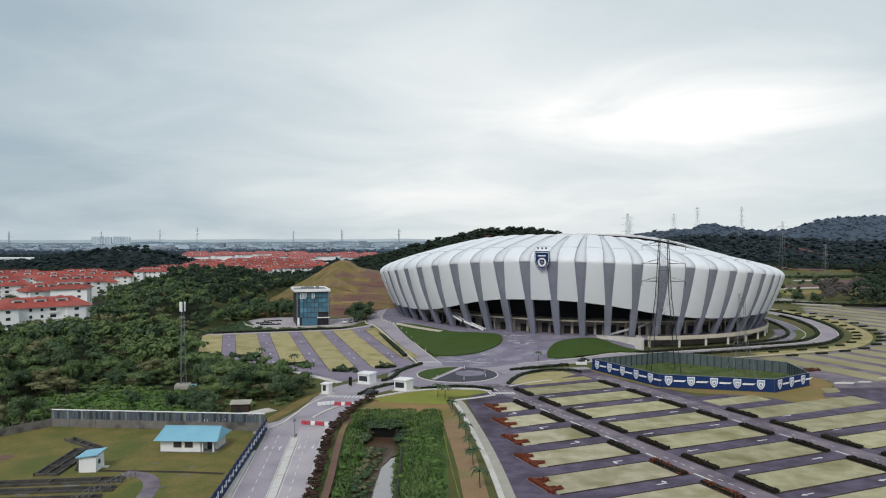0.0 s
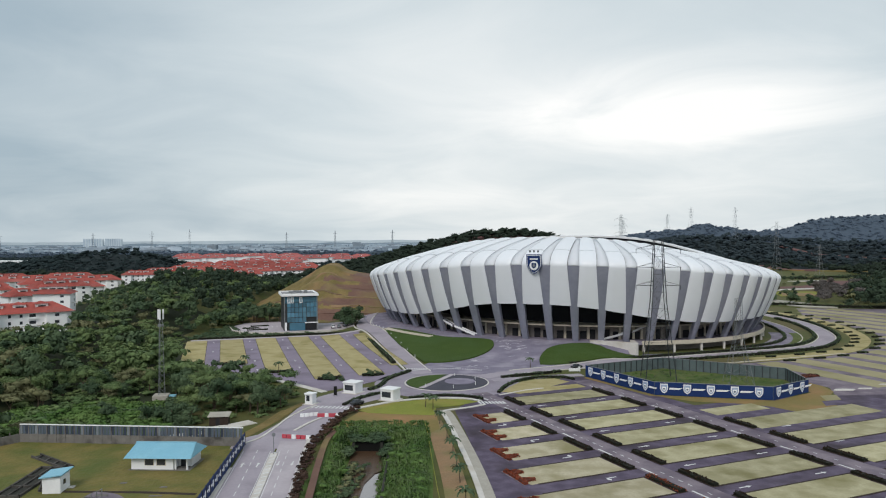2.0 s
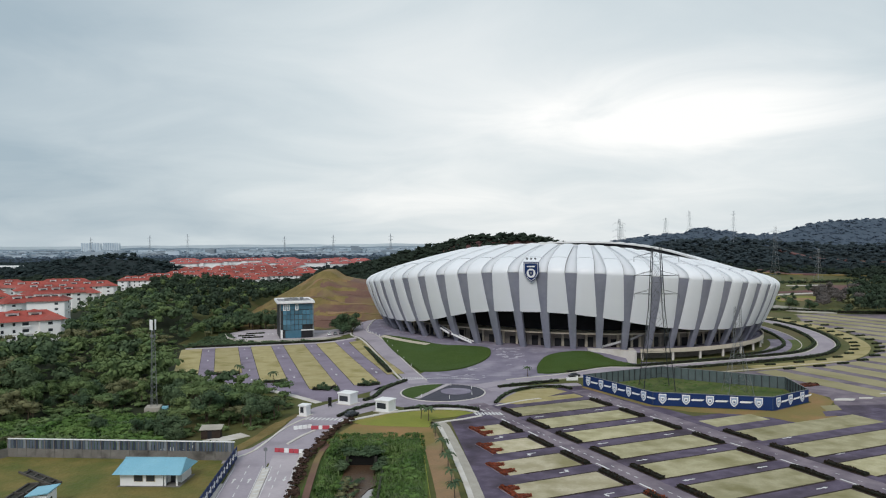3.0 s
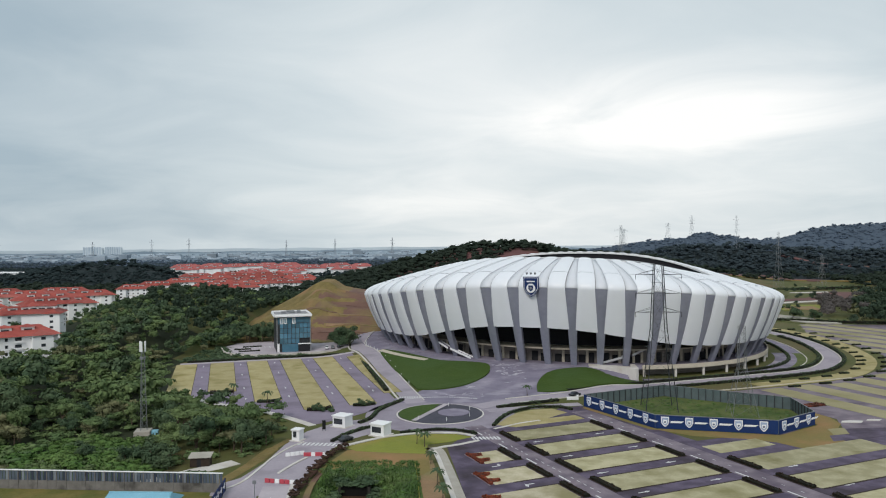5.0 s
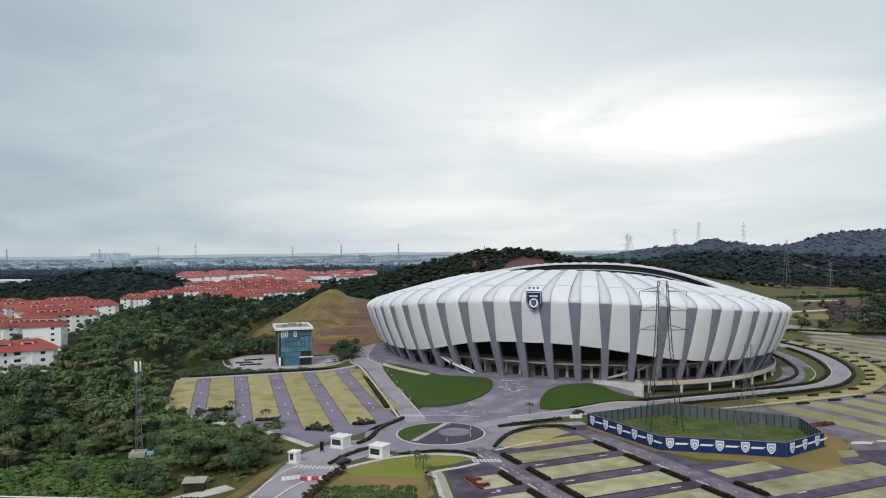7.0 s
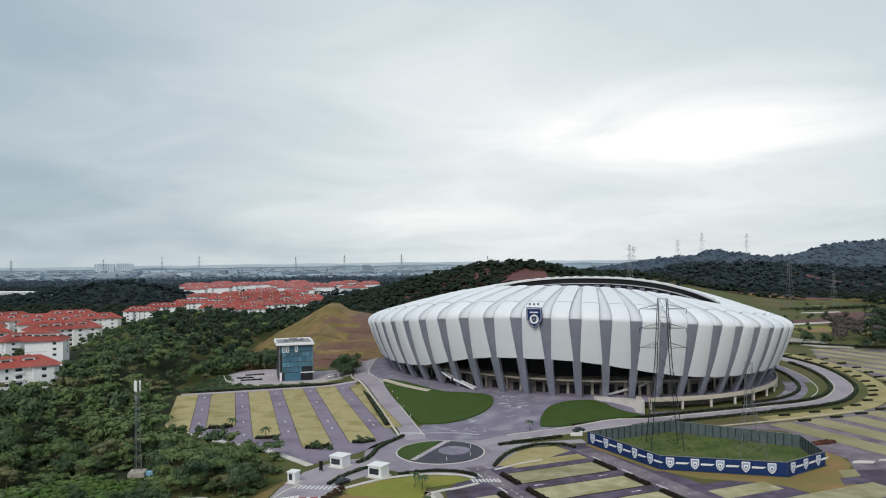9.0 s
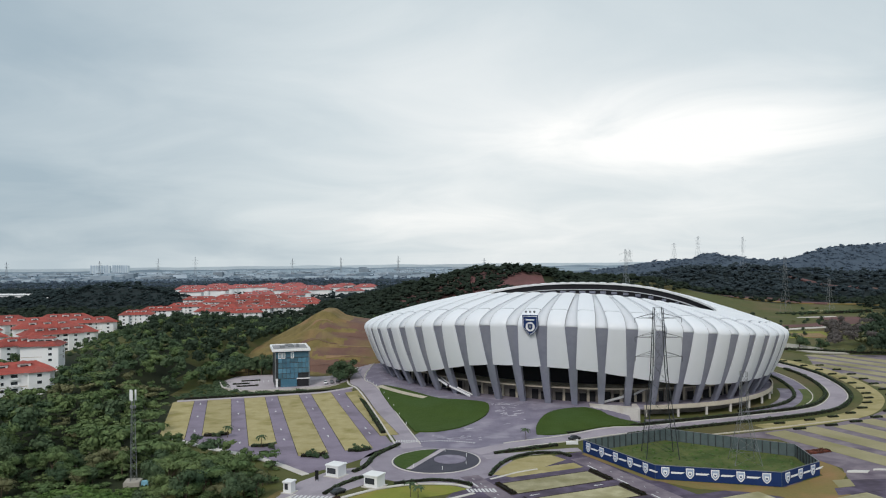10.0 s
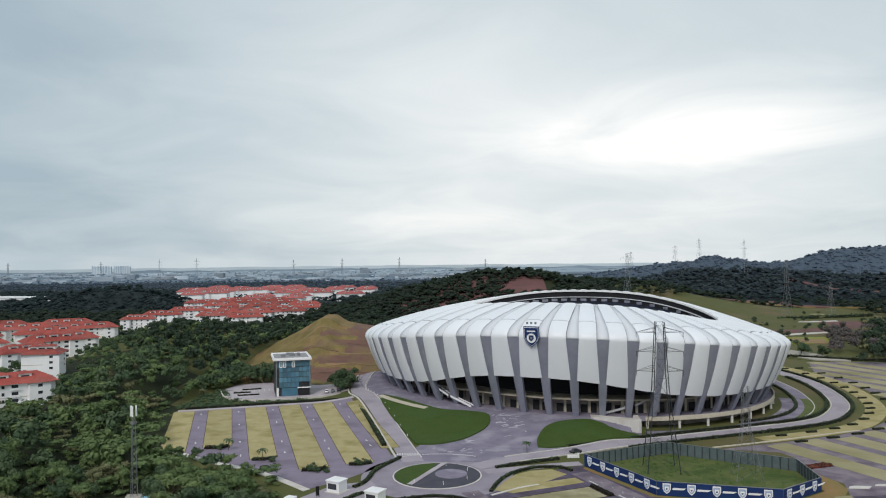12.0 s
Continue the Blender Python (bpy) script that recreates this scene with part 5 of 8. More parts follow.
single("dry_patch", prism([(46.0, 240), (59.8, 212.2), (62.5, 211.0), (70, 204.5), (74, 203.2), (82.5, 201), (89.5, 197), (92.5, 192.5), (97.3, 187.9), (104, 190), (110, 194), (107, 200.5), (112, 209), (117, 216), (118, 224), (116, 231), (112.5, 238), (109.6, 214.8), (93.8, 204.3), (61.8, 212.6), (47.2, 241.6)], -0.2, 0.09), M["dry"], "dry brown grass round the hoarding", "grass", kind="structure")
comp = thing("hoarding", "site hoarding, navy banners outside and grey-green sheets inside", "hoarding")
HH = 3.9
for i in range(6):
    a, b = Vector((*COMP[i], 0)), Vector((*COMP[(i + 1) % 6], 0))
    d = (b - a)
    ln = d.length
    m = Matrix.Translation(a) @ Matrix.Rotation(math.atan2(d.y, d.x), 4, "Z")
    n = max(2, round(ln / 2.4))
    for k in range(n):
        x0, x1 = ln * k / n, ln * (k + 1) / n
        part("sheet", boxbm(x0 + 0.03, 0.05, 0.05, x1 - 0.03, 0.16, HH, m=m), M["hoard"], comp)
        part("post", boxbm(x0 - 0.1, 0.16, 0, x0 + 0.1, 0.4, HH + 0.05, m=m), M["dsteel"], comp)
    part("top_rail", boxbm(0, 0.0, HH, ln, 0.25, HH + 0.14, m=m), M["steel"], comp)
    if i < 3:
        part("banner", boxbm(0.1, -0.06, 0.1, ln - 0.1, 0.04, HH - 0.02, m=m), M["navy"], comp, "navy banner with white emblems")
        step = 6.5 if i in (0, 1) else 6.1
        cnt = int(ln / step)
        for k in range(cnt):
            x = (k + 0.42) * ln / cnt
            mm = m @ Matrix.Translation((x, -0.06, 2.1))
            for nm_, wd_, hg_, dep, dz_, mt_, lb_ in (("emblem", 2.2, 2.9, 0.05, 0.0, "white", "white shield emblem"), ("emblem_field", 1.75, 2.3, 0.08, 0.0, "emblem_blue", "pale blue emblem field"), ("emblem_mark", 1.1, 1.2, 0.11, -0.05, "white", "white emblem shape"), ("emblem_bar", 0.5, 0.5, 0.14, -0.1, "navy", "")):
                bm = shield(wd_, hg_, dep)
                bmesh.ops.transform(bm, matrix=mm @ Matrix.Translation((0, 0, dz_)), verts=bm.verts[:])
                part(nm_, bm, M[mt_], comp, lb_)
            if x + 5.6 > ln and i == 1:
                continue
            bm = bmesh.new()
            vs = [bm.verts.new(mm @ Vector((px_, py_, pz_))) for py_ in (-0.05, 0.0) for px_, pz_ in ((1.45, -0.25), (4.4, -0.2), (5.2, 0.3), (1.6, 0.3))]
            for f in ((0, 1, 2, 3), (7, 6, 5, 4), (0, 4, 5, 1), (1, 5, 6, 2), (2, 6, 7, 3), (3, 7, 4, 0)):
                bm.faces.new([vs[j] for j in f])
            part("bar", bm, M["white"], comp, "white lettering bar")


def pylon(x, y, z0, h, base, waist, arms, name="pylon", m="dsteel", ang=0.0, thick=0.16, label="tall lattice steel power pylon", levels=9, armlen=7.0, top=1.7, brace=0.4, split=False):
    root = thing(name, label, "pylon", "power pylons", at=pose(x, y, z0, 0, 0, ang))
    half = lambda t: (base + (waist - base) * min(1, t / 0.55)) / 2 if t < 0.55 else (waist + (top - waist) * (t - 0.55) / 0.45) / 2
    for sx, sy in ((-1, -1), (1, -1), (1, 1), (-1, 1)):
        bm = bmesh.new()
        for a, b in ((0, 0.55), (0.55, 1)):
            beam(bm, (sx * half(a), sy * half(a), h * a - 0.3), (sx * half(b), sy * half(b), h * b), thick, thick * 0.8)
        part("leg", bm, M[m], root)
    bm = bmesh.new()
    cs = ((-1, -1), (1, -1), (1, 1), (-1, 1))
    for k in range(levels):
        t0, t1 = k / levels, (k + 1) / levels
        for j in range(4):
            a, b = cs[j], cs[(j + 1) % 4]
            a0, a1 = (a[0] * half(t0), a[1] * half(t0), h * t0), (a[0] * half(t1), a[1] * half(t1), h * t1)
            b0, b1 = (b[0] * half(t0), b[1] * half(t0), h * t0), (b[0] * half(t1), b[1] * half(t1), h * t1)
            for p, q in ((a0, b1), (b0, a1), (a1, b1)):
                if split:
                    one = bmesh.new()
                    beam(one, p, q, thick * brace, sides=3)
                    part("brace", one, M[m], root)
                else:
                    beam(bm, p, q, thick * brace, sides=3)
    if split:
        bm.free()
    else:
        tagged(part("bracing", bm, M[m], root), kind="stuff")
    for t in arms:
        for sgn in (-1, 1):
            bm = bmesh.new()
            w = half(t)
            tip = Vector((sgn * armlen, 0, h * t))
            for sy in (-1, 1):
                beam(bm, (sgn * w, sy * w, h * t), tip, thick * 0.6, thick * 0.3, 3)
                beam(bm, (sgn * w, sy * w, h * t + armlen * 0.2), tip, thick * 0.5, thick * 0.3, 3)
            beam(bm, tip, tip - Vector((0, 0, armlen * 0.22)), thick * 0.7, thick * 0.5, 5)
            part("cross_arm", bm, M[m], root)
    return root


pylon(70.2, 237.5, 0.0, 46.5, 10.0, 4.6, (0.67, 0.80, 0.93), ang=-6, label="tall lattice steel power pylon standing inside the hoarding", thick=0.15, armlen=7.2, top=2.6, brace=0.25, levels=8, split=True)
pylon(93.2, 228.5, 0.0, 27.5, 8.0, 2.2, (), ang=-6, label="shorter lattice steel mast standing inside the hoarding", thick=0.08, m="steel", levels=7, split=True)

# ---- gate booths, barriers ----


def booth(x, y, ang, w=4.2, d=3.6, h=2.9):
    root = thing("gate_booth", "white guard booth with dark window band", "booth", "gate booths", at=pose(x, y, 0.05, 0, 0, ang))
    part("wall", bevbox(-w / 2, -d / 2, 0, w / 2, d / 2, h, 0.06), M["white"], root)
    part("roof", bevbox(-w / 2 - 0.2, -d / 2 - 0.25, h, w / 2 + 0.2, d / 2 + 0.2, h + 0.4, 0.06), M["white"], root)
    part("window", boxbm(-w / 2 + 0.5, -d / 2 - 0.06, 1.0, w / 2 - 0.9, -d / 2 + 0.1, 2.6), M["window"], root, "dark window band")
    part("window", boxbm(-w / 2 - 0.06, -d / 2 + 0.5, 1.0, -w / 2 + 0.1, d / 2 - 0.8, 2.6), M["window"], root, "dark window band")
    part("plinth", boxbm(-w / 2 - 0.5, -d / 2 - 0.5, -0.1, w / 2 + 0.5, d / 2 + 0.5, 0.15), M["concrete"], root)
    return root


booth(-29.0, 219.6, -28, 4.4, 4.0, 3.1)
booth(-16.9, 209.4, -28, 4.4, 4.0, 3.1)
booth(-39.4, 204.6, -20, 2.4, 2.4, 2.8)
board = thing("sign_board", "black upright sign board at the gate", "sign", at=pose(-33.7, 214.4, 0.05, 0, 0, 10))
part("panel", bevbox(-0.5, -0.12, 0.4, 0.5, 0.12, 3.0, 0.04), M["rubber"], board)
for dx in (-0.4, 0.4):
    part("leg", boxbm(dx - 0.06, -0.06, -0.1, dx + 0.06, 0.06, 0.5), M["dsteel"], board)
for (x0, y0, x1, y1, n) in ((-39.5, 168.6, -33.6, 167.2, 6), (-34.4, 189.0, -29.7, 189.1, 6), (-39.0, 189.0, -35.6, 190.4, 4)):
    for k in range(n):
        t = k / (n - 1)
        bm = bmesh.new()
        vs = box(bm, -0.55, -0.22, 0, 0.55, 0.22, 0.95)
        for v in vs:
            if v.co.z > 0.5:
                v.co.y *= 0.5
        bmesh.ops.bevel(bm, geom=bm.edges[:], offset=0.04, segments=1, affect="EDGES")
        ob = single("road_barrier", bm, M["red"] if k % 3 < 2 and n > 4 else M["white"], "red plastic road barrier" if k % 3 < 2 and n > 4 else "white plastic road barrier", "barrier", "road barriers")
        ob.matrix_basis = pose(x0 + (x1 - x0) * t, y0 + (y1 - y0) * t, 0.06, 0, 0, math.degrees(math.atan2(y1 - y0, x1 - x0)))
shrub_row("hedge", path_smooth([(-24.4, 222.5), (-22.3, 226), (-20.8, 232), (-20.2, 237.7), (-17.8, 244.5), (-15.4, 249), (-12.8, 254.6)], 4), 1.9, 1.1, (M["hedge"], LEAF[1]), "dark hedge round the gate road", "road hedges", 941)
shrub_row("hedge", path_smooth([(-29.7, 202.2), (-26.3, 210), (-22.4, 215.6), (-19.2, 218.6)], 4), 1.6, 1.0, (M["hedge"], LEAF[1]), "dark hedge between the gate lanes", "road hedges", 942)
shrub_row("hedge", path_smooth([(-11.5, 210.5), (-2, 213.4), (6, 212), (10, 208.5)], 4), 1.4, 1.0, (M["hedge"], LEAF[1]), "dark hedge behind the verge", "road hedges", 943)


def car(x, y, ang, m, label, z=0.06):
    root = thing("car", label, "car", "parked cars", at=pose(x, y, z, 0, 0, ang))
    bm = bevbox(-2.15, -0.86, 0.3, 2.15, 0.86, 0.92, 0.14)
    part("body", bm, m, root)
    bm = bmesh.new()
    vs = box(bm, -1.35, -0.78, 0.9, 1.0, 0.78, 1.45)
    for v in vs:
        if v.co.z > 1.2:
            v.co.x *= 0.72
            v.co.y *= 0.86
    part("cabin", bm, M["window"], root, "dark glazed cabin")
    part("car_roof", bevbox(-0.95, -0.64, 1.43, 0.7, 0.64, 1.5, 0.02), m, root)
    for sx in (-1.3, 1.3):
        for sy in (-0.82, 0.82):
            bm = bmesh.new()
            beam(bm, (sx, sy - 0.1, 0.32), (sx, sy + 0.1, 0.32), 0.32, sides=12)
            part("wheel", bm, M["rubber"], root)
    return root


car(-56.5, 371.5, 100, M["white"], "small white car parked beside the office block", 1.4)
car(-53.6, 372.3, 100, M["steel"], "small grey car parked beside the office block", 1.5)
car(-50.8, 373.2, 100, M["dsteel"], "small dark car parked beside the office block", 1.7)
car(47.0, 258.5, 25, M["dsteel"], "small dark car parked by the side gate", 0.1)
car(-26.0, 203.0, 45, M["dsteel"], "small dark car standing at the gate", 0.1)
gate = thing("side_gate", "low white gate wall beside the hoarding", "gate")
part("wall", bevbox(43.2, 252.5, 0, 46.6, 253.1, 1.0, 0.05), M["white"], gate)
part("post", bevbox(46.6, 252.4, 0, 47.2, 253.2, 1.6, 0.05), M["white"], gate)

# ---- utility yard ----
YARD = [(-101, 167), (-47.6, 162.2), (-44.6, 118), (-41.8, 70), (-150, 70), (-132, 128)]
single("yard", prism(YARD, -0.2, 0.05), M["yard"], "mown brownish grass yard", "yard", kind="structure")
yw = thing("yard_wall", "stained concrete yard wall topped with dark sheeting", "wall")
pts = [(-132, 128), (-101, 167), (-47.6, 162.2)]
for a, b in zip(pts, pts[1:]):
    d = Vector((b[0] - a[0], b[1] - a[1], 0))
    m = Matrix.Translation((*a, 0)) @ Matrix.Rotation(math.atan2(d.y, d.x), 4, "Z")
    ln = d.length
    part("base_wall", boxbm(0, -0.15, 0, ln, 0.15, 2.0, m=m), M["grey_conc"], yw, "stained grey concrete wall")
    n = int(ln / 2.2)
    back = a[1] > 150
    for k in range(n):
        x0, x1 = ln * k / n, ln * (k + 1) / n
        if back:
            for j in range(3):
                w = (x1 - x0) / 3
                part("sheet", boxbm(x0 + j * w + 0.03, -0.08, 2.05, x0 + (j + 1) * w - 0.12, 0.02, 4.1, m=m), M["sheet_dark" if (k * 5 + j * 2) % 7 in (1, 4) else "sheet_pale" if (k * 3 + j) % 5 == 0 else "sheet_blue"], yw)
        part("post", boxbm(x0 - 0.09, -0.22, 0, x0 + 0.09, 0.1, 4.2 if back else 2.6, m=m), M["grey_conc"], yw)
    if back:
        part("top_rail", boxbm(0, -0.2, 4.15, ln, 0.2, 4.32, m=m), M["white"], yw, "pale top edge")
yf = thing("banner_fence", "navy banner fence with white emblems along the road", "fence")
fpts = [(-47.4, 163), (-44.4, 118), (-41.6, 70)]
for a, b in zip(fpts, fpts[1:]):
    d = Vector((b[0] - a[0], b[1] - a[1], 0))
    ln = d.length
    m = Matrix.Translation((*a, 0)) @ Matrix.Rotation(math.atan2(d.y, d.x), 4, "Z")
    n = int(ln / 3)
    for k in range(n):
        x0, x1 = ln * k / n, ln * (k + 1) / n
        part("banner", boxbm(x0 + 0.04, -0.05, 0.15, x1 - 0.04, 0.05, 2.9, m=m), M["navy"], yf)
        part("post", boxbm(x0 - 0.06, -0.14, 0, x0 + 0.06, 0.14, 3.0, m=m), M["dsteel"], yf)
        for sy in (-0.1, 0.06):
            part("emblem", boxbm(x0 + 0.5, sy, 1.0, x0 + 1.3, sy + 0.04, 2.2, m=m), M["white"], yf, "white emblem patch")
            part("bar", boxbm(x0 + 1.6, sy, 1.4, x0 + 2.6, sy + 0.04, 1.8, m=m), M["white"], yf, "white lettering bar")

shed = thing("yard_house", "white bungalow with light blue metal roof", "building", at=pose(-66.2, 145.6, 0.05, 0, 0, -3) @ Matrix.Diagonal((1.13, 1, 1, 1)))
part("wall", boxbm(0, 0, 0, 7.8, 7.4, 2.8), M["white"], shed)
part("porch_wall", boxbm(7.8, 2.4, 0, 10.4, 7.4, 2.8), M["white"], shed)
bm = bmesh.new()
r = [bm.verts.new(v) for v in ((-1.0, -1.1, 2.6), (11.4, -1.1, 2.6), (11.4, 8.4, 2.6), (-1.0, 8.4, 2.6), (-0.4, 3.7, 4.7), (10.8, 3.7, 4.7))]
for f in ((0, 1, 5, 4), (2, 3, 4, 5), (1, 2, 5), (3, 0, 4), (3, 2, 1, 0)):
    bm.faces.new([r[i] for i in f])
part("roof", bm, M["blue_roof"], shed, "light blue metal roof")
bm = bmesh.new()
for k in range(30):
    x = -0.9 + k * 0.42
    beam(bm, (x, -1.08, 2.65), (min(max(x, -0.35), 10.7), 3.65, 4.73), 0.035)
part("roof_ribs", bm, M["blue_roof"], shed)
part("ridge", boxbm(-0.5, 3.55, 4.66, 10.9, 3.85, 4.8), M["blue_roof"], shed)
for x in (2.6, 4.8):
    part("window", boxbm(x, -0.07, 1.0, x + 1.5, 0.1, 2.2), M["window"], shed, "dark window")
    part("window_frame", boxbm(x - 0.12, -0.04, 0.88, x + 1.62, 0.05, 2.32), M["cream"], shed)
part("door", boxbm(8.4, 2.3, 0, 9.4, 2.5, 2.1), M["window"], shed, "dark doorway")
for x in (8.0, 10.1):
    part("porch_post", bevbox(x, 0.1, 0, x + 0.3, 0.4, 2.7, 0.03), M["white"], shed)
part("slab", boxbm(-0.4, -0.5, -0.1, 11, 7.8, 0.06), M["grey_conc"], shed)
hut = thing("pump_hut", "small white pump hut with blue lean-to roof", "building", at=pose(-76.9, 131.4, 0.05, 0, 0, 4))
part("wall", boxbm(0, 0, 0, 3.3, 4.2, 3.0), M["white"], hut)
bm = bmesh.new()
vs = box(bm, -0.4, -0.5, 3.0, 3.8, 4.8, 3.2)
for v in vs:
    v.co.z += 0.12 * v.co.x
part("roof", bm, M["blue_roof"], hut, "blue metal roof")
part("window", boxbm(3.25, 1.2, 1.3, 3.38, 2.1, 2.2), M["window"], hut)
part("step", boxbm(3.3, 2.8, -0.05, 4.5, 3.9, 0.15), M["concrete"], hut)
tank = thing("settling_tank", "open stained concrete settling tank with dark water", "tank", "settling tanks", at=pose(-84.7, 129.2, 0, 0, 0, 2) @ Matrix.Diagonal((1.12, 1.04, 1, 1)))
for a in ((0, 0, 4.2, 0.35), (0, 16.5, 4.2, 16.9), (0, 0, 0.35, 16.9), (3.9, 0, 4.2, 16.9), (0, 5.2, 4.2, 5.5), (0, 11, 4.2, 11.3), (2.0, 0, 2.25, 16.9)):
    part("tank_wall", boxbm(a[0], a[1], -0.1, a[2], a[3], 0.55), M["stained"], tank)
part("sludge", boxbm(0.2, 0.2, -0.1, 4.0, 16.6, 0.2), M["wet"], tank, "dark still sludge")
for i, (x0, y0, x1, y1, w) in enumerate(((-91, 155.4, -79.5, 146.6, 1.9), (-102, 122.6, -66, 126.8, 2.5), (-102, 118.3, -65.5, 121.8, 2.0), (-98, 113.6, -66, 117.0, 2.2), (-79.6, 138.2, -77.4, 132.6, 1.4))):
    ch = thing("channel", "low stained concrete channel in the yard", "channel", "yard channels")
    for sh in (-w / 2, w / 2):
        part("channel_wall", strip([(x0, y0), (x1, y1)], 0.3, -0.1, 0.5, shift=sh), M["stained"], ch)
    part("sludge", strip([(x0, y0), (x1, y1)], w - 0.3, -0.1, 0.15), M["wet"], ch)
    for k in range(4):
        t = (k + 0.5) / 4
        x, y = x0 + (x1 - x0) * t, y0 + (y1 - y0) * t
        part("cross_wall", boxbm(x - 0.2, y - w / 2, -0.1, x + 0.2, y + w / 2, 0.45), M["stained"], ch)
for k, (x, y, w, d) in enumerate(((-74.5, 123.3, 3.4, 1.6), (-81, 119.2, 2.4, 1.5), (-65.5, 130.4, 2.6, 1.1), (-57.5, 122.6, 2.4, 0.8), (-55.5, 134.6, 1.4, 0.7), (-55.2, 129.8, 2.6, 0.5), (-64.2, 137.2, 1.2, 0.9))):
    single("concrete_slab", prism([(x - w / 2, y - d / 2), (x + w / 2, y - d / 3), (x + w / 2.3, y + d / 2), (x - w / 2.2, y + d / 2.4)], 0, 0.14), M["grey_conc"], "broken pale concrete slab lying in the yard", "slab", "yard slabs")
single("yard_path", strip(path_smooth([(-78, 133), (-70, 132.4), (-58, 131.8), (-48, 130.6)]), 1.1, -0.1, 0.068), M["bed"], "dark worn trace across the grass", "path", kind="structure")
post_ = thing("sign_post", "thin grey steel post at the road's end", "post", at=pose(-39.1, 155.5, 0.05))
part("pole", boxbm(-0.07, -0.07, 0, 0.07, 0.07, 4.8), M["steel"], post_)
part("sign", boxbm(-0.4, -0.1, 4.0, 0.4, -0.06, 4.7), M["steel"], post_)
fence = thing("mesh_fence", "grey steel mesh fence in the yard", "fence")
for k in range(13):
    t = k / 12
    x, y = -64.6 - 4.4 * t, 128.8 - 16 * t
    part("post", boxbm(x - 0.06, y - 0.06, 0, x + 0.06, y + 0.06, 1.9), M["steel"], fence)
    for z in (0.5, 1.1, 1.8):
        bm = bmesh.new()
        if k < 12:
            beam(bm, (x, y, z), (-64.6 - 4.4 * (k + 1) / 12, 128.8 - 16 * (k + 1) / 12, z), 0.04)
            part("rail", bm, M["steel"], fence)
single("yard_track", strip(path_smooth([(-57.6, 100), (-58.3, 117), (-60.0, 125), (-63.5, 129.6), (-68, 131)]), [3.0] * 33, -0.1, 0.075), M["asphalt_m"], "grey asphalt track in the yard", "road", kind="structure")
single("manhole", prism(ring(1.9, 20, -97.5, 141.5), 0, 0.09), M["soil"], "round dark bare patch in the grass", "patch")

shack = thing("forest_shack", "small shack with rusty sheet roof among trees", "building", at=pose(-61.0, 180.6, 0, 0, 0, 6))
part("wall", boxbm(0, 0, 0, 4.6, 3.0, 2.3), M["bed"], shack, "dark board wall")
bm = bmesh.new()
vs = box(bm, -0.4, -0.4, 2.3, 5.0, 3.4, 2.45)
for v in vs:
    v.co.z += 0.1 * v.co.y
part("roof", bm, M["walk_grey"], shack, "pale sheet roof")
part("door", boxbm(1.6, -0.05, 0, 2.6, 0.05, 1.9), M["dark"], shack)

# phone mast among the trees
mast = thing("phone_mast", "slim lattice phone mast with white antennas", "mast", at=pose(-85.0, 212.6, 0, 0, 0, 10))
for a in range(3):
    ca, sa = math.cos(a * 2.094), math.sin(a * 2.094)
    bm = bmesh.new()
    beam(bm, (ca * 1.1, sa * 1.1, 0), (ca * 0.5, sa * 0.5, 24), 0.1, 0.07)
    part("leg", bm, M["steel"], mast)
bm = bmesh.new()
for k in range(16):
    z0, z1 = k * 1.5, (k + 1) * 1.5
    for a in range(3):
        r0, r1 = 1.1 - 0.6 * z0 / 24, 1.1 - 0.6 * z1 / 24
        b = a + 1
        beam(bm, (math.cos(a * 2.094) * r0, math.sin(a * 2.094) * r0, z0), (math.cos(b * 2.094) * r1, math.sin(b * 2.094) * r1, z1), 0.045, sides=3)
tagged(part("bracing", bm, M["steel"], mast), kind="stuff")
for a in range(3):
    ca, sa = math.cos(a * 2.094 + 0.5), math.sin(a * 2.094 + 0.5)
    part("antenna", bevbox(ca * 0.8 - 0.22, sa * 0.8 - 0.16, 23.6, ca * 0.8 + 0.22, sa * 0.8 + 0.16, 26.6, 0.04), M["white"], mast, "white panel antenna")
    part("dish", bevbox(ca * 0.6 - 0.3, sa * 0.6 - 0.2, 21.4, ca * 0.6 + 0.3, sa * 0.6 + 0.2, 22.2, 0.04), M["steel"], mast)
part("cabinet", bevbox(2.5, -1.6, -0.1, 4.3, -0.2, 1.3, 0.05), M["blue_roof"], mast, "teal equipment cabinet")
part("plinth", bevbox(-2.2, -2.2, -0.1, 2.2, 2.2, 1.3, 0.08), M["walk_grey"], mast, "raised grey concrete plinth")

# ---- red-roofed flats ----


HOUSES = []


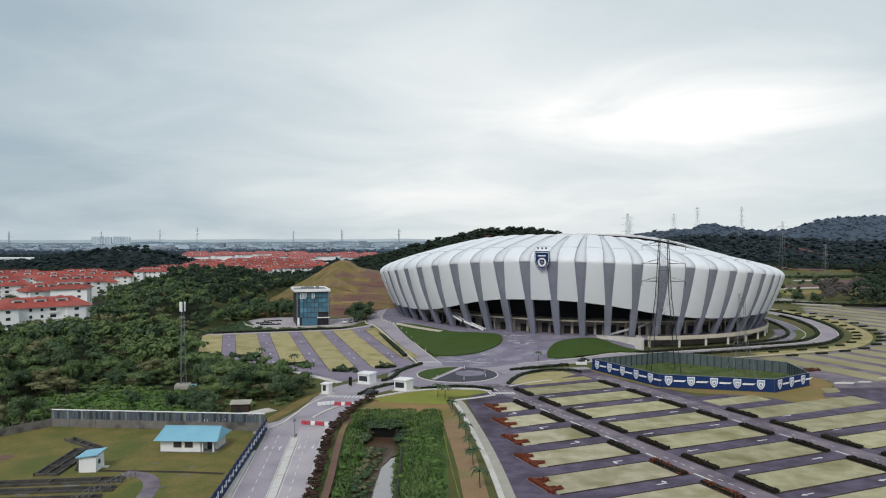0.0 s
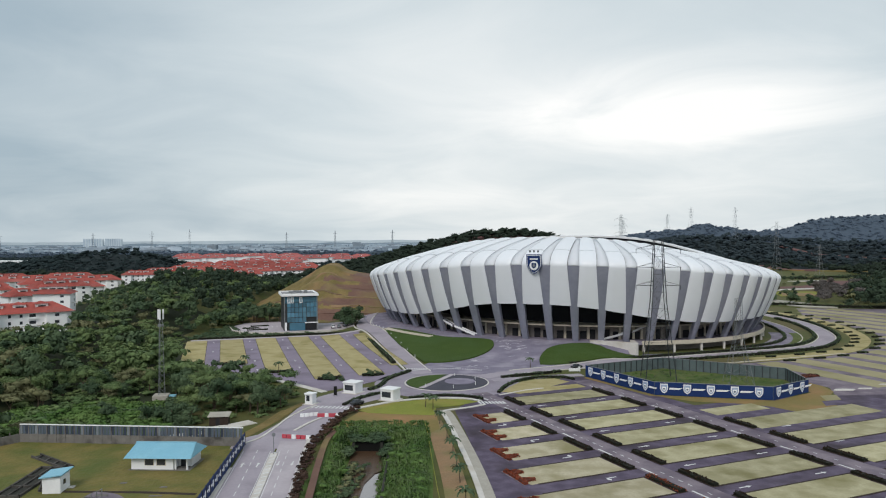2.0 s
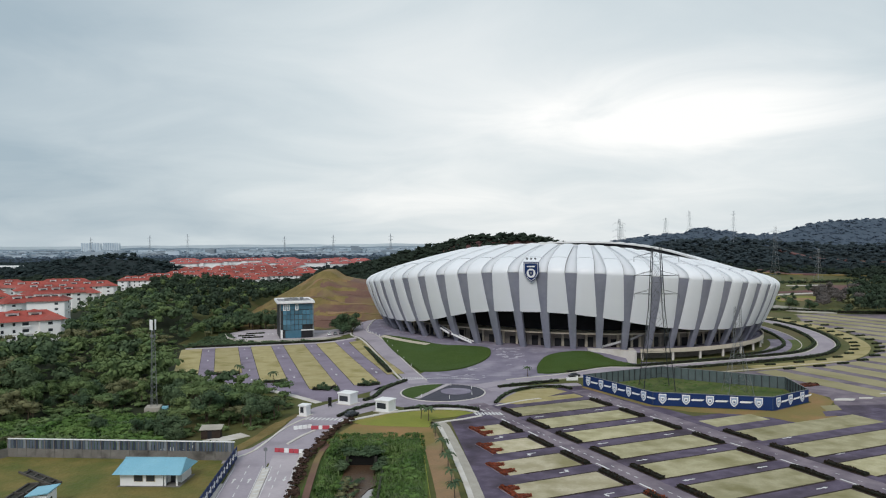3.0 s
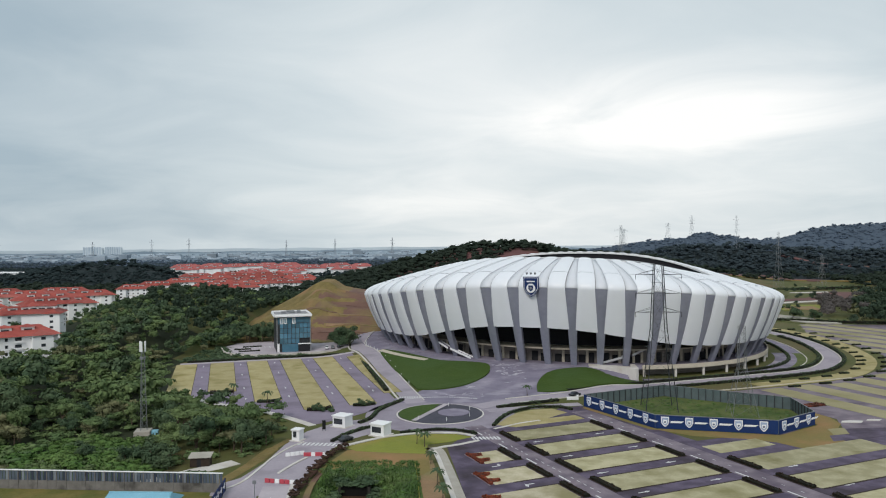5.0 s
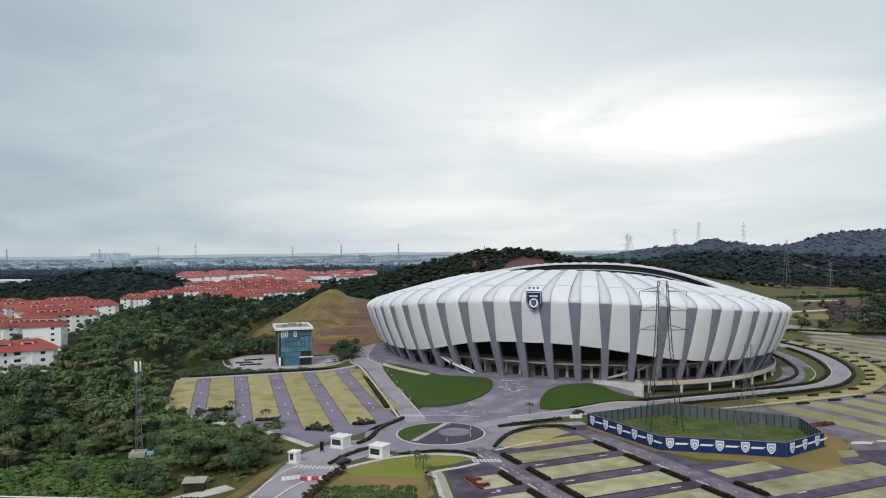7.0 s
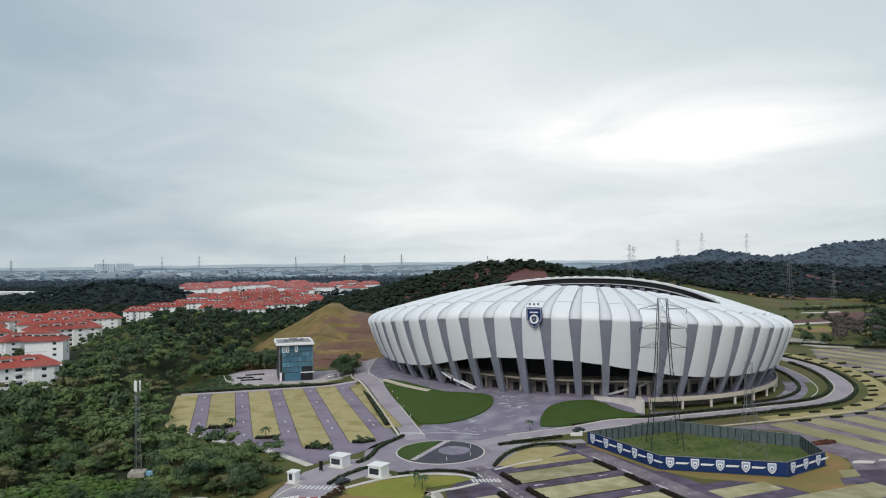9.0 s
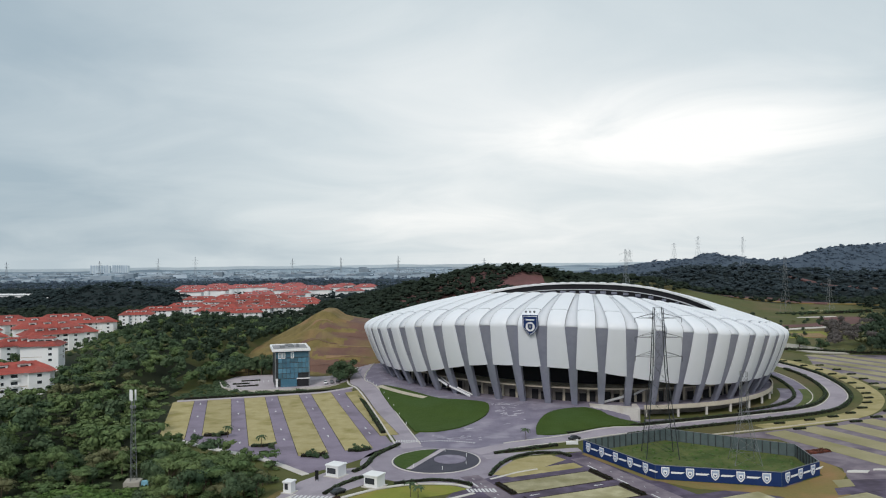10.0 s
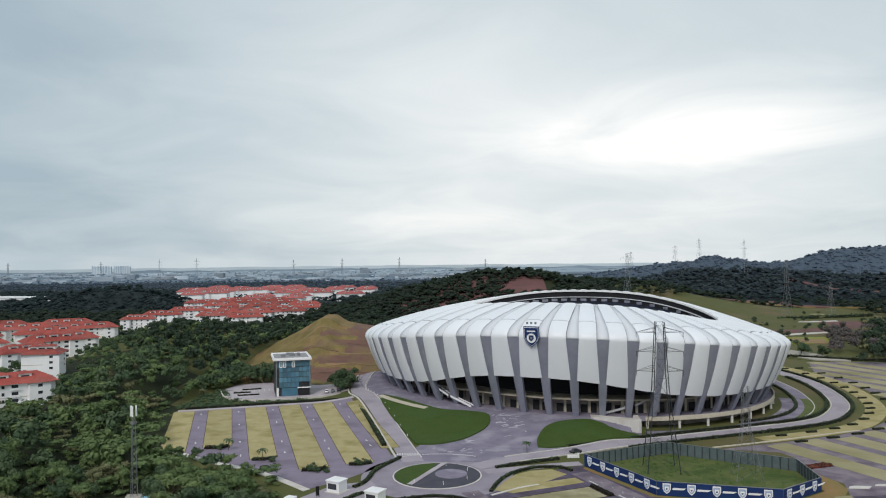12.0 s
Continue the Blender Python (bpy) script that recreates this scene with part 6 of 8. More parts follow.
def flats(x, y, ang, L, W, st=3, z=3.0, windows=True, dormers=2):
    HOUSES.append((x, y, L, W))
    h = st * 3.1
    root = thing("apartment_house", "white %s-storey apartment house with red hipped tile roof" % ({2: "two", 3: "three", 4: "four"}[st]), "house", "red-roofed houses", at=pose(x, y, z, 0, 0, ang))
    part("wall", boxbm(-L / 2, -W / 2, -9, L / 2, W / 2, h), M["plaster"], root)
    bm = bmesh.new()
    e, rh = 1.4, W * 0.27
    vs = [bm.verts.new(v) for v in ((-L / 2 - e, -W / 2 - e, h - 0.2), (L / 2 + e, -W / 2 - e, h - 0.2), (L / 2 + e, W / 2 + e, h - 0.2), (-L / 2 - e, W / 2 + e, h - 0.2), (-L / 2 + W * 0.42, 0, h + rh), (L / 2 - W * 0.42, 0, h + rh))]
    for f in ((0, 1, 5, 4), (2, 3, 4, 5), (1, 2, 5), (3, 0, 4), (3, 2, 1, 0)):
        bm.faces.new([vs[i] for i in f])
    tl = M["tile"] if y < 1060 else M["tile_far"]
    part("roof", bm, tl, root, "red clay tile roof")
    for k in range(dormers):
        dx = (k + 0.5) * (L * 0.66) / dormers - L * 0.33
        dw, y0, y1, zb, zt = 2.6, -W * 0.27, W * 0.06, h + 0.4, h + rh * 0.86
        bm = boxbm(dx - dw, y0, zb, dx + dw, y1, zt)
        dorm = part("dormer", bm, M["plaster"], root, "white roof lantern")
        part("vent", boxbm(dx - 1.6, y0 - 0.05, zb + (zt - zb) * 0.45, dx + 1.6, y0 + 0.1, zb + (zt - zb) * 0.75), M["window"], dorm)
        bm = bmesh.new()
        q = [bm.verts.new(v) for v in ((dx - dw - 0.6, y0 - 0.6, zt), (dx + dw + 0.6, y0 - 0.6, zt), (dx + dw + 0.6, y1 + 0.6, zt), (dx - dw - 0.6, y1 + 0.6, zt), (dx, (y0 + y1) / 2, zt + 1.2))]
        for f in ((0, 1, 4), (1, 2, 4), (2, 3, 4), (3, 0, 4), (3, 2, 1, 0)):
            bm.faces.new([q[i] for i in f])
        part("dormer_roof", bm, tl, dorm, "small red tile roof")
    for sgn in ((-1, 1) if L > 28 else (1,)):
        wx, ww, wd = sgn * L * 0.34, 4.2, 3.2
        part("wing", boxbm(wx - ww, -W / 2 - wd, -9, wx + ww, -W / 2 + 0.2, h), M["plaster"], root, "white projecting wing")
        bm = bmesh.new()
        yr = -W / 2 - wd - 0.9
        q = [bm.verts.new(v) for v in ((wx - ww - 0.9, yr, h - 0.1), (wx + ww + 0.9, yr, h - 0.1), (wx + ww + 0.9, -W * 0.2, h - 0.1), (wx - ww - 0.9, -W * 0.2, h - 0.1), (wx, yr + 3.2, h + 1.9), (wx, -W * 0.18, h + 1.9))]
        for f in ((0, 1, 4), (1, 2, 5, 4), (3, 0, 4, 5), (2, 3, 5), (3, 2, 1, 0)):
            bm.faces.new([q[i] for i in f])
        part("wing_roof", bm, tl, root, "red clay tile roof")
        if windows:
            for s in range(st):
                part("window", boxbm(wx - 0.9, -W / 2 - wd - 0.05, s * 3.1 + 1.0, wx + 0.9, -W / 2 - wd + 0.1, s * 3.1 + 2.3), M["window"], root)
    if windows:
        n = int(L / 4.2)
        for s in range(st):
            for k in range(n):
                xx = -L / 2 + (k + 0.5) * L / n
                big = (k % 4 == 1)
                if abs(abs(xx) - L * 0.34) < 5.2:
                    continue
                part("window", boxbm(xx - (1.3 if big else 0.55), -W / 2 - 0.05, s * 3.1 + 1.0, xx + (1.3 if big else 0.55), -W / 2 + 0.1, s * 3.1 + 2.4), M["window"], root)
                if big:
                    part("balcony", boxbm(xx - 1.7, -W / 2 - 0.9, s * 3.1 + 0.1, xx + 1.7, -W / 2 - 0.02, s * 3.1 + 1.0), M["plaster"], root)
            for k in range(2):
                yy = -W / 4 + k * W / 2
                part("window", boxbm(L / 2 - 0.1, yy - 0.7, s * 3.1 + 0.9, L / 2 + 0.05, yy + 0.7, s * 3.1 + 2.3), M["window"], root)
        part("band", boxbm(-L / 2 - 0.06, -W / 2 - 0.06, 3.0, L / 2 + 0.06, W / 2 + 0.06, 3.25), M["cream"], root)
    return root


rnd = random.Random(5)
for x, y, a, L, W, st, z in ((-194, 331, 38, 41, 15, 3, 5.2), (-225, 423, 14, 19, 16, 3, 7.2), (-294, 716, 14, 30, 15, 3, 3.2), (-290, 766, 12, 38, 15, 3, 3.6), (-282, 820, 10, 40, 15, 3, 4.0), (-261, 467, 46, 34, 16, 3, 3.0), (-262, 501, 42, 36, 16, 4, 3.0), (-275, 541, 36, 44, 17, 3, 3.0), (-300, 628, 30, 46, 16, 3, 3.0), (-320, 508, 38, 40, 16, 3, 3.0), (-322, 472, 40, 30, 15, 3, 3.0), (-318, 440, 40, 30, 14, 3, 3.0),
                          (-312, 588, 34, 46, 17, 3, 3.0), (-352, 622, 30, 46, 17, 3, 3.0), (-356, 556, 36, 46, 17, 3, 3.0), (-400, 600, 30, 46, 16, 3, 3.0), (-392, 652, 26, 50, 17, 3, 3.0), (-338, 668, 24, 44, 17, 3, 3.0), (-440, 648, 22, 46, 16, 3, 3.0)):
    flats(x, y, a, L, W, st, z, dormers=3)
for x, y, a, L, W in ((-172, 830, 12, 36, 15), (-165, 890, 10, 36, 15), (-285, 948, 8, 42, 16), (-228, 936, 12, 42, 16), (-178, 950, 10, 40, 16), (-330, 1010, 12, 44, 16), (-270, 1004, 10, 44, 16), (-212, 996, 6, 42, 16), (-240, 1046, 10, 44, 16), (-300, 1056, 8, 44, 16), (-238, 776, 10, 38, 15), (-200, 752, 16, 34, 15), (-246, 822, 10, 42, 15), (-205, 812, 12, 36, 15), (-244, 872, 10, 42, 15), (-198, 868, 10, 38, 15)):
    flats(x, y, a, L, W, 3, 1.6)
TOWN = [(-385, 1130), (-350, 1075), (-195, 1060), (-140, 1240), (-115, 1500), (-95, 1660), (-540, 1640), (-485, 1390)]
for gyk in np.arange(1090, 1660, 60):
    for gxk in np.arange(-560, -60, 56):
        x, y = gxk + rnd.uniform(-8, 8) + (gyk % 88) * 0.3, gyk + rnd.uniform(-8, 8)
        if inside(TOWN, x, y) and rnd.random() < (0.66 if y < 1300 else 0.55):
            flats(x, y, rnd.choice((8, 12, 20, -6)), rnd.uniform(34, 46), 17, 4 if y < 1350 and x < -330 else 3 if y < 1400 else 2, 3.0, windows=False, dormers=2 if y < 1400 else 1)
for k in range(6):
    wh = thing("warehouse", "long white shed roof far off among trees", "building", "white sheds", at=pose(-660 - k * 26, 1225 + k * 6, 0, 0, 0, 12))
    part("wall", boxbm(-10, -12, 0, 10, 12, 9), M["white"], wh)
    part("roof", bevbox(-11, -13, 9, 11, 13, 11.5, 1.6), M["white"], wh)

# ---- trees ----


def lobe_tree(seed, n_leaf, leaf, tall=1.0, wide=1.0, lobes=6, core=True, umbrella=False, rows=4, cols=6):
    """Leaf quads and a dark inner body for one crown, height about 8 m times tall; returns vertices, faces."""
    r = random.Random(seed)
    V, F = [], []
    ls = []
    for k in range(lobes):
        a = r.uniform(0, 6.28)
        d = r.uniform(0.35, 1.0) * 2.3 * wide if k else 0
        zc = (r.uniform(3.4, 6.4) if not umbrella else r.uniform(5.4, 6.6)) * tall if k else 5.4 * tall
        rad = r.uniform(1.0, 1.8) * (1.3 if k == 0 else 1.0) * (7 / max(lobes, 4)) ** 0.3
        ls.append((Vector((math.cos(a) * d, math.sin(a) * d, zc)), rad * wide, rad * (0.68 if not umbrella else 0.38) * tall))
    if core:
        for c, rx, rzz in ls:
            base = len(V)
            for i in range(rows + 1):
                th = math.pi * i / rows
                for j in range(cols):
                    ph = 2 * math.pi * (j + 0.5 * (i % 2)) / cols
                    f = 0.72 * r.uniform(0.85, 1.1)
                    V.append((c.x + rx * f * math.sin(th) * math.cos(ph), c.y + rx * f * math.sin(th) * math.sin(ph), c.z + rzz * f * math.cos(th)))
            for i in range(rows):
                for j in range(cols):
                    F.append((base + i * cols + j, base + (i + 1) * cols + j, base + (i + 1) * cols + (j + 1) % cols, base + i * cols + (j + 1) % cols))
    for _ in range(n_leaf):
        c, rx, rzz = r.choice(ls)
        th, ph = math.acos(r.uniform(-0.55, 1)), r.uniform(0, 6.28)
        nrm = Vector((math.sin(th) * math.cos(ph), math.sin(th) * math.sin(ph), math.cos(th)))
        k = r.uniform(0.78, 1.16)
        p = c + Vector((nrm.x * rx * k, nrm.y * rx * k, nrm.z * rzz * k))
        n = (nrm + Vector((r.gauss(0, 0.34), r.gauss(0, 0.34), r.gauss(0.25, 0.34)))).normalized()
        u = Matrix.Rotation(r.uniform(0, 6.28), 3, n) @ n.orthogonal().normalized()
        v = n.cross(u)
        s = leaf * r.uniform(0.6, 1.35) * 0.5
        b = len(V)
        for sx, sy in ((-1, -0.4), (0.15, -0.9), (1, 0.25), (-0.1, 0.8)):
            V.append(tuple(p + u * s * sx + v * s * sy))
        F.append((b, b + 1, b + 2, b + 3))
    return np.array(V, np.float32), np.array(F, np.int32)


def raw_mesh(name, V, F, mats, idx=None):
    me = bpy.data.meshes.new(name)
    me.vertices.add(len(V))
    me.vertices.foreach_set("co", V.ravel())
    me.loops.add(F.size)
    me.loops.foreach_set("vertex_index", F.ravel())
    me.polygons.add(len(F))
    me.polygons.foreach_set("loop_start", np.arange(0, F.size, 4, dtype=np.int32))
    for m in mats:
        me.materials.append(m)
    if idx is not None:
        me.polygons.foreach_set("material_index", idx.astype(np.int32))
    me.update(calc_edges=True)
    return me


def trunk_bm(seed, tall):
    r = random.Random(seed)
    bm = bmesh.new()
    top = Vector((r.uniform(-0.3, 0.3), r.uniform(-0.3, 0.3), 3.6 * tall))
    beam(bm, (0, 0, -0.4), top, 0.24, 0.16, 6)
    for k in range(4):
        a = r.uniform(0, 6.28)
        beam(bm, top - Vector((0, 0, 0.3 + 0.25 * k)), top + Vector((math.cos(a) * 1.3, math.sin(a) * 1.3, r.uniform(1.2, 2.2) * tall)), 0.11, 0.04, 5)
    return bm


WOOD_NEAR = [(-101, 170.5), (-49.5, 166.5), (-52, 176), (-47, 196), (-43.5, 212), (-46, 226), (-58, 240), (-72, 248), (-92, 262), (-101, 270), (-122, 338), (-119, 352), (-114, 362), (-117, 392), (-150, 410), (-175, 470), (-190, 450), (-184, 390), (-168, 345), (-200, 335), (-260, 340), (-300, 300), (-240, 200), (-150, 140), (-134, 130)]
WOOD_MID = [(-116, 388), (-112, 420), (-122, 450), (-124, 490), (-112, 525), (-90, 560), (-30, 590), (20, 620), (40, 700), (-40, 730), (-100, 740), (-190, 690), (-222, 640), (-215, 560), (-190, 470), (-160, 420)]
SCRUB = [(-112, 172), (-68, 169.5), (-71, 184), (-82, 200), (-98, 210), (-118, 196), (-136, 178), (-130, 160)]
SPECIES = []
TYPES = [("tree", 0, 1.0, 1.0, False, "broad green tree with rounded crown"), ("tree", 1, 1.1, 1.0, False, "dark green tree with dense crown"), ("tree", 2, 0.95, 1.1, False, "olive-brown tree with thin crown"),
         ("tree", 0, 0.85, 1.25, True, "green spreading tree with layered crown"), ("tree", 1, 1.25, 0.9, False, "tall dark green tree with narrow crown"), ("tree", 3, 0.75, 1.0, False, "light green young tree"),
         ("tree", 2, 0.8, 1.3, True, "olive spreading tree with layered crown"), ("tree", 0, 1.2, 0.85, False, "slim green tree with sparse crown")]
for k, (nm, mi, tall, wide, umb, lab) in enumerate(TYPES):
    V, F = lobe_tree(100 + k, 1250 if mi != 2 else 850, 0.37, tall, wide, 9, True, umb, 3, 5)
    crown = raw_mesh("crown", V, F, [LEAF[mi]])
    tr = put("trunk", trunk_bm(200 + k, tall), M["trunk"])
    SPECIES.append((crown, tr, lab))


def plant_tree(k, x, y, z, s, ang, group="trees of the near wood"):
    crown, tr, lab = SPECIES[k]
    root = thing("tree", lab, "tree", group, at=pose(x, y, z, 0, 0, ang) @ Matrix.Scale(s, 4))
    for nm, me in (("crown", crown), ("trunk", tr)):
        ob = new(nm, me)
        ob.parent = root
    return root


def house_front(x, y, d=7):
    """Whether a place lies on a house or on the open ground before it."""
    return any(abs(x - hx) < L / 2 + 8 and -W / 2 - d < y - hy < W / 2 + 14 for hx, hy, L, W in HOUSES)


rnd = random.Random(11)
cands = []
for gxk in np.arange(-300, -40, 6.2):
    for gyk in np.arange(128, 475, 6.2):
        x, y = gxk + rnd.uniform(-3.0, 3.0), gyk + rnd.uniform(-3.0, 3.0)
        if inside(WOOD_NEAR, x, y) and not inside(SCRUB, x, y) and math.hypot(x + 85, y - 211) > 7 and math.hypot(x + 60, y - 187) > 5 and not (-92 < x < -79 and 192 < y < 216) and not (-68 < x < -49 and 166 < y < 190) and not (x < -165 and y > 318 and house_front(x, y, 3 if y < 350 else 7)):
            cands.append((x, y))
cands.sort(key=lambda p: p[1] - 0.15 * abs(p[0] + 80))


def tree_size(x, y):
    g = 0.95 + 0.5 * noise.noise(Vector((x * 0.025, y * 0.025, 7)))
    edge = min(1.0, max(0.45, (lot_gap(x, y)) / 14))
    return g * edge * (0.6 + 0.7 * rnd.random() + 0.5 * rnd.random() ** 4) * (1.0 if x > -160 else 0.8)


lot_line = np.array([(-46, 219), (-58, 236), (-74, 246), (-95, 262), (-104, 290), (-118, 337), (-116, 352)], float)


def lot_gap(x, y):
    return float(np.min(np.hypot(lot_line[:, 0] - x, lot_line[:, 1] - y)))


near_cut = 300
mid_t = [lobe_tree(450 + k, 120, 1.0, t[2], t[3], 5, True, t[4], 3, 5) for k, t in enumerate(TYPES)]
low = [lobe_tree(400 + k, 200, 0.8, t[2], t[3], 6, True, t[4], 3, 5) for k, t in enumerate(TYPES)]
tiny = [lobe_tree(500 + k, 26, 0.75, t[2], t[3] * 1.25, 5, True, t[4], 3, 6) for k, t in enumerate(TYPES)]
for V, F in tiny:
    V[:, 2] = 4.0 + (V[:, 2] - 4.0) * 0.8


def scatter(name, places, protos, label, cat, mats=LEAF[:4], pick=None):
    """Joins many small crowns into one object; places: x, y, z, size, species."""
    Vs, Fs, Is = [], [], []
    base = 0
    for x, y, z, s, k in places:
        V, F = protos[k % len(protos)]
        a = rnd.uniform(0, 6.28)
        c, sn = math.cos(a) * s, math.sin(a) * s
        W = np.empty_like(V)
        W[:, 0] = x + c * V[:, 0] - sn * V[:, 1]
        W[:, 1] = y + sn * V[:, 0] + c * V[:, 1]
        W[:, 2] = z + s * V[:, 2]
        Vs.append(W)
        Fs.append(F + base)
        mi = pick if pick is not None else TYPES[k % len(TYPES)][1]
        Is.append(np.full(len(F), mi))
        base += len(V)
    me = raw_mesh(name, np.concatenate(Vs), np.concatenate(Fs), mats, np.concatenate(Is))
    return tagged(new(name, me), label, cat, kind="stuff")


species_at = lambda x, y: (0, 1, 3, 4, 2, 1, 7, 0, 6, 2)[int(abs(noise.noise(Vector((x * 0.02, y * 0.02, 2))) * 9 + rnd.random() * 5)) % 10]
rest = []
for i, (x, y) in enumerate(cands):
    s = tree_size(x, y)
    k = species_at(x, y)
    if y < 340 and rnd.random() < 0.45:
        k = rnd.choice((2, 6, 3, 0, 3, 1, 0, 7))
    if y > 370 and rnd.random() < 0.5:
        k = rnd.choice((1, 4))
    if i < near_cut:
        plant_tree(k, x, y, wood_rise(x, y) - 0.9 * s, s, rnd.uniform(0, 360))
    else:
        rest.append((x, y, wood_rise(x, y) - 0.4, s * 1.05, k))
scatter("woodland", rest, low, "dense mixed green tropical woodland", "woodland")
mid_p = []
for gxk in np.arange(-230, 60, 7.0):
    for gyk in np.arange(390, 745, 7.0):
        x, y = gxk + rnd.uniform(-3, 3), gyk + rnd.uniform(-3, 3)
        if inside(WOOD_MID, x, y):
            mid_p.append((x, y, max(0, mound_z(x, y) if (-150 < x < 75 and 404 < y < 600) else 0) - 0.5 + wood_rise(x, y), rnd.uniform(0.85, 1.3), rnd.choice((1, 4, 1, 4, 1, 0))))
scatter("woodland", mid_p, mid_t, "dense dark woodland behind the mound", "woodland", mats=[LEAF[0], LEAF[8]])

hs = np.array(HOUSES)
ht = []
for gxk in np.arange(-470, -150, 8.0):
    for gyk in np.arange(330, 760, 8.0):
        x, y = gxk + rnd.uniform(-3, 3), gyk + rnd.uniform(-3, 3)
        if inside(WOOD_NEAR, x, y) or inside(WOOD_MID, x, y):
            continue
        if float(np.min(np.hypot((hs[:, 0] - x) / (hs[:, 2] / 2 + 6), (hs[:, 1] - y) / (hs[:, 3] / 2 + 9)))) < 1:
            continue
        if house_front(x, y, 9) and y < 700:
            continue
        ht.append((x, y, wood_rise(x, y) - 0.5, rnd.uniform(0.65, 1.0), rnd.choice((1, 4, 1, 0, 1))))
scatter("woodland", ht, mid_t, "trees among the red-roofed houses", "woodland")
tw = []
for _ in range(900):
    x, y = rnd.uniform(-540, -70), rnd.uniform(1070, 1670)
    if inside(TOWN, x, y) and float(np.min(np.hypot((hs[:, 0] - x) / (hs[:, 2] / 2 + 3), (hs[:, 1] - y) / (hs[:, 3] / 2 + 5)))) > 1:
        tw.append((x, y, 0, rnd.uniform(0.8, 1.2), 1))
scatter("woodland", tw, tiny, "trees between the far houses", "woodland", mats=LEAF[:5], pick=4)

far_p = []
for gyk in np.arange(640, 1700, 11.5):
    stp = 6.9 + (gyk - 640) * 0.011
    for gxk in np.arange(-950, 1250, stp):
        x, y = gxk + rnd.uniform(-5, 5), gyk + rnd.uniform(-5, 5)
        if abs(x / y) > 0.67 or y > 1560 and x < 0 or y > 1400 and x > 150:
            continue
        hz = hills(x, y)
        red = ((x - 10) / 52) ** 2 + ((y - 712) / 20) ** 2 < 1 + 0.5 * noise.noise(Vector((x * 0.05, y * 0.05, 9))) or ((x - 92) / 28) ** 2 + ((y - 765) / 22) ** 2 < 1 + 0.5 * noise.noise(Vector((x * 0.05, y * 0.05, 3)))
        housing = inside(TOWN, x, y) or (-390 < x < -140 and 690 < y < 1075 and hz < 6 and float(np.min(np.hypot((hs[:, 0] - x) / (hs[:, 2] / 2 + 5), (hs[:, 1] - y) / (hs[:, 3] / 2 + 9)))) < 1) or (-450 < x < -250 and 560 < y < 700 and float(np.min(np.hypot((hs[:, 0] - x) / (hs[:, 2] / 2 + 5), (hs[:, 1] - y) / (hs[:, 3] / 2 + 9)))) < 1)
        field = (190 < x < 480 and 560 < y < 900 and hz < 22) or (300 < x < 480 and abs(y - (1010 - (x - 300) * 0.62)) < 24) or (528 < x < 560 and abs(y - 1134 + (x - 532) * 2.5) < 34) or (556 < x < 780 and abs(y - 1068 + min(x - 556, 69) * 0.435) < 17)
        sheds = -830 < x < -620 and 1150 < y < 1275
        if red or housing or field or sheds or (y < 690 and x > -190):
            continue
        far_p.append((x, y, ground_z(x, y) - (3.6 if y < 900 else 4.6), rnd.uniform(1.3, 1.85) * (1.0 if y < 1000 else 1.25) * (0.72 if -520 < x < -120 and (950 < y < 1120 or 640 < y < 760) else 1.0), rnd.choice((1, 1, 4, 0, 1, 2))))
for _ in range(1500):
    x, y = rnd.uniform(-200, 190), rnd.uniform(690, 900)
    red = ((x - 10) / 44) ** 2 + ((y - 712) / 17) ** 2 < 1 or ((x - 92) / 26) ** 2 + ((y - 765) / 20) ** 2 < 1
    if not red and hills(x, y) > 5 and not (x < -140 and float(np.min(np.hypot((hs[:, 0] - x) / (hs[:, 2] / 2 + 5), (hs[:, 1] - y) / (hs[:, 3] / 2 + 9)))) < 1):
        far_p.append((x, y, ground_z(x, y) - 3.4, rnd.uniform(1.0, 1.6), rnd.choice((1, 4, 0))))
# Trees from here on get the leaf colour with haze mixed in.
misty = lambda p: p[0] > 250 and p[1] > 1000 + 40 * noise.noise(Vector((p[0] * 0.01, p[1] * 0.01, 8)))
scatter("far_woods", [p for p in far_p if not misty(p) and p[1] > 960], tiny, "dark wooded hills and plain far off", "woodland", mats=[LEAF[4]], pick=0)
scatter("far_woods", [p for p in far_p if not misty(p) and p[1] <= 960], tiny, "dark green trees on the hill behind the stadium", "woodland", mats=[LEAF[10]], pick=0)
scatter("far_woods", [p for p in far_p if misty(p)], tiny, "wooded slope below the ridge, tinted blue-grey with haze", "woodland", mats=[LEAF[9]], pick=0)
soil_p = bmesh.new()
sx_, sy_ = np.arange(-46, 107, 8.0), np.arange(676, 821, 8.0)
gr = [[soil_p.verts.new((x, y, ground_z(x, y) + 0.5)) for x in sx_] for y in sy_]
for j in range(len(sy_) - 1):
    for i in range(len(sx_) - 1):
        soil_p.faces.new((gr[j][i], gr[j][i + 1], gr[j + 1][i + 1], gr[j + 1][i]))
single("hillside_soil", soil_p, M["hillsoil"], "bare red earth on the hill behind the stadium", "soil", kind="structure")

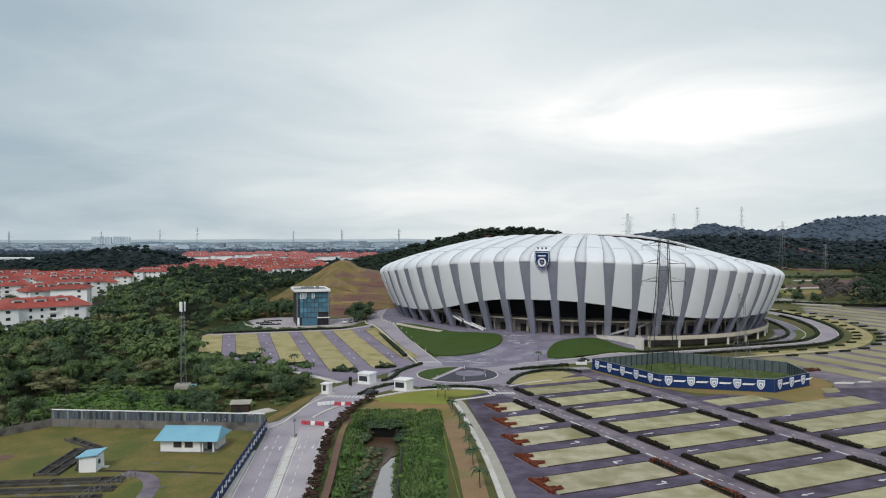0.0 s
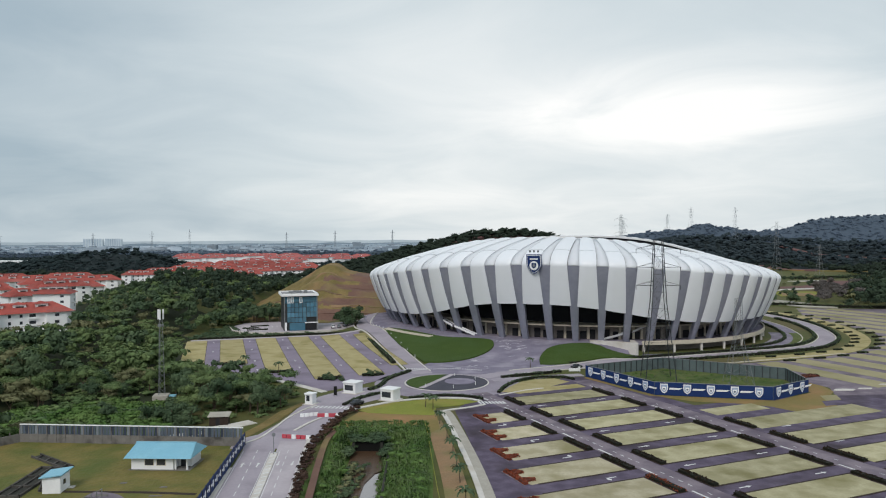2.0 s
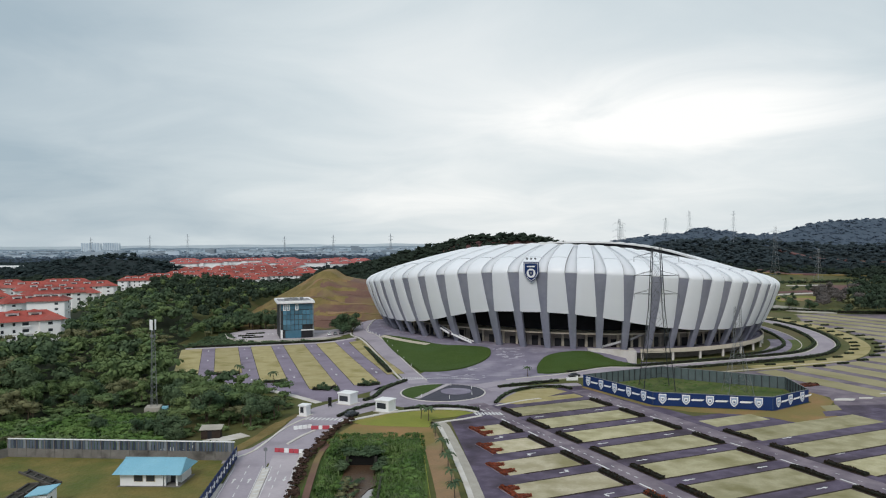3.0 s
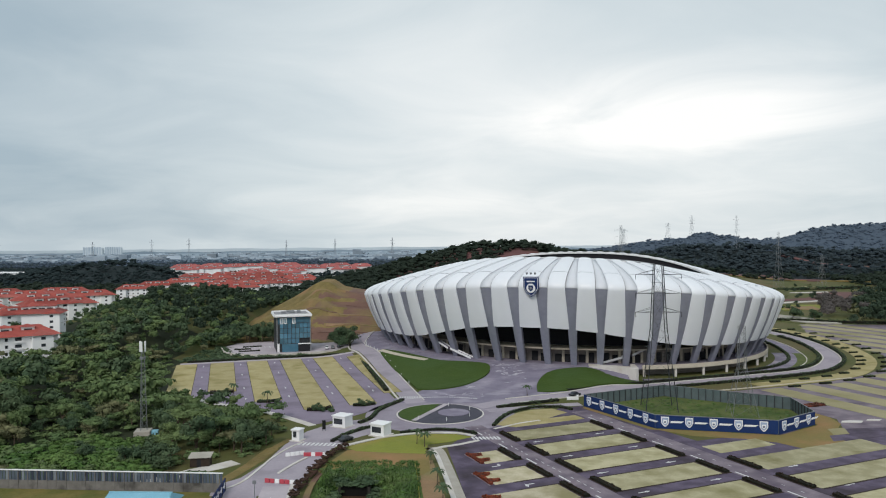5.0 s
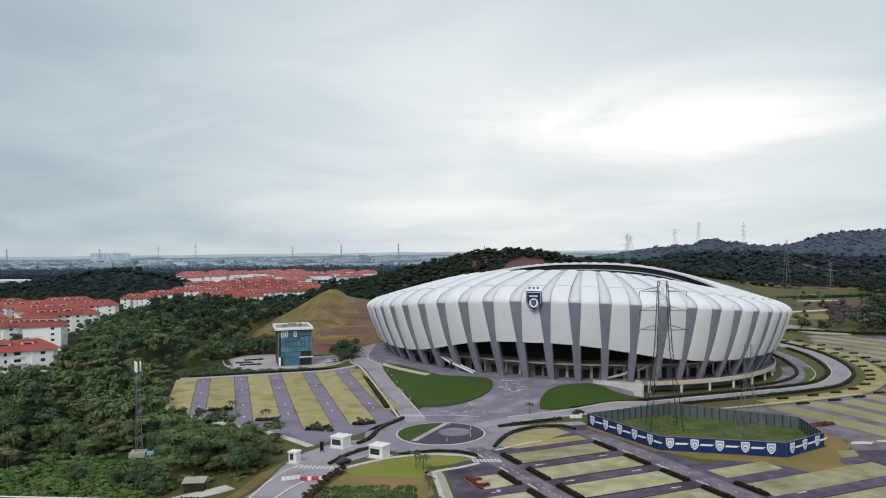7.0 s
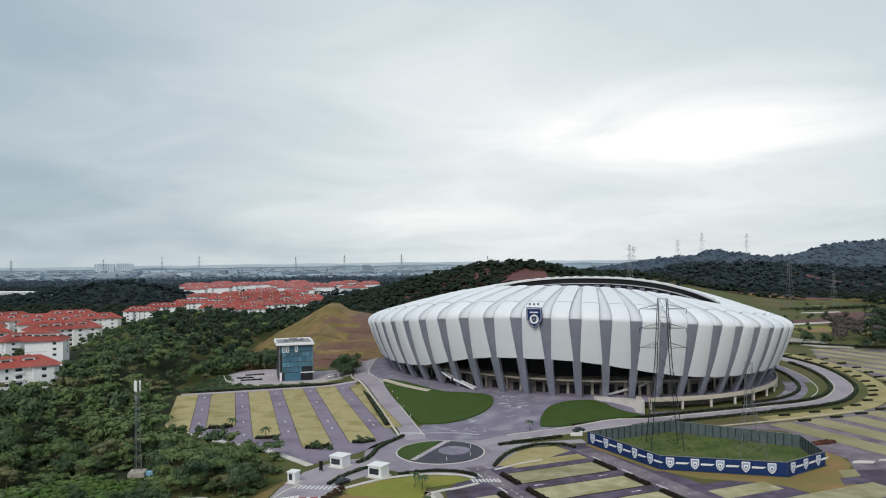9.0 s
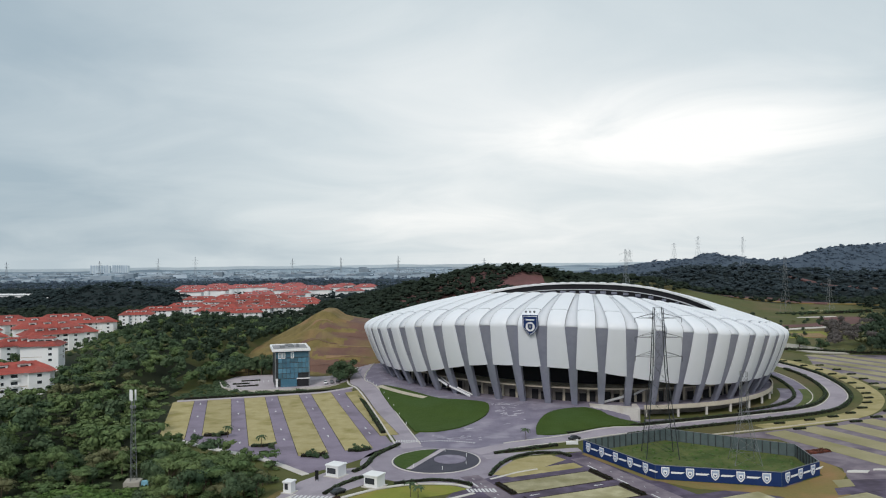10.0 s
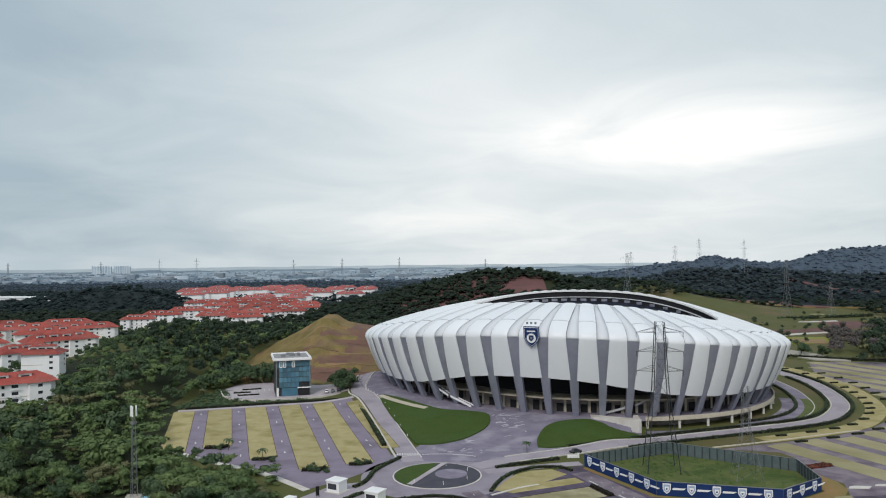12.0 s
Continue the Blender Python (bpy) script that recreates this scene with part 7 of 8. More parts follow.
# right side: trees beyond the outer car park
rp = []
for gxk in np.arange(225, 460, 8.0):
    for gyk in np.arange(430, 700, 8.0):
        x, y = gxk + rnd.uniform(-3, 3), gyk + rnd.uniform(-3, 3)
        if x > 0.565 * y + 6 * noise.noise(Vector((0, y * 0.05, 1))) and y > 450 + (x - 260) * -0.1:
            rp.append((x, y, -0.5, rnd.uniform(0.9, 1.6), rnd.choice((1, 4, 1, 4, 2))))
for _ in range(240):
    x, y = rnd.uniform(225, 480), rnd.uniform(560, 900)
    if x < 0.5 * y + 10 and noise.noise(Vector((x * 0.018, y * 0.03, 6))) > 0.02:
        rp.append((x, y, -1.0, rnd.uniform(0.5, 1.1), rnd.choice((1, 4, 1, 2))))
scatter("woodland", rp, mid_t, "dark trees beyond the outer car park", "woodland", mats=[LEAF[1], LEAF[8], LEAF[2]])
bare_p = []
for _ in range(70):
    y = rnd.uniform(498, 640)
    x = y * rnd.uniform(0.515, 0.58)
    bare_p.append((x, y, -0.6, rnd.uniform(0.8, 1.35), rnd.choice((1, 4, 7))))
scatter("woodland", bare_p, mid_t, "grey-brown bare trees beyond the fields", "woodland", mats=[LEAF[11]], pick=0)
for x, y, s in ((243, 505, 1.9), (251, 492, 1.5), (236, 520, 1.5)):
    plant_tree(1, x, y, -2.4 * s, s, x * 7, "single trees")
for k, (x, y, s) in enumerate(((-49.5, 380, 1.6), (-45.5, 376, 1.35), (-53, 386, 1.5), (-47, 386, 1.5), (-50, 375.5, 1.0), (-104, 406, 1.3), (-97, 407, 1.4), (-110, 400, 1.2), (-91, 406, 1.3), (-86, 402, 1.2), (-101, 412, 1.5), (-114, 408, 1.4), (-93, 414, 1.4), (-108, 416, 1.5))):
    plant_tree(1, x, y, 0.8 - 1.9 * s, s * 1.15, k * 50, "trees by the office block")

# ---- scrub, canal banks, shrubs ----
single("yard_track", strip(path_smooth([(-68, 168.5), (-63.4, 172.8), (-58.7, 177.6), (-54.4, 181.0), (-51, 184.5)]), 4.4, -0.1, 0.12), M["concrete"], "pale dusty footpath from the yard to a shelter", "path", kind="structure")
bush = [lobe_tree(600 + k, 50, 0.6, 0.5, 0.9, 3, True, False, 3, 5) for k in range(4)]
sc = []
for k, (x, y, s) in enumerate(((-77.5, 184, 1.05), (-70, 183, 1.25), (-66.5, 180, 1.1), (-73.5, 187, 1.2), (-91, 190, 0.9))):
    plant_tree(1, x, y, -2.8 * s, s, k * 70, "round trees by the yard wall")
for _ in range(1100):
    x, y = rnd.uniform(-140, -60), rnd.uniform(158, 216)
    if inside(SCRUB, x, y) and abs((x + 58.7) * 0.76 - (y - 177.6)) > 4.5:
        sc.append((x, y, -1.6, rnd.uniform(0.6, 1.0), rnd.randrange(4)))
for _ in range(170):
    sc.append((rnd.uniform(-96, -79), rnd.uniform(190, 208), -1.3, rnd.uniform(0.4, 0.65), rnd.randrange(4)))
for _ in range(45):
    sc.append((rnd.uniform(-72, -66), rnd.uniform(176, 188), -1.2, rnd.uniform(0.35, 0.55), rnd.randrange(4)))
scatter("scrub", sc, bush, "low bright green scrub by the yard wall", "scrub", pick=3)
gap_ = []
for _ in range(260):
    x, y = rnd.uniform(-128, -88), rnd.uniform(384, 442)
    if inside([(-126, 384), (-114, 384), (-108, 404), (-90, 412), (-94, 430), (-124, 442)], x, y) and len(gap_) < 75:
        gap_.append((x, y, max(0.0, mound_z(x, y)) - 1.2, rnd.uniform(0.7, 1.15), rnd.choice((1, 4, 1, 0))))
scatter("woodland", gap_, low, "dark trees at the foot of the mound", "woodland")
fb_ = []
FORE = [(-122, 340), (-119, 362), (-116, 392), (-108, 384), (-102, 361), (-84, 355), (-60, 362), (-62, 357.5), (-100, 347)]
for _ in range(900):
    x, y = rnd.uniform(-124, -56), rnd.uniform(338, 394)
    if inside(FORE, x, y):
        fb_.append((x, y, rise(x, y) - 1.9, rnd.uniform(0.55, 0.95), rnd.randrange(4)))
scatter("slope_bushes", fb_, bush, "dark bushes on the slope below the forecourt", "bushes", pick=1)
cb = []
for _ in range(4200):
    y = rnd.uniform(84, 184)
    c = -17.6 + (y - 120) * -0.035
    x = rnd.uniform(-25.2 - (y - 120) * 0.045, -5.2 - (y - 120) * 0.01)
    w = x - c
    if -5.4 < w < 3.6 and y < 170.5:
        continue
    cb.append((x, y, canal_depth(x, y) - 0.75, rnd.choice((0.3, 0.36, 0.45, 0.62)) * rnd.uniform(0.8, 1.2), rnd.randrange(4)))
def tuft(seed, n=30):
    """A clump of long arching blades."""
    r = random.Random(seed)
    V, F = [], []
    for _ in range(n):
        a, lean, ln, w = r.uniform(0, 6.28), r.uniform(0.1, 0.9), r.uniform(0.7, 1.6), r.uniform(0.05, 0.13)
        d = Vector((math.cos(a), math.sin(a), 0))
        s = Vector((-d.y, d.x, 0)) * w
        o = Vector((r.gauss(0, 0.5), r.gauss(0, 0.5), -0.2))
        m_ = o + d * lean * ln * 0.45 + Vector((0, 0, ln * 0.8))
        t_ = o + d * lean * ln * 1.1 + Vector((0, 0, ln * (1.05 - 0.5 * lean)))
        bse = len(V)
        for p in (o - s, o + s, m_ + s, m_ - s, t_ + s * 0.3, t_ - s * 0.3):
            V.append(tuple(p))
        F.append((bse, bse + 1, bse + 2, bse + 3))
        F.append((bse + 3, bse + 2, bse + 4, bse + 5))
    return np.array(V, np.float32), np.array(F, np.int32)


tufts = [tuft(800 + k) for k in range(5)]
ct = [(x, y, canal_depth(x, y), rnd.uniform(0.55, 1.15) * (1.0 if y < 176 else 0.5), k) for x, y, z, s, k in cb]
cb = [v for v in cb if rnd.random() < 0.1 and v[1] < 177]
scatter("bank_grass", ct[::3] + ct[1::3], tufts, "long bright green grass on the canal banks", "grass", pick=3)
scatter("bank_grass", ct[2::3], tufts, "long dark green grass on the canal banks", "grass", pick=0)
scatter("bank_plants", cb, bush, "bright green weeds on the canal banks", "weeds", pick=3)
cb = [(rnd.uniform(-22.8, -18.9), rnd.uniform(88, 156), -3.3, rnd.uniform(0.3, 0.5), rnd.randrange(4)) for _ in range(190)]
scatter("canal_bushes", cb[:110], bush, "dark bushes at the canal's edge", "weeds", pick=1)
scatter("canal_bushes", cb[110:], bush, "brown weeds at the canal's edge", "weeds", pick=2)
cb = [(rnd.uniform(-24.2, -14.6), rnd.uniform(170.6, 174), -1.5, rnd.uniform(0.45, 0.7), rnd.randrange(4)) for _ in range(46)]
cb += [(rnd.uniform(-23.4, -15.6), rnd.uniform(166.8, 170.6), -1.75, rnd.uniform(0.4, 0.62), rnd.randrange(4)) for _ in range(34)]
cb += [(rnd.choice((rnd.uniform(-26, -23.2), rnd.uniform(-16.2, -13.2))), rnd.uniform(161, 169), -3.3, rnd.uniform(0.4, 0.65), rnd.randrange(4)) for _ in range(50)]
scatter("canal_bushes", cb, bush, "dark bushes over the culvert", "bushes", pick=1)
V, F = lobe_tree(700, 150, 0.5, 0.42, 0.62, 5, True)
V[:, 2] -= 0.9
mshrub = raw_mesh("foliage", V, F, [LEAF[6]])
single("soil_strip", strip(path_smooth([(-25.4, 90), (-26.4, 122), (-28.4, 150), (-29.2, 168), (-27.6, 180)]), 1.4, -0.3, 0.03), M["soil"], "brown soil strip beside the roadside shrubs", "soil", kind="structure")
HED = path_smooth([(-27.6, 100), (-28.7, 122.8), (-30, 138), (-31.4, 158), (-31, 168), (-29.8, 178), (-27.8, 190), (-25.4, 196)], 6)
hp = np.array(HED)
hl = np.r_[0, np.cumsum(np.linalg.norm(np.diff(hp, axis=0), axis=1))]
for s in np.arange(0, hl[-1], 2.3):
    x, y = np.interp(s, hl, hp[:, 0]), np.interp(s, hl, hp[:, 1])
    ob = new("shrub", mshrub)
    ob.matrix_basis = pose(x + rnd.uniform(-0.2, 0.2), y, 0, 0, 0, rnd.uniform(0, 360)) @ Matrix.Scale(rnd.uniform(0.55, 0.85), 4)
    tagged(ob, "round dark maroon shrub beside the road", "shrub", "roadside shrubs")

# palms


def palm_meshes():
    bm = bmesh.new()
    beam(bm, (0, 0, -0.2), (0.15, 0, 2.0), 0.17, 0.13, 7)
    beam(bm, (0.15, 0, 2.0), (0.2, 0.05, 4.2), 0.13, 0.1, 7)
    tr = put("trunk", bm, M["trunk"])
    fr = bmesh.new()
    r = random.Random(3)
    pts = []
    for k in range(9):
        t = k / 8
        pts.append(Vector((2.4 * t, 0, 0.9 * math.sin(t * 2.6) - 0.9 * t * t)))
    for k in range(8):
        a, b = pts[k], pts[k + 1]
        w = 0.5 * math.sin(math.pi * (k + 0.6) / 9)
        for sg in (-1, 1):
            vs = [fr.verts.new(a), fr.verts.new(b), fr.verts.new(b + Vector((0.15, sg * w, -0.25 * w))), fr.verts.new(a + Vector((0.2, sg * w, -0.25 * w)))]
            fr.faces.new(vs)
    return tr, put("frond", fr, LEAF[1])


ptr, pfr = palm_meshes()


def palm(x, y, z=0.0, s=1.0, ang=0, group="young palms"):
    root = thing("palm", "young palm with arching green fronds", "palm", group, at=pose(x, y, z, 0, 0, ang) @ Matrix.Scale(s, 4))
    t = new("trunk", ptr)
    t.parent = root
    for k in range(11):
        f = new("frond", pfr)
        f.parent = root
        f.matrix_basis = pose(0.2, 0.05, 4.1, rnd.uniform(-12, 12), rnd.uniform(-30, 18), k * 360 / 11 + rnd.uniform(-10, 10))


for k, (x, y) in enumerate(((-2.6, 181), (-1.0, 166), (0.2, 154), (0.8, 145), (1.2, 136), (1.9, 122), (2.6, 108))):
    palm(x, y, 0.05, 0.62 + 0.07 * (k % 3), k * 37)
for k, (x, y) in enumerate(((-6.5, 199.5), (-4.4, 196.5), (30.5, 259.5))):
    palm(x, y, 0.1 + rise(x, y), 0.75, k * 61)
for k, (p, w) in enumerate(((-1.5, -283), (3, -280), (0.5, -281.5), (14, -262), (17.5, -260), (28.5, -245), (33, -242), (30, -243.5), (43.5, -247), (46.5, -249))):
    x, y = pw(p, w + 3.0)
    if k in (1, 3):
        palm(x, y, 0.1, 0.8, k * 30, "trees of the side car park")
    else:
        plant_tree(1, x, y, -1.4, 0.4 + 0.06 * (k % 3), k * 33, "bushes of the side car park")

# thin yellow tape line beside the canal
tape = thing("low_fence", "low yellow line fence along the canal bank", "fence")
tp = [(-6.4, 181), (-5.4, 168), (-4.6, 154), (-3.9, 142), (-3.2, 131), (-2.4, 120), (-1.4, 106)]
for a, b in zip(tp, tp[1:]):
    bm = bmesh.new()
    beam(bm, (*a, 0.75), (*b, 0.75), 0.09)
    part("rail", bm, M["verge"], tape, "yellow-green rail")
    part("post", boxbm(a[0] - 0.07, a[1] - 0.07, -0.1, a[0] + 0.07, a[1] + 0.07, 0.8), M["verge"], tape)

# ---- outer car park beyond the compound ----
outer = [(98, 262), (122, 270), (148, 280), (168, 292), (190, 312), (206, 342), (211, 376), (210, 420), (230, 470), (330, 455), (330, 202), sq(262, 128), (118, 198), (113, 206), (119, 222), (114, 238), (118, 250), (116, 257)]
single("car_park", prism(outer, -0.3, 0.035), M["asphalt_m"], "worn violet-grey asphalt of the outer car park", "car park", kind="structure")
op = np.array(OUT)
for s in np.arange(214, 420, 15.0):
    run = []
    for q in np.arange(150, 420, 3.0):
        x, y = sq(s, q)
        ok = inside(outer, x, y) and float(np.min(np.hypot(op[:, 0] - x, op[:, 1] - y))) > 17
        if ok:
            run.append(q)
    if len(run) > 4:
        single("parking_bay", prism(rect(s - 4.8, run[0] + 2, s + 4.8, run[-1] - 1), -0.1, 0.1), M["paver_d"], "worn grass-paver strip of the outer car park", "parking bay", "strips of the outer car park")
dd = np.gradient(op, axis=0)
dd /= np.linalg.norm(dd, axis=1)[:, None]
nn_ = np.stack([dd[:, 1], -dd[:, 0]], 1)
for i in range(26, len(op) - 4, 3):
    for o, ln in ((11.5, 4.2), (21, 4.8)):
        p = op[i] + nn_[i] * o
        t = np.array((0.96, 0.18))
        shrub_row("hedge", [tuple(p - t * ln / 2), tuple(p + t * ln / 2)], 1.8, 1.0, (M["hedge"], LEAF[1]), "small dark hedge island of the outer car park", "hedge islands", 1000 + i)
single("verge", strip([tuple(v) for v in (op + nn_ * 13.5)[24:]], 8.0, -0.1, 0.09), M["paver_y"], "worn tan grass verge outside the ring road", "verge", kind="structure")
for k, (x, y, w, d, mm) in enumerate(((121.5, 218.2, 7.5, 2.8, "concrete"), (129, 220, 5, 1.6, "concrete"), (140, 226, 7, 1.6, "concrete"))):
    single("rubble", prism([(x - w / 2, y - d / 3), (x + w / 4, y - d / 2), (x + w / 2, y + d / 4), (x, y + d / 2), (x - w / 3, y + d / 3)], 0, 0.22), M[mm], "low heap of spilled pale rubble", "rubble")
shrub_row("shrub_bed", [(115.5, 238.5), (119.5, 239.5), (124.5, 241.5)], 5.0, 0.8, (M["hedge_brown"], LEAF[6]), "dark red-brown shrubs at the hoarding's corner", "red shrub beds", 977, cat="shrubs")
single("parking_bay", prism([(109.9, 210.2), (115.2, 211.2), (113.3, 205), (108.2, 203.6)], -0.1, 0.13), M["paver_d"], "small worn grass-paver bay by the dry patch", "parking bay", "strips of the outer car park")
single("lane", prism([(106.8, 203.2), (117.6, 205.8), (150, 219), (152, 214), (118.5, 201.2), (104.8, 197.4)], -0.1, 0.115), M["asphalt"], "short lane of dark asphalt ending at the dry patch", "road", kind="structure")

# fields beyond
for k, (pts, mm) in enumerate((([(205, 520), (236, 470), (262, 474), (300, 560), (420, 800), (470, 830), (440, 900), (330, 900), (240, 700)], "ground"), ([(288, 640), (338, 650), (400, 690), (425, 745), (330, 765), (300, 700)], "hillsoil"), ([(385, 900), (400, 902), (448, 800), (432, 795)], "paver_d"), ([(300, 842), (372, 850), (384, 868), (306, 862)], "paver_d"), ([(296, 782), (340, 770), (352, 786), (302, 800)], "soil"), ([(262, 560), (300, 566), (316, 606), (276, 606)], "verge"),
                               ([(266, 566), (292, 560), (300, 590), (280, 598)], "bare"), ([(355, 778), (470, 812), (472, 822), (355, 788)], "concrete"), ([(264, 610), (292, 622), (331, 637), (332, 645), (291, 630), (264, 618)], "concrete"), ([(222, 530), (236, 474), (256, 468), (252, 500), (236, 548)], "walk_grey"), ([(330, 730), (395, 745), (396, 752), (331, 738)], "concrete"), ([(225, 545), (262, 566), (262, 572), (224, 552)], "concrete"))):
    single("field", prism(pts, -0.3, lambda x, y, k=k: 0.2 + 0.06 * k), M[mm], "open field of bare soil and thin grass", "field", kind="structure")
for k, (a, b_, w, mm) in enumerate((((300, 1010), (470, 905), 26, "hillsoil"), ((330, 960), (520, 880), 14, "dry"), ((532, 1134), (558, 1069), 15, "hillsoil"), ((556, 1068), (625, 1038), 13, "hillsoil"), ((625, 1038), (780, 1042), 9, "hillsoil"))):
    pts_ = [tuple(np.array(a) * (1 - t) + np.array(b_) * t) for t in np.linspace(0, 1, 16)]
    single("cut_bank", strip(pts_, w, lambda x, y: ground_z(x, y) - 1, lambda x, y: ground_z(x, y) + 1.2), M[mm], "bare reddish cut along the wooded hill", "soil", kind="structure")
shrub_row("hedge", path_smooth([(345, 768), (400, 786), (465, 806)], 6), 5.0, 4.0, (M["hedge"], LEAF[1]), "dark hedge line beyond the fields", "road hedges", 952, step=3.0, leaf=2.0)
shrub_row("hedge", path_smooth([(196, 480), (225, 492), (262, 472), (330, 456)], 6), 3.0, 2.5, (M["hedge"], LEAF[1]), "dark hedge line beyond the car park", "road hedges", 951, step=1.5, leaf=1.0)

# ---- ridge, far pylons, far town ----
RIDGE_X = (225, 250, 310, 359, 384, 408, 434, 458, 473, 488, 508, 538, 567, 597, 626, 652, 666, 696, 736, 774, 1150, 1600)
RIDGE_H = (20, 45, 51, 60, 63, 65, 64, 74, 75.5, 71.5, 68.5, 65, 62, 63, 69.5, 77.5, 82, 86, 86.5, 89.5, 113, 78)


def ridge_z(x, y):
    """The wooded ridge behind the fields."""
    f = float(np.interp(y, (1075, 1130, 1190, 1245, 1300, 1375, 1500), (0.0, 0.34, 0.66, 0.88, 1.0, 0.7, 0.0)))
    h = float(np.interp(x, RIDGE_X, RIDGE_H)) + 2.5 * noise.noise(Vector((x * 0.04, 1, 0))) + 1.2 * noise.noise(Vector((x * 0.12, 3, 0))) - 4.8
    return max(0, h) * min(1, f * (1 + 0.6 * noise.noise(Vector((x * 0.011, y * 0.011, 4))) * (1 - f))) - 2


bm = bmesh.new()
rows_ = [[bm.verts.new((x, y, ridge_z(x, y))) for x in np.arange(215, 1250, 9.0)] for y in list(np.arange(1075, 1400, 18.0)) + [1500]]
for r, s in zip(rows_, rows_[1:]):
    for k in range(len(r) - 1):
        bm.faces.new((r[k], r[k + 1], s[k + 1], s[k]))
# The ridge's blue is distance haze put into its colour.
single("far_hills", bm, M["hazed_hill"], "wooded hills far behind the stadium, tinted blue with haze", "hills", kind="structure", smooth=True)
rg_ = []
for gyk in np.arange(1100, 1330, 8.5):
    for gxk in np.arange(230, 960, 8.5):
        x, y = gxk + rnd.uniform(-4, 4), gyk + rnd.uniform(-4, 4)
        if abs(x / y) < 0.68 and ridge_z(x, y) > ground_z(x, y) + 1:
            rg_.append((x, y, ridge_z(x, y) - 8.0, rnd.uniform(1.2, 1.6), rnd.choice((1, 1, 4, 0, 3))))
scatter("far_woods", rg_, tiny, "trees on the ridge, tinted blue with haze", "woodland", mats=[LEAF[7]], pick=0)
for x, y, top_z in ((430, 825, 38), (365, 790, 63), (196, 790, 72), (466, 1150, 93), (448, 1300, 99), (406, 1300, 87), (328, 1300, 77)):
    z = max(ground_z(x, y), ridge_z(x, y) if y > 1100 else 0.0)
    h = top_z - z
    pylon(x, y, z - 1, h, 8, 3, (0.62, 0.76, 0.9), ang=20, m="far_steel" if y > 1100 or x < 200 else "steel", thick=0.11 if y > 1100 else 0.13, label="far lattice power pylon on the hills", levels=6, armlen=8 if y < 1100 else 6)
for k in range(8):
    x = -1750 + k * 270 + rnd.uniform(-60, 60)
    pylon(x, 2900 + rnd.uniform(-200, 300), 0, rnd.uniform(62, 80), 9, 4, (0.7, 0.85), ang=20, m="far_steel", thick=0.42, label="far power pylon on the plain", levels=4, armlen=9)
for k, (x, hw) in enumerate(((-1862, 50), (-1752, 42))):
    fb = thing("tower_block", "far pale slab of high-rise flats", "building", "far flats", at=pose(x, 4000, 0, 0, 0, 5))
    # Walls take the skyline's haze colour.
    part("wall", boxbm(-hw, -9, 0, hw, 9, 44), M["haze"], fb)
    for j in range(7):
        part("bay", boxbm(-hw + j * hw * 0.28, -11, 0, -hw + (j + 0.5) * hw * 0.28, -8, 47), M["far_roof"], fb)
# Three sheets step from dark to pale, haze put into their colour.
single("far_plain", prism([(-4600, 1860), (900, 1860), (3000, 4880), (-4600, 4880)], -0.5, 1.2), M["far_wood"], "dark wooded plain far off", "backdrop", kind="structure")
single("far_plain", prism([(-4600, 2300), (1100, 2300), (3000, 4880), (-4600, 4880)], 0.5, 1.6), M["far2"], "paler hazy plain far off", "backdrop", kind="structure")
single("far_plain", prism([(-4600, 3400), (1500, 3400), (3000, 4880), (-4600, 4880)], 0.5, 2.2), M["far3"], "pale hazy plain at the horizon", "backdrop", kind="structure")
bm = bmesh.new()
fw_ = []
for _ in range(1900):
    y = rnd.uniform(1650, 2320)
    if not inside(TOWN, rnd.uniform(-0.68, 0.2) * y, y):
        fw_.append((rnd.uniform(-0.68, 0.2) * y, y, -1.5, rnd.uniform(1.0, 1.7), rnd.randrange(8)))
for _ in range(900):
    y = 2320 * (4300 / 2320) ** rnd.random()
    x = rnd.uniform(-0.7, 0.15) * y
    if noise.noise(Vector((x * 0.0016, y * 0.006, 3))) > 0.05:
        fw_.append((x, y, -2.5, rnd.uniform(0.9, 1.5), rnd.randrange(8)))
scatter("far_woods", fw_, tiny, "haze-tinted tree clumps on the far plain", "woodland", mats=[LEAF[7]], pick=0)
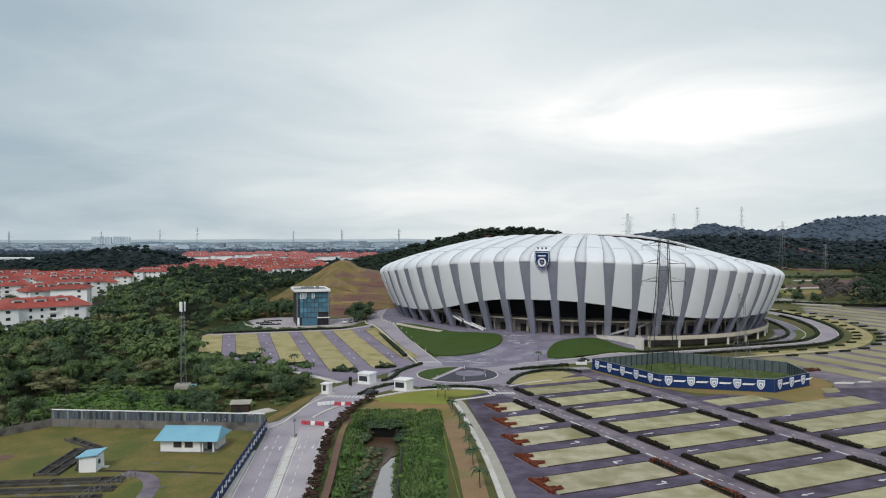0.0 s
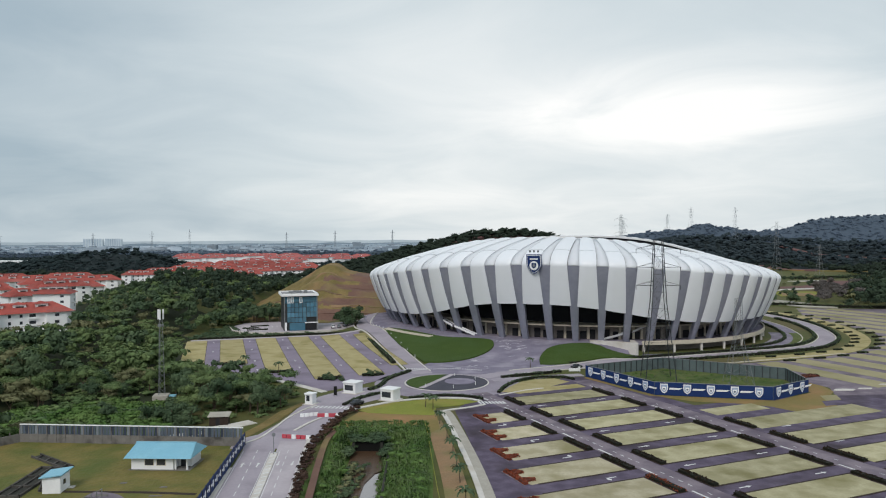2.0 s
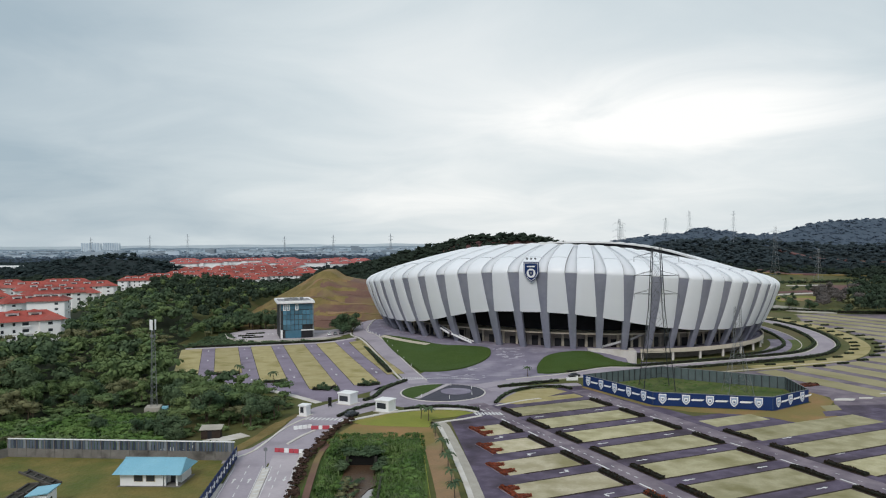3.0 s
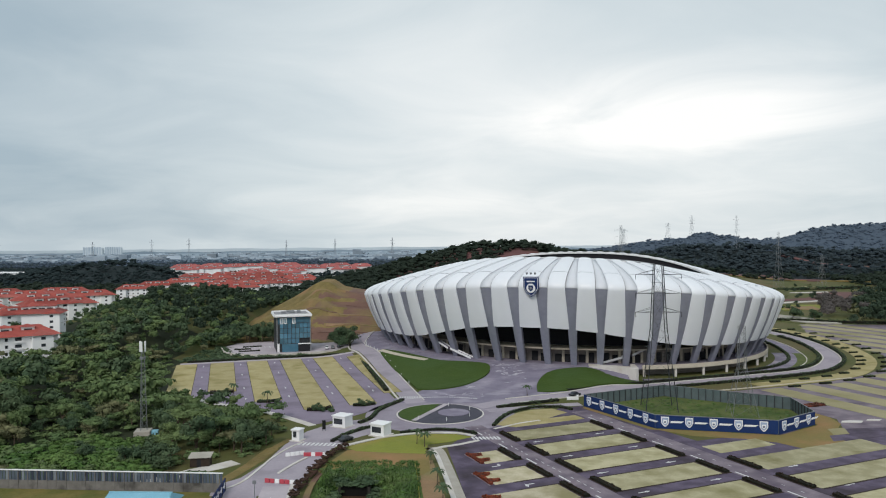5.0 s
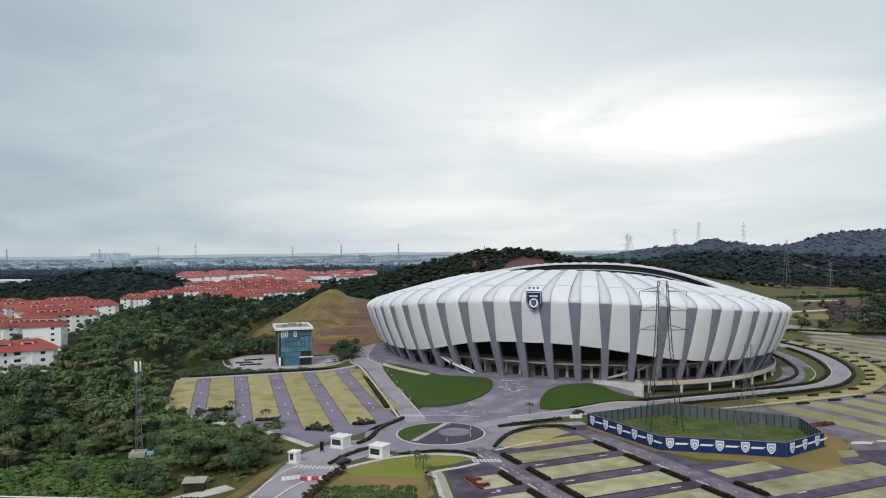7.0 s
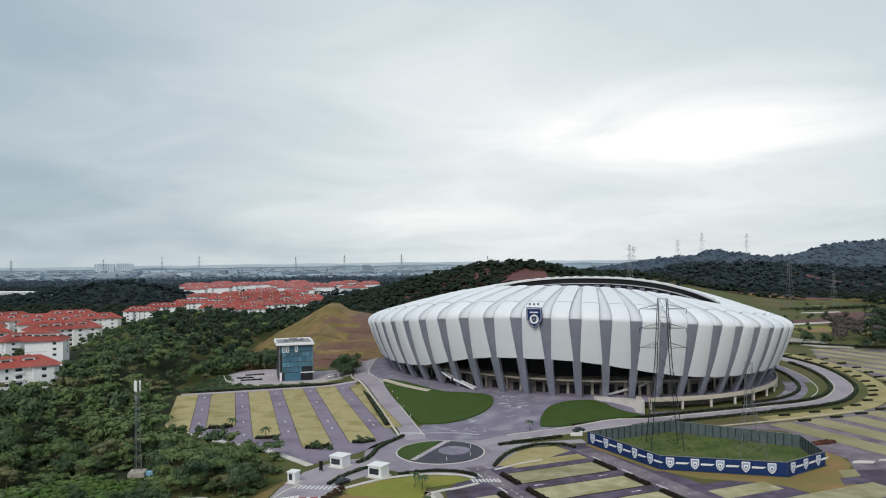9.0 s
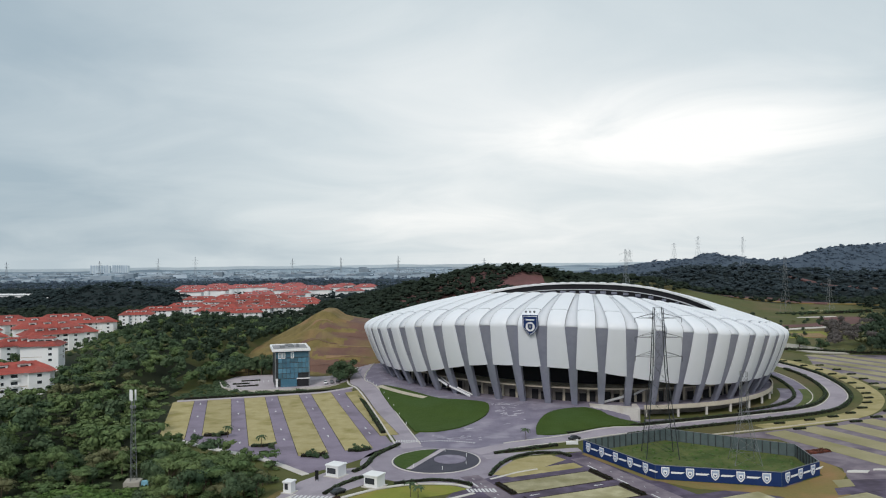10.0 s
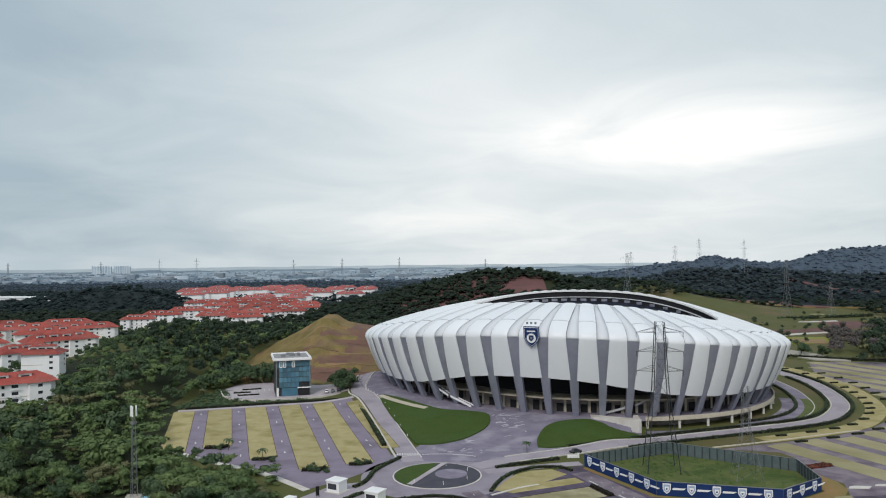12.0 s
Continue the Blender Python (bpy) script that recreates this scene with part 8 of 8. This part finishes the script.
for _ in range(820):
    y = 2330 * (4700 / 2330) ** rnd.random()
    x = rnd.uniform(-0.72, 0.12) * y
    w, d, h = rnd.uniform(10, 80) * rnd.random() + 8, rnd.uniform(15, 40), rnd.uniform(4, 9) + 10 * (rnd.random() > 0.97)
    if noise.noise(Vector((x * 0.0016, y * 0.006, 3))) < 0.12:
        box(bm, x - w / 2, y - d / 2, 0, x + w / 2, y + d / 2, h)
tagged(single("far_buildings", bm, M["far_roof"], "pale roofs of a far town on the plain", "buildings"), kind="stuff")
# Upright strips coloured as haze close the horizon.
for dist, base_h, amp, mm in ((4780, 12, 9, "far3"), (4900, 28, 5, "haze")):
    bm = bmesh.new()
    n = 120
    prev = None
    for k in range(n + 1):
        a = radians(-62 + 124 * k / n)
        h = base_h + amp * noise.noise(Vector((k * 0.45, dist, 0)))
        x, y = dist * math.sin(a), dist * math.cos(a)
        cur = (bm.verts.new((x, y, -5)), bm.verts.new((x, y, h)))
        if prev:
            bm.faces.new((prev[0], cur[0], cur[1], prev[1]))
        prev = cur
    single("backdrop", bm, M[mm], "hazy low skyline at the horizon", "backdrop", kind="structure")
# tufts inside the hoarding and round the near wood
tf = []
for _ in range(1100):
    x, y = rnd.uniform(48, 112), rnd.uniform(206, 258)
    if inside([(50, 242), (63, 217), (93, 209), (107, 217), (109.5, 233), (78, 254.5)], x, y):
        tf.append((x, y, -0.68, rnd.uniform(0.18, 0.34), rnd.randrange(4)))
scatter("grass_tufts", tf[::2], bush, "rough green tufts inside the hoarding", "grass", pick=3)
scatter("grass_tufts", tf[1::2], bush, "rough dark tufts inside the hoarding", "grass", pick=0)
ug = []
for _ in range(1500):
    x, y = rnd.uniform(-190, -42), rnd.uniform(165, 345)
    if inside(WOOD_NEAR, x, y) and (y < 240 or rnd.random() < 0.4) and not (-92 < x < -79 and 196 < y < 216) and abs((x + 58.7) * 0.76 - (y - 177.6)) > 5:
        ug.append((x, y, wood_rise(x, y) - 1.5, rnd.uniform(0.6, 1.1), rnd.randrange(4)))
scatter("undergrowth", ug, bush, "green undergrowth of the near wood", "undergrowth", pick=0)
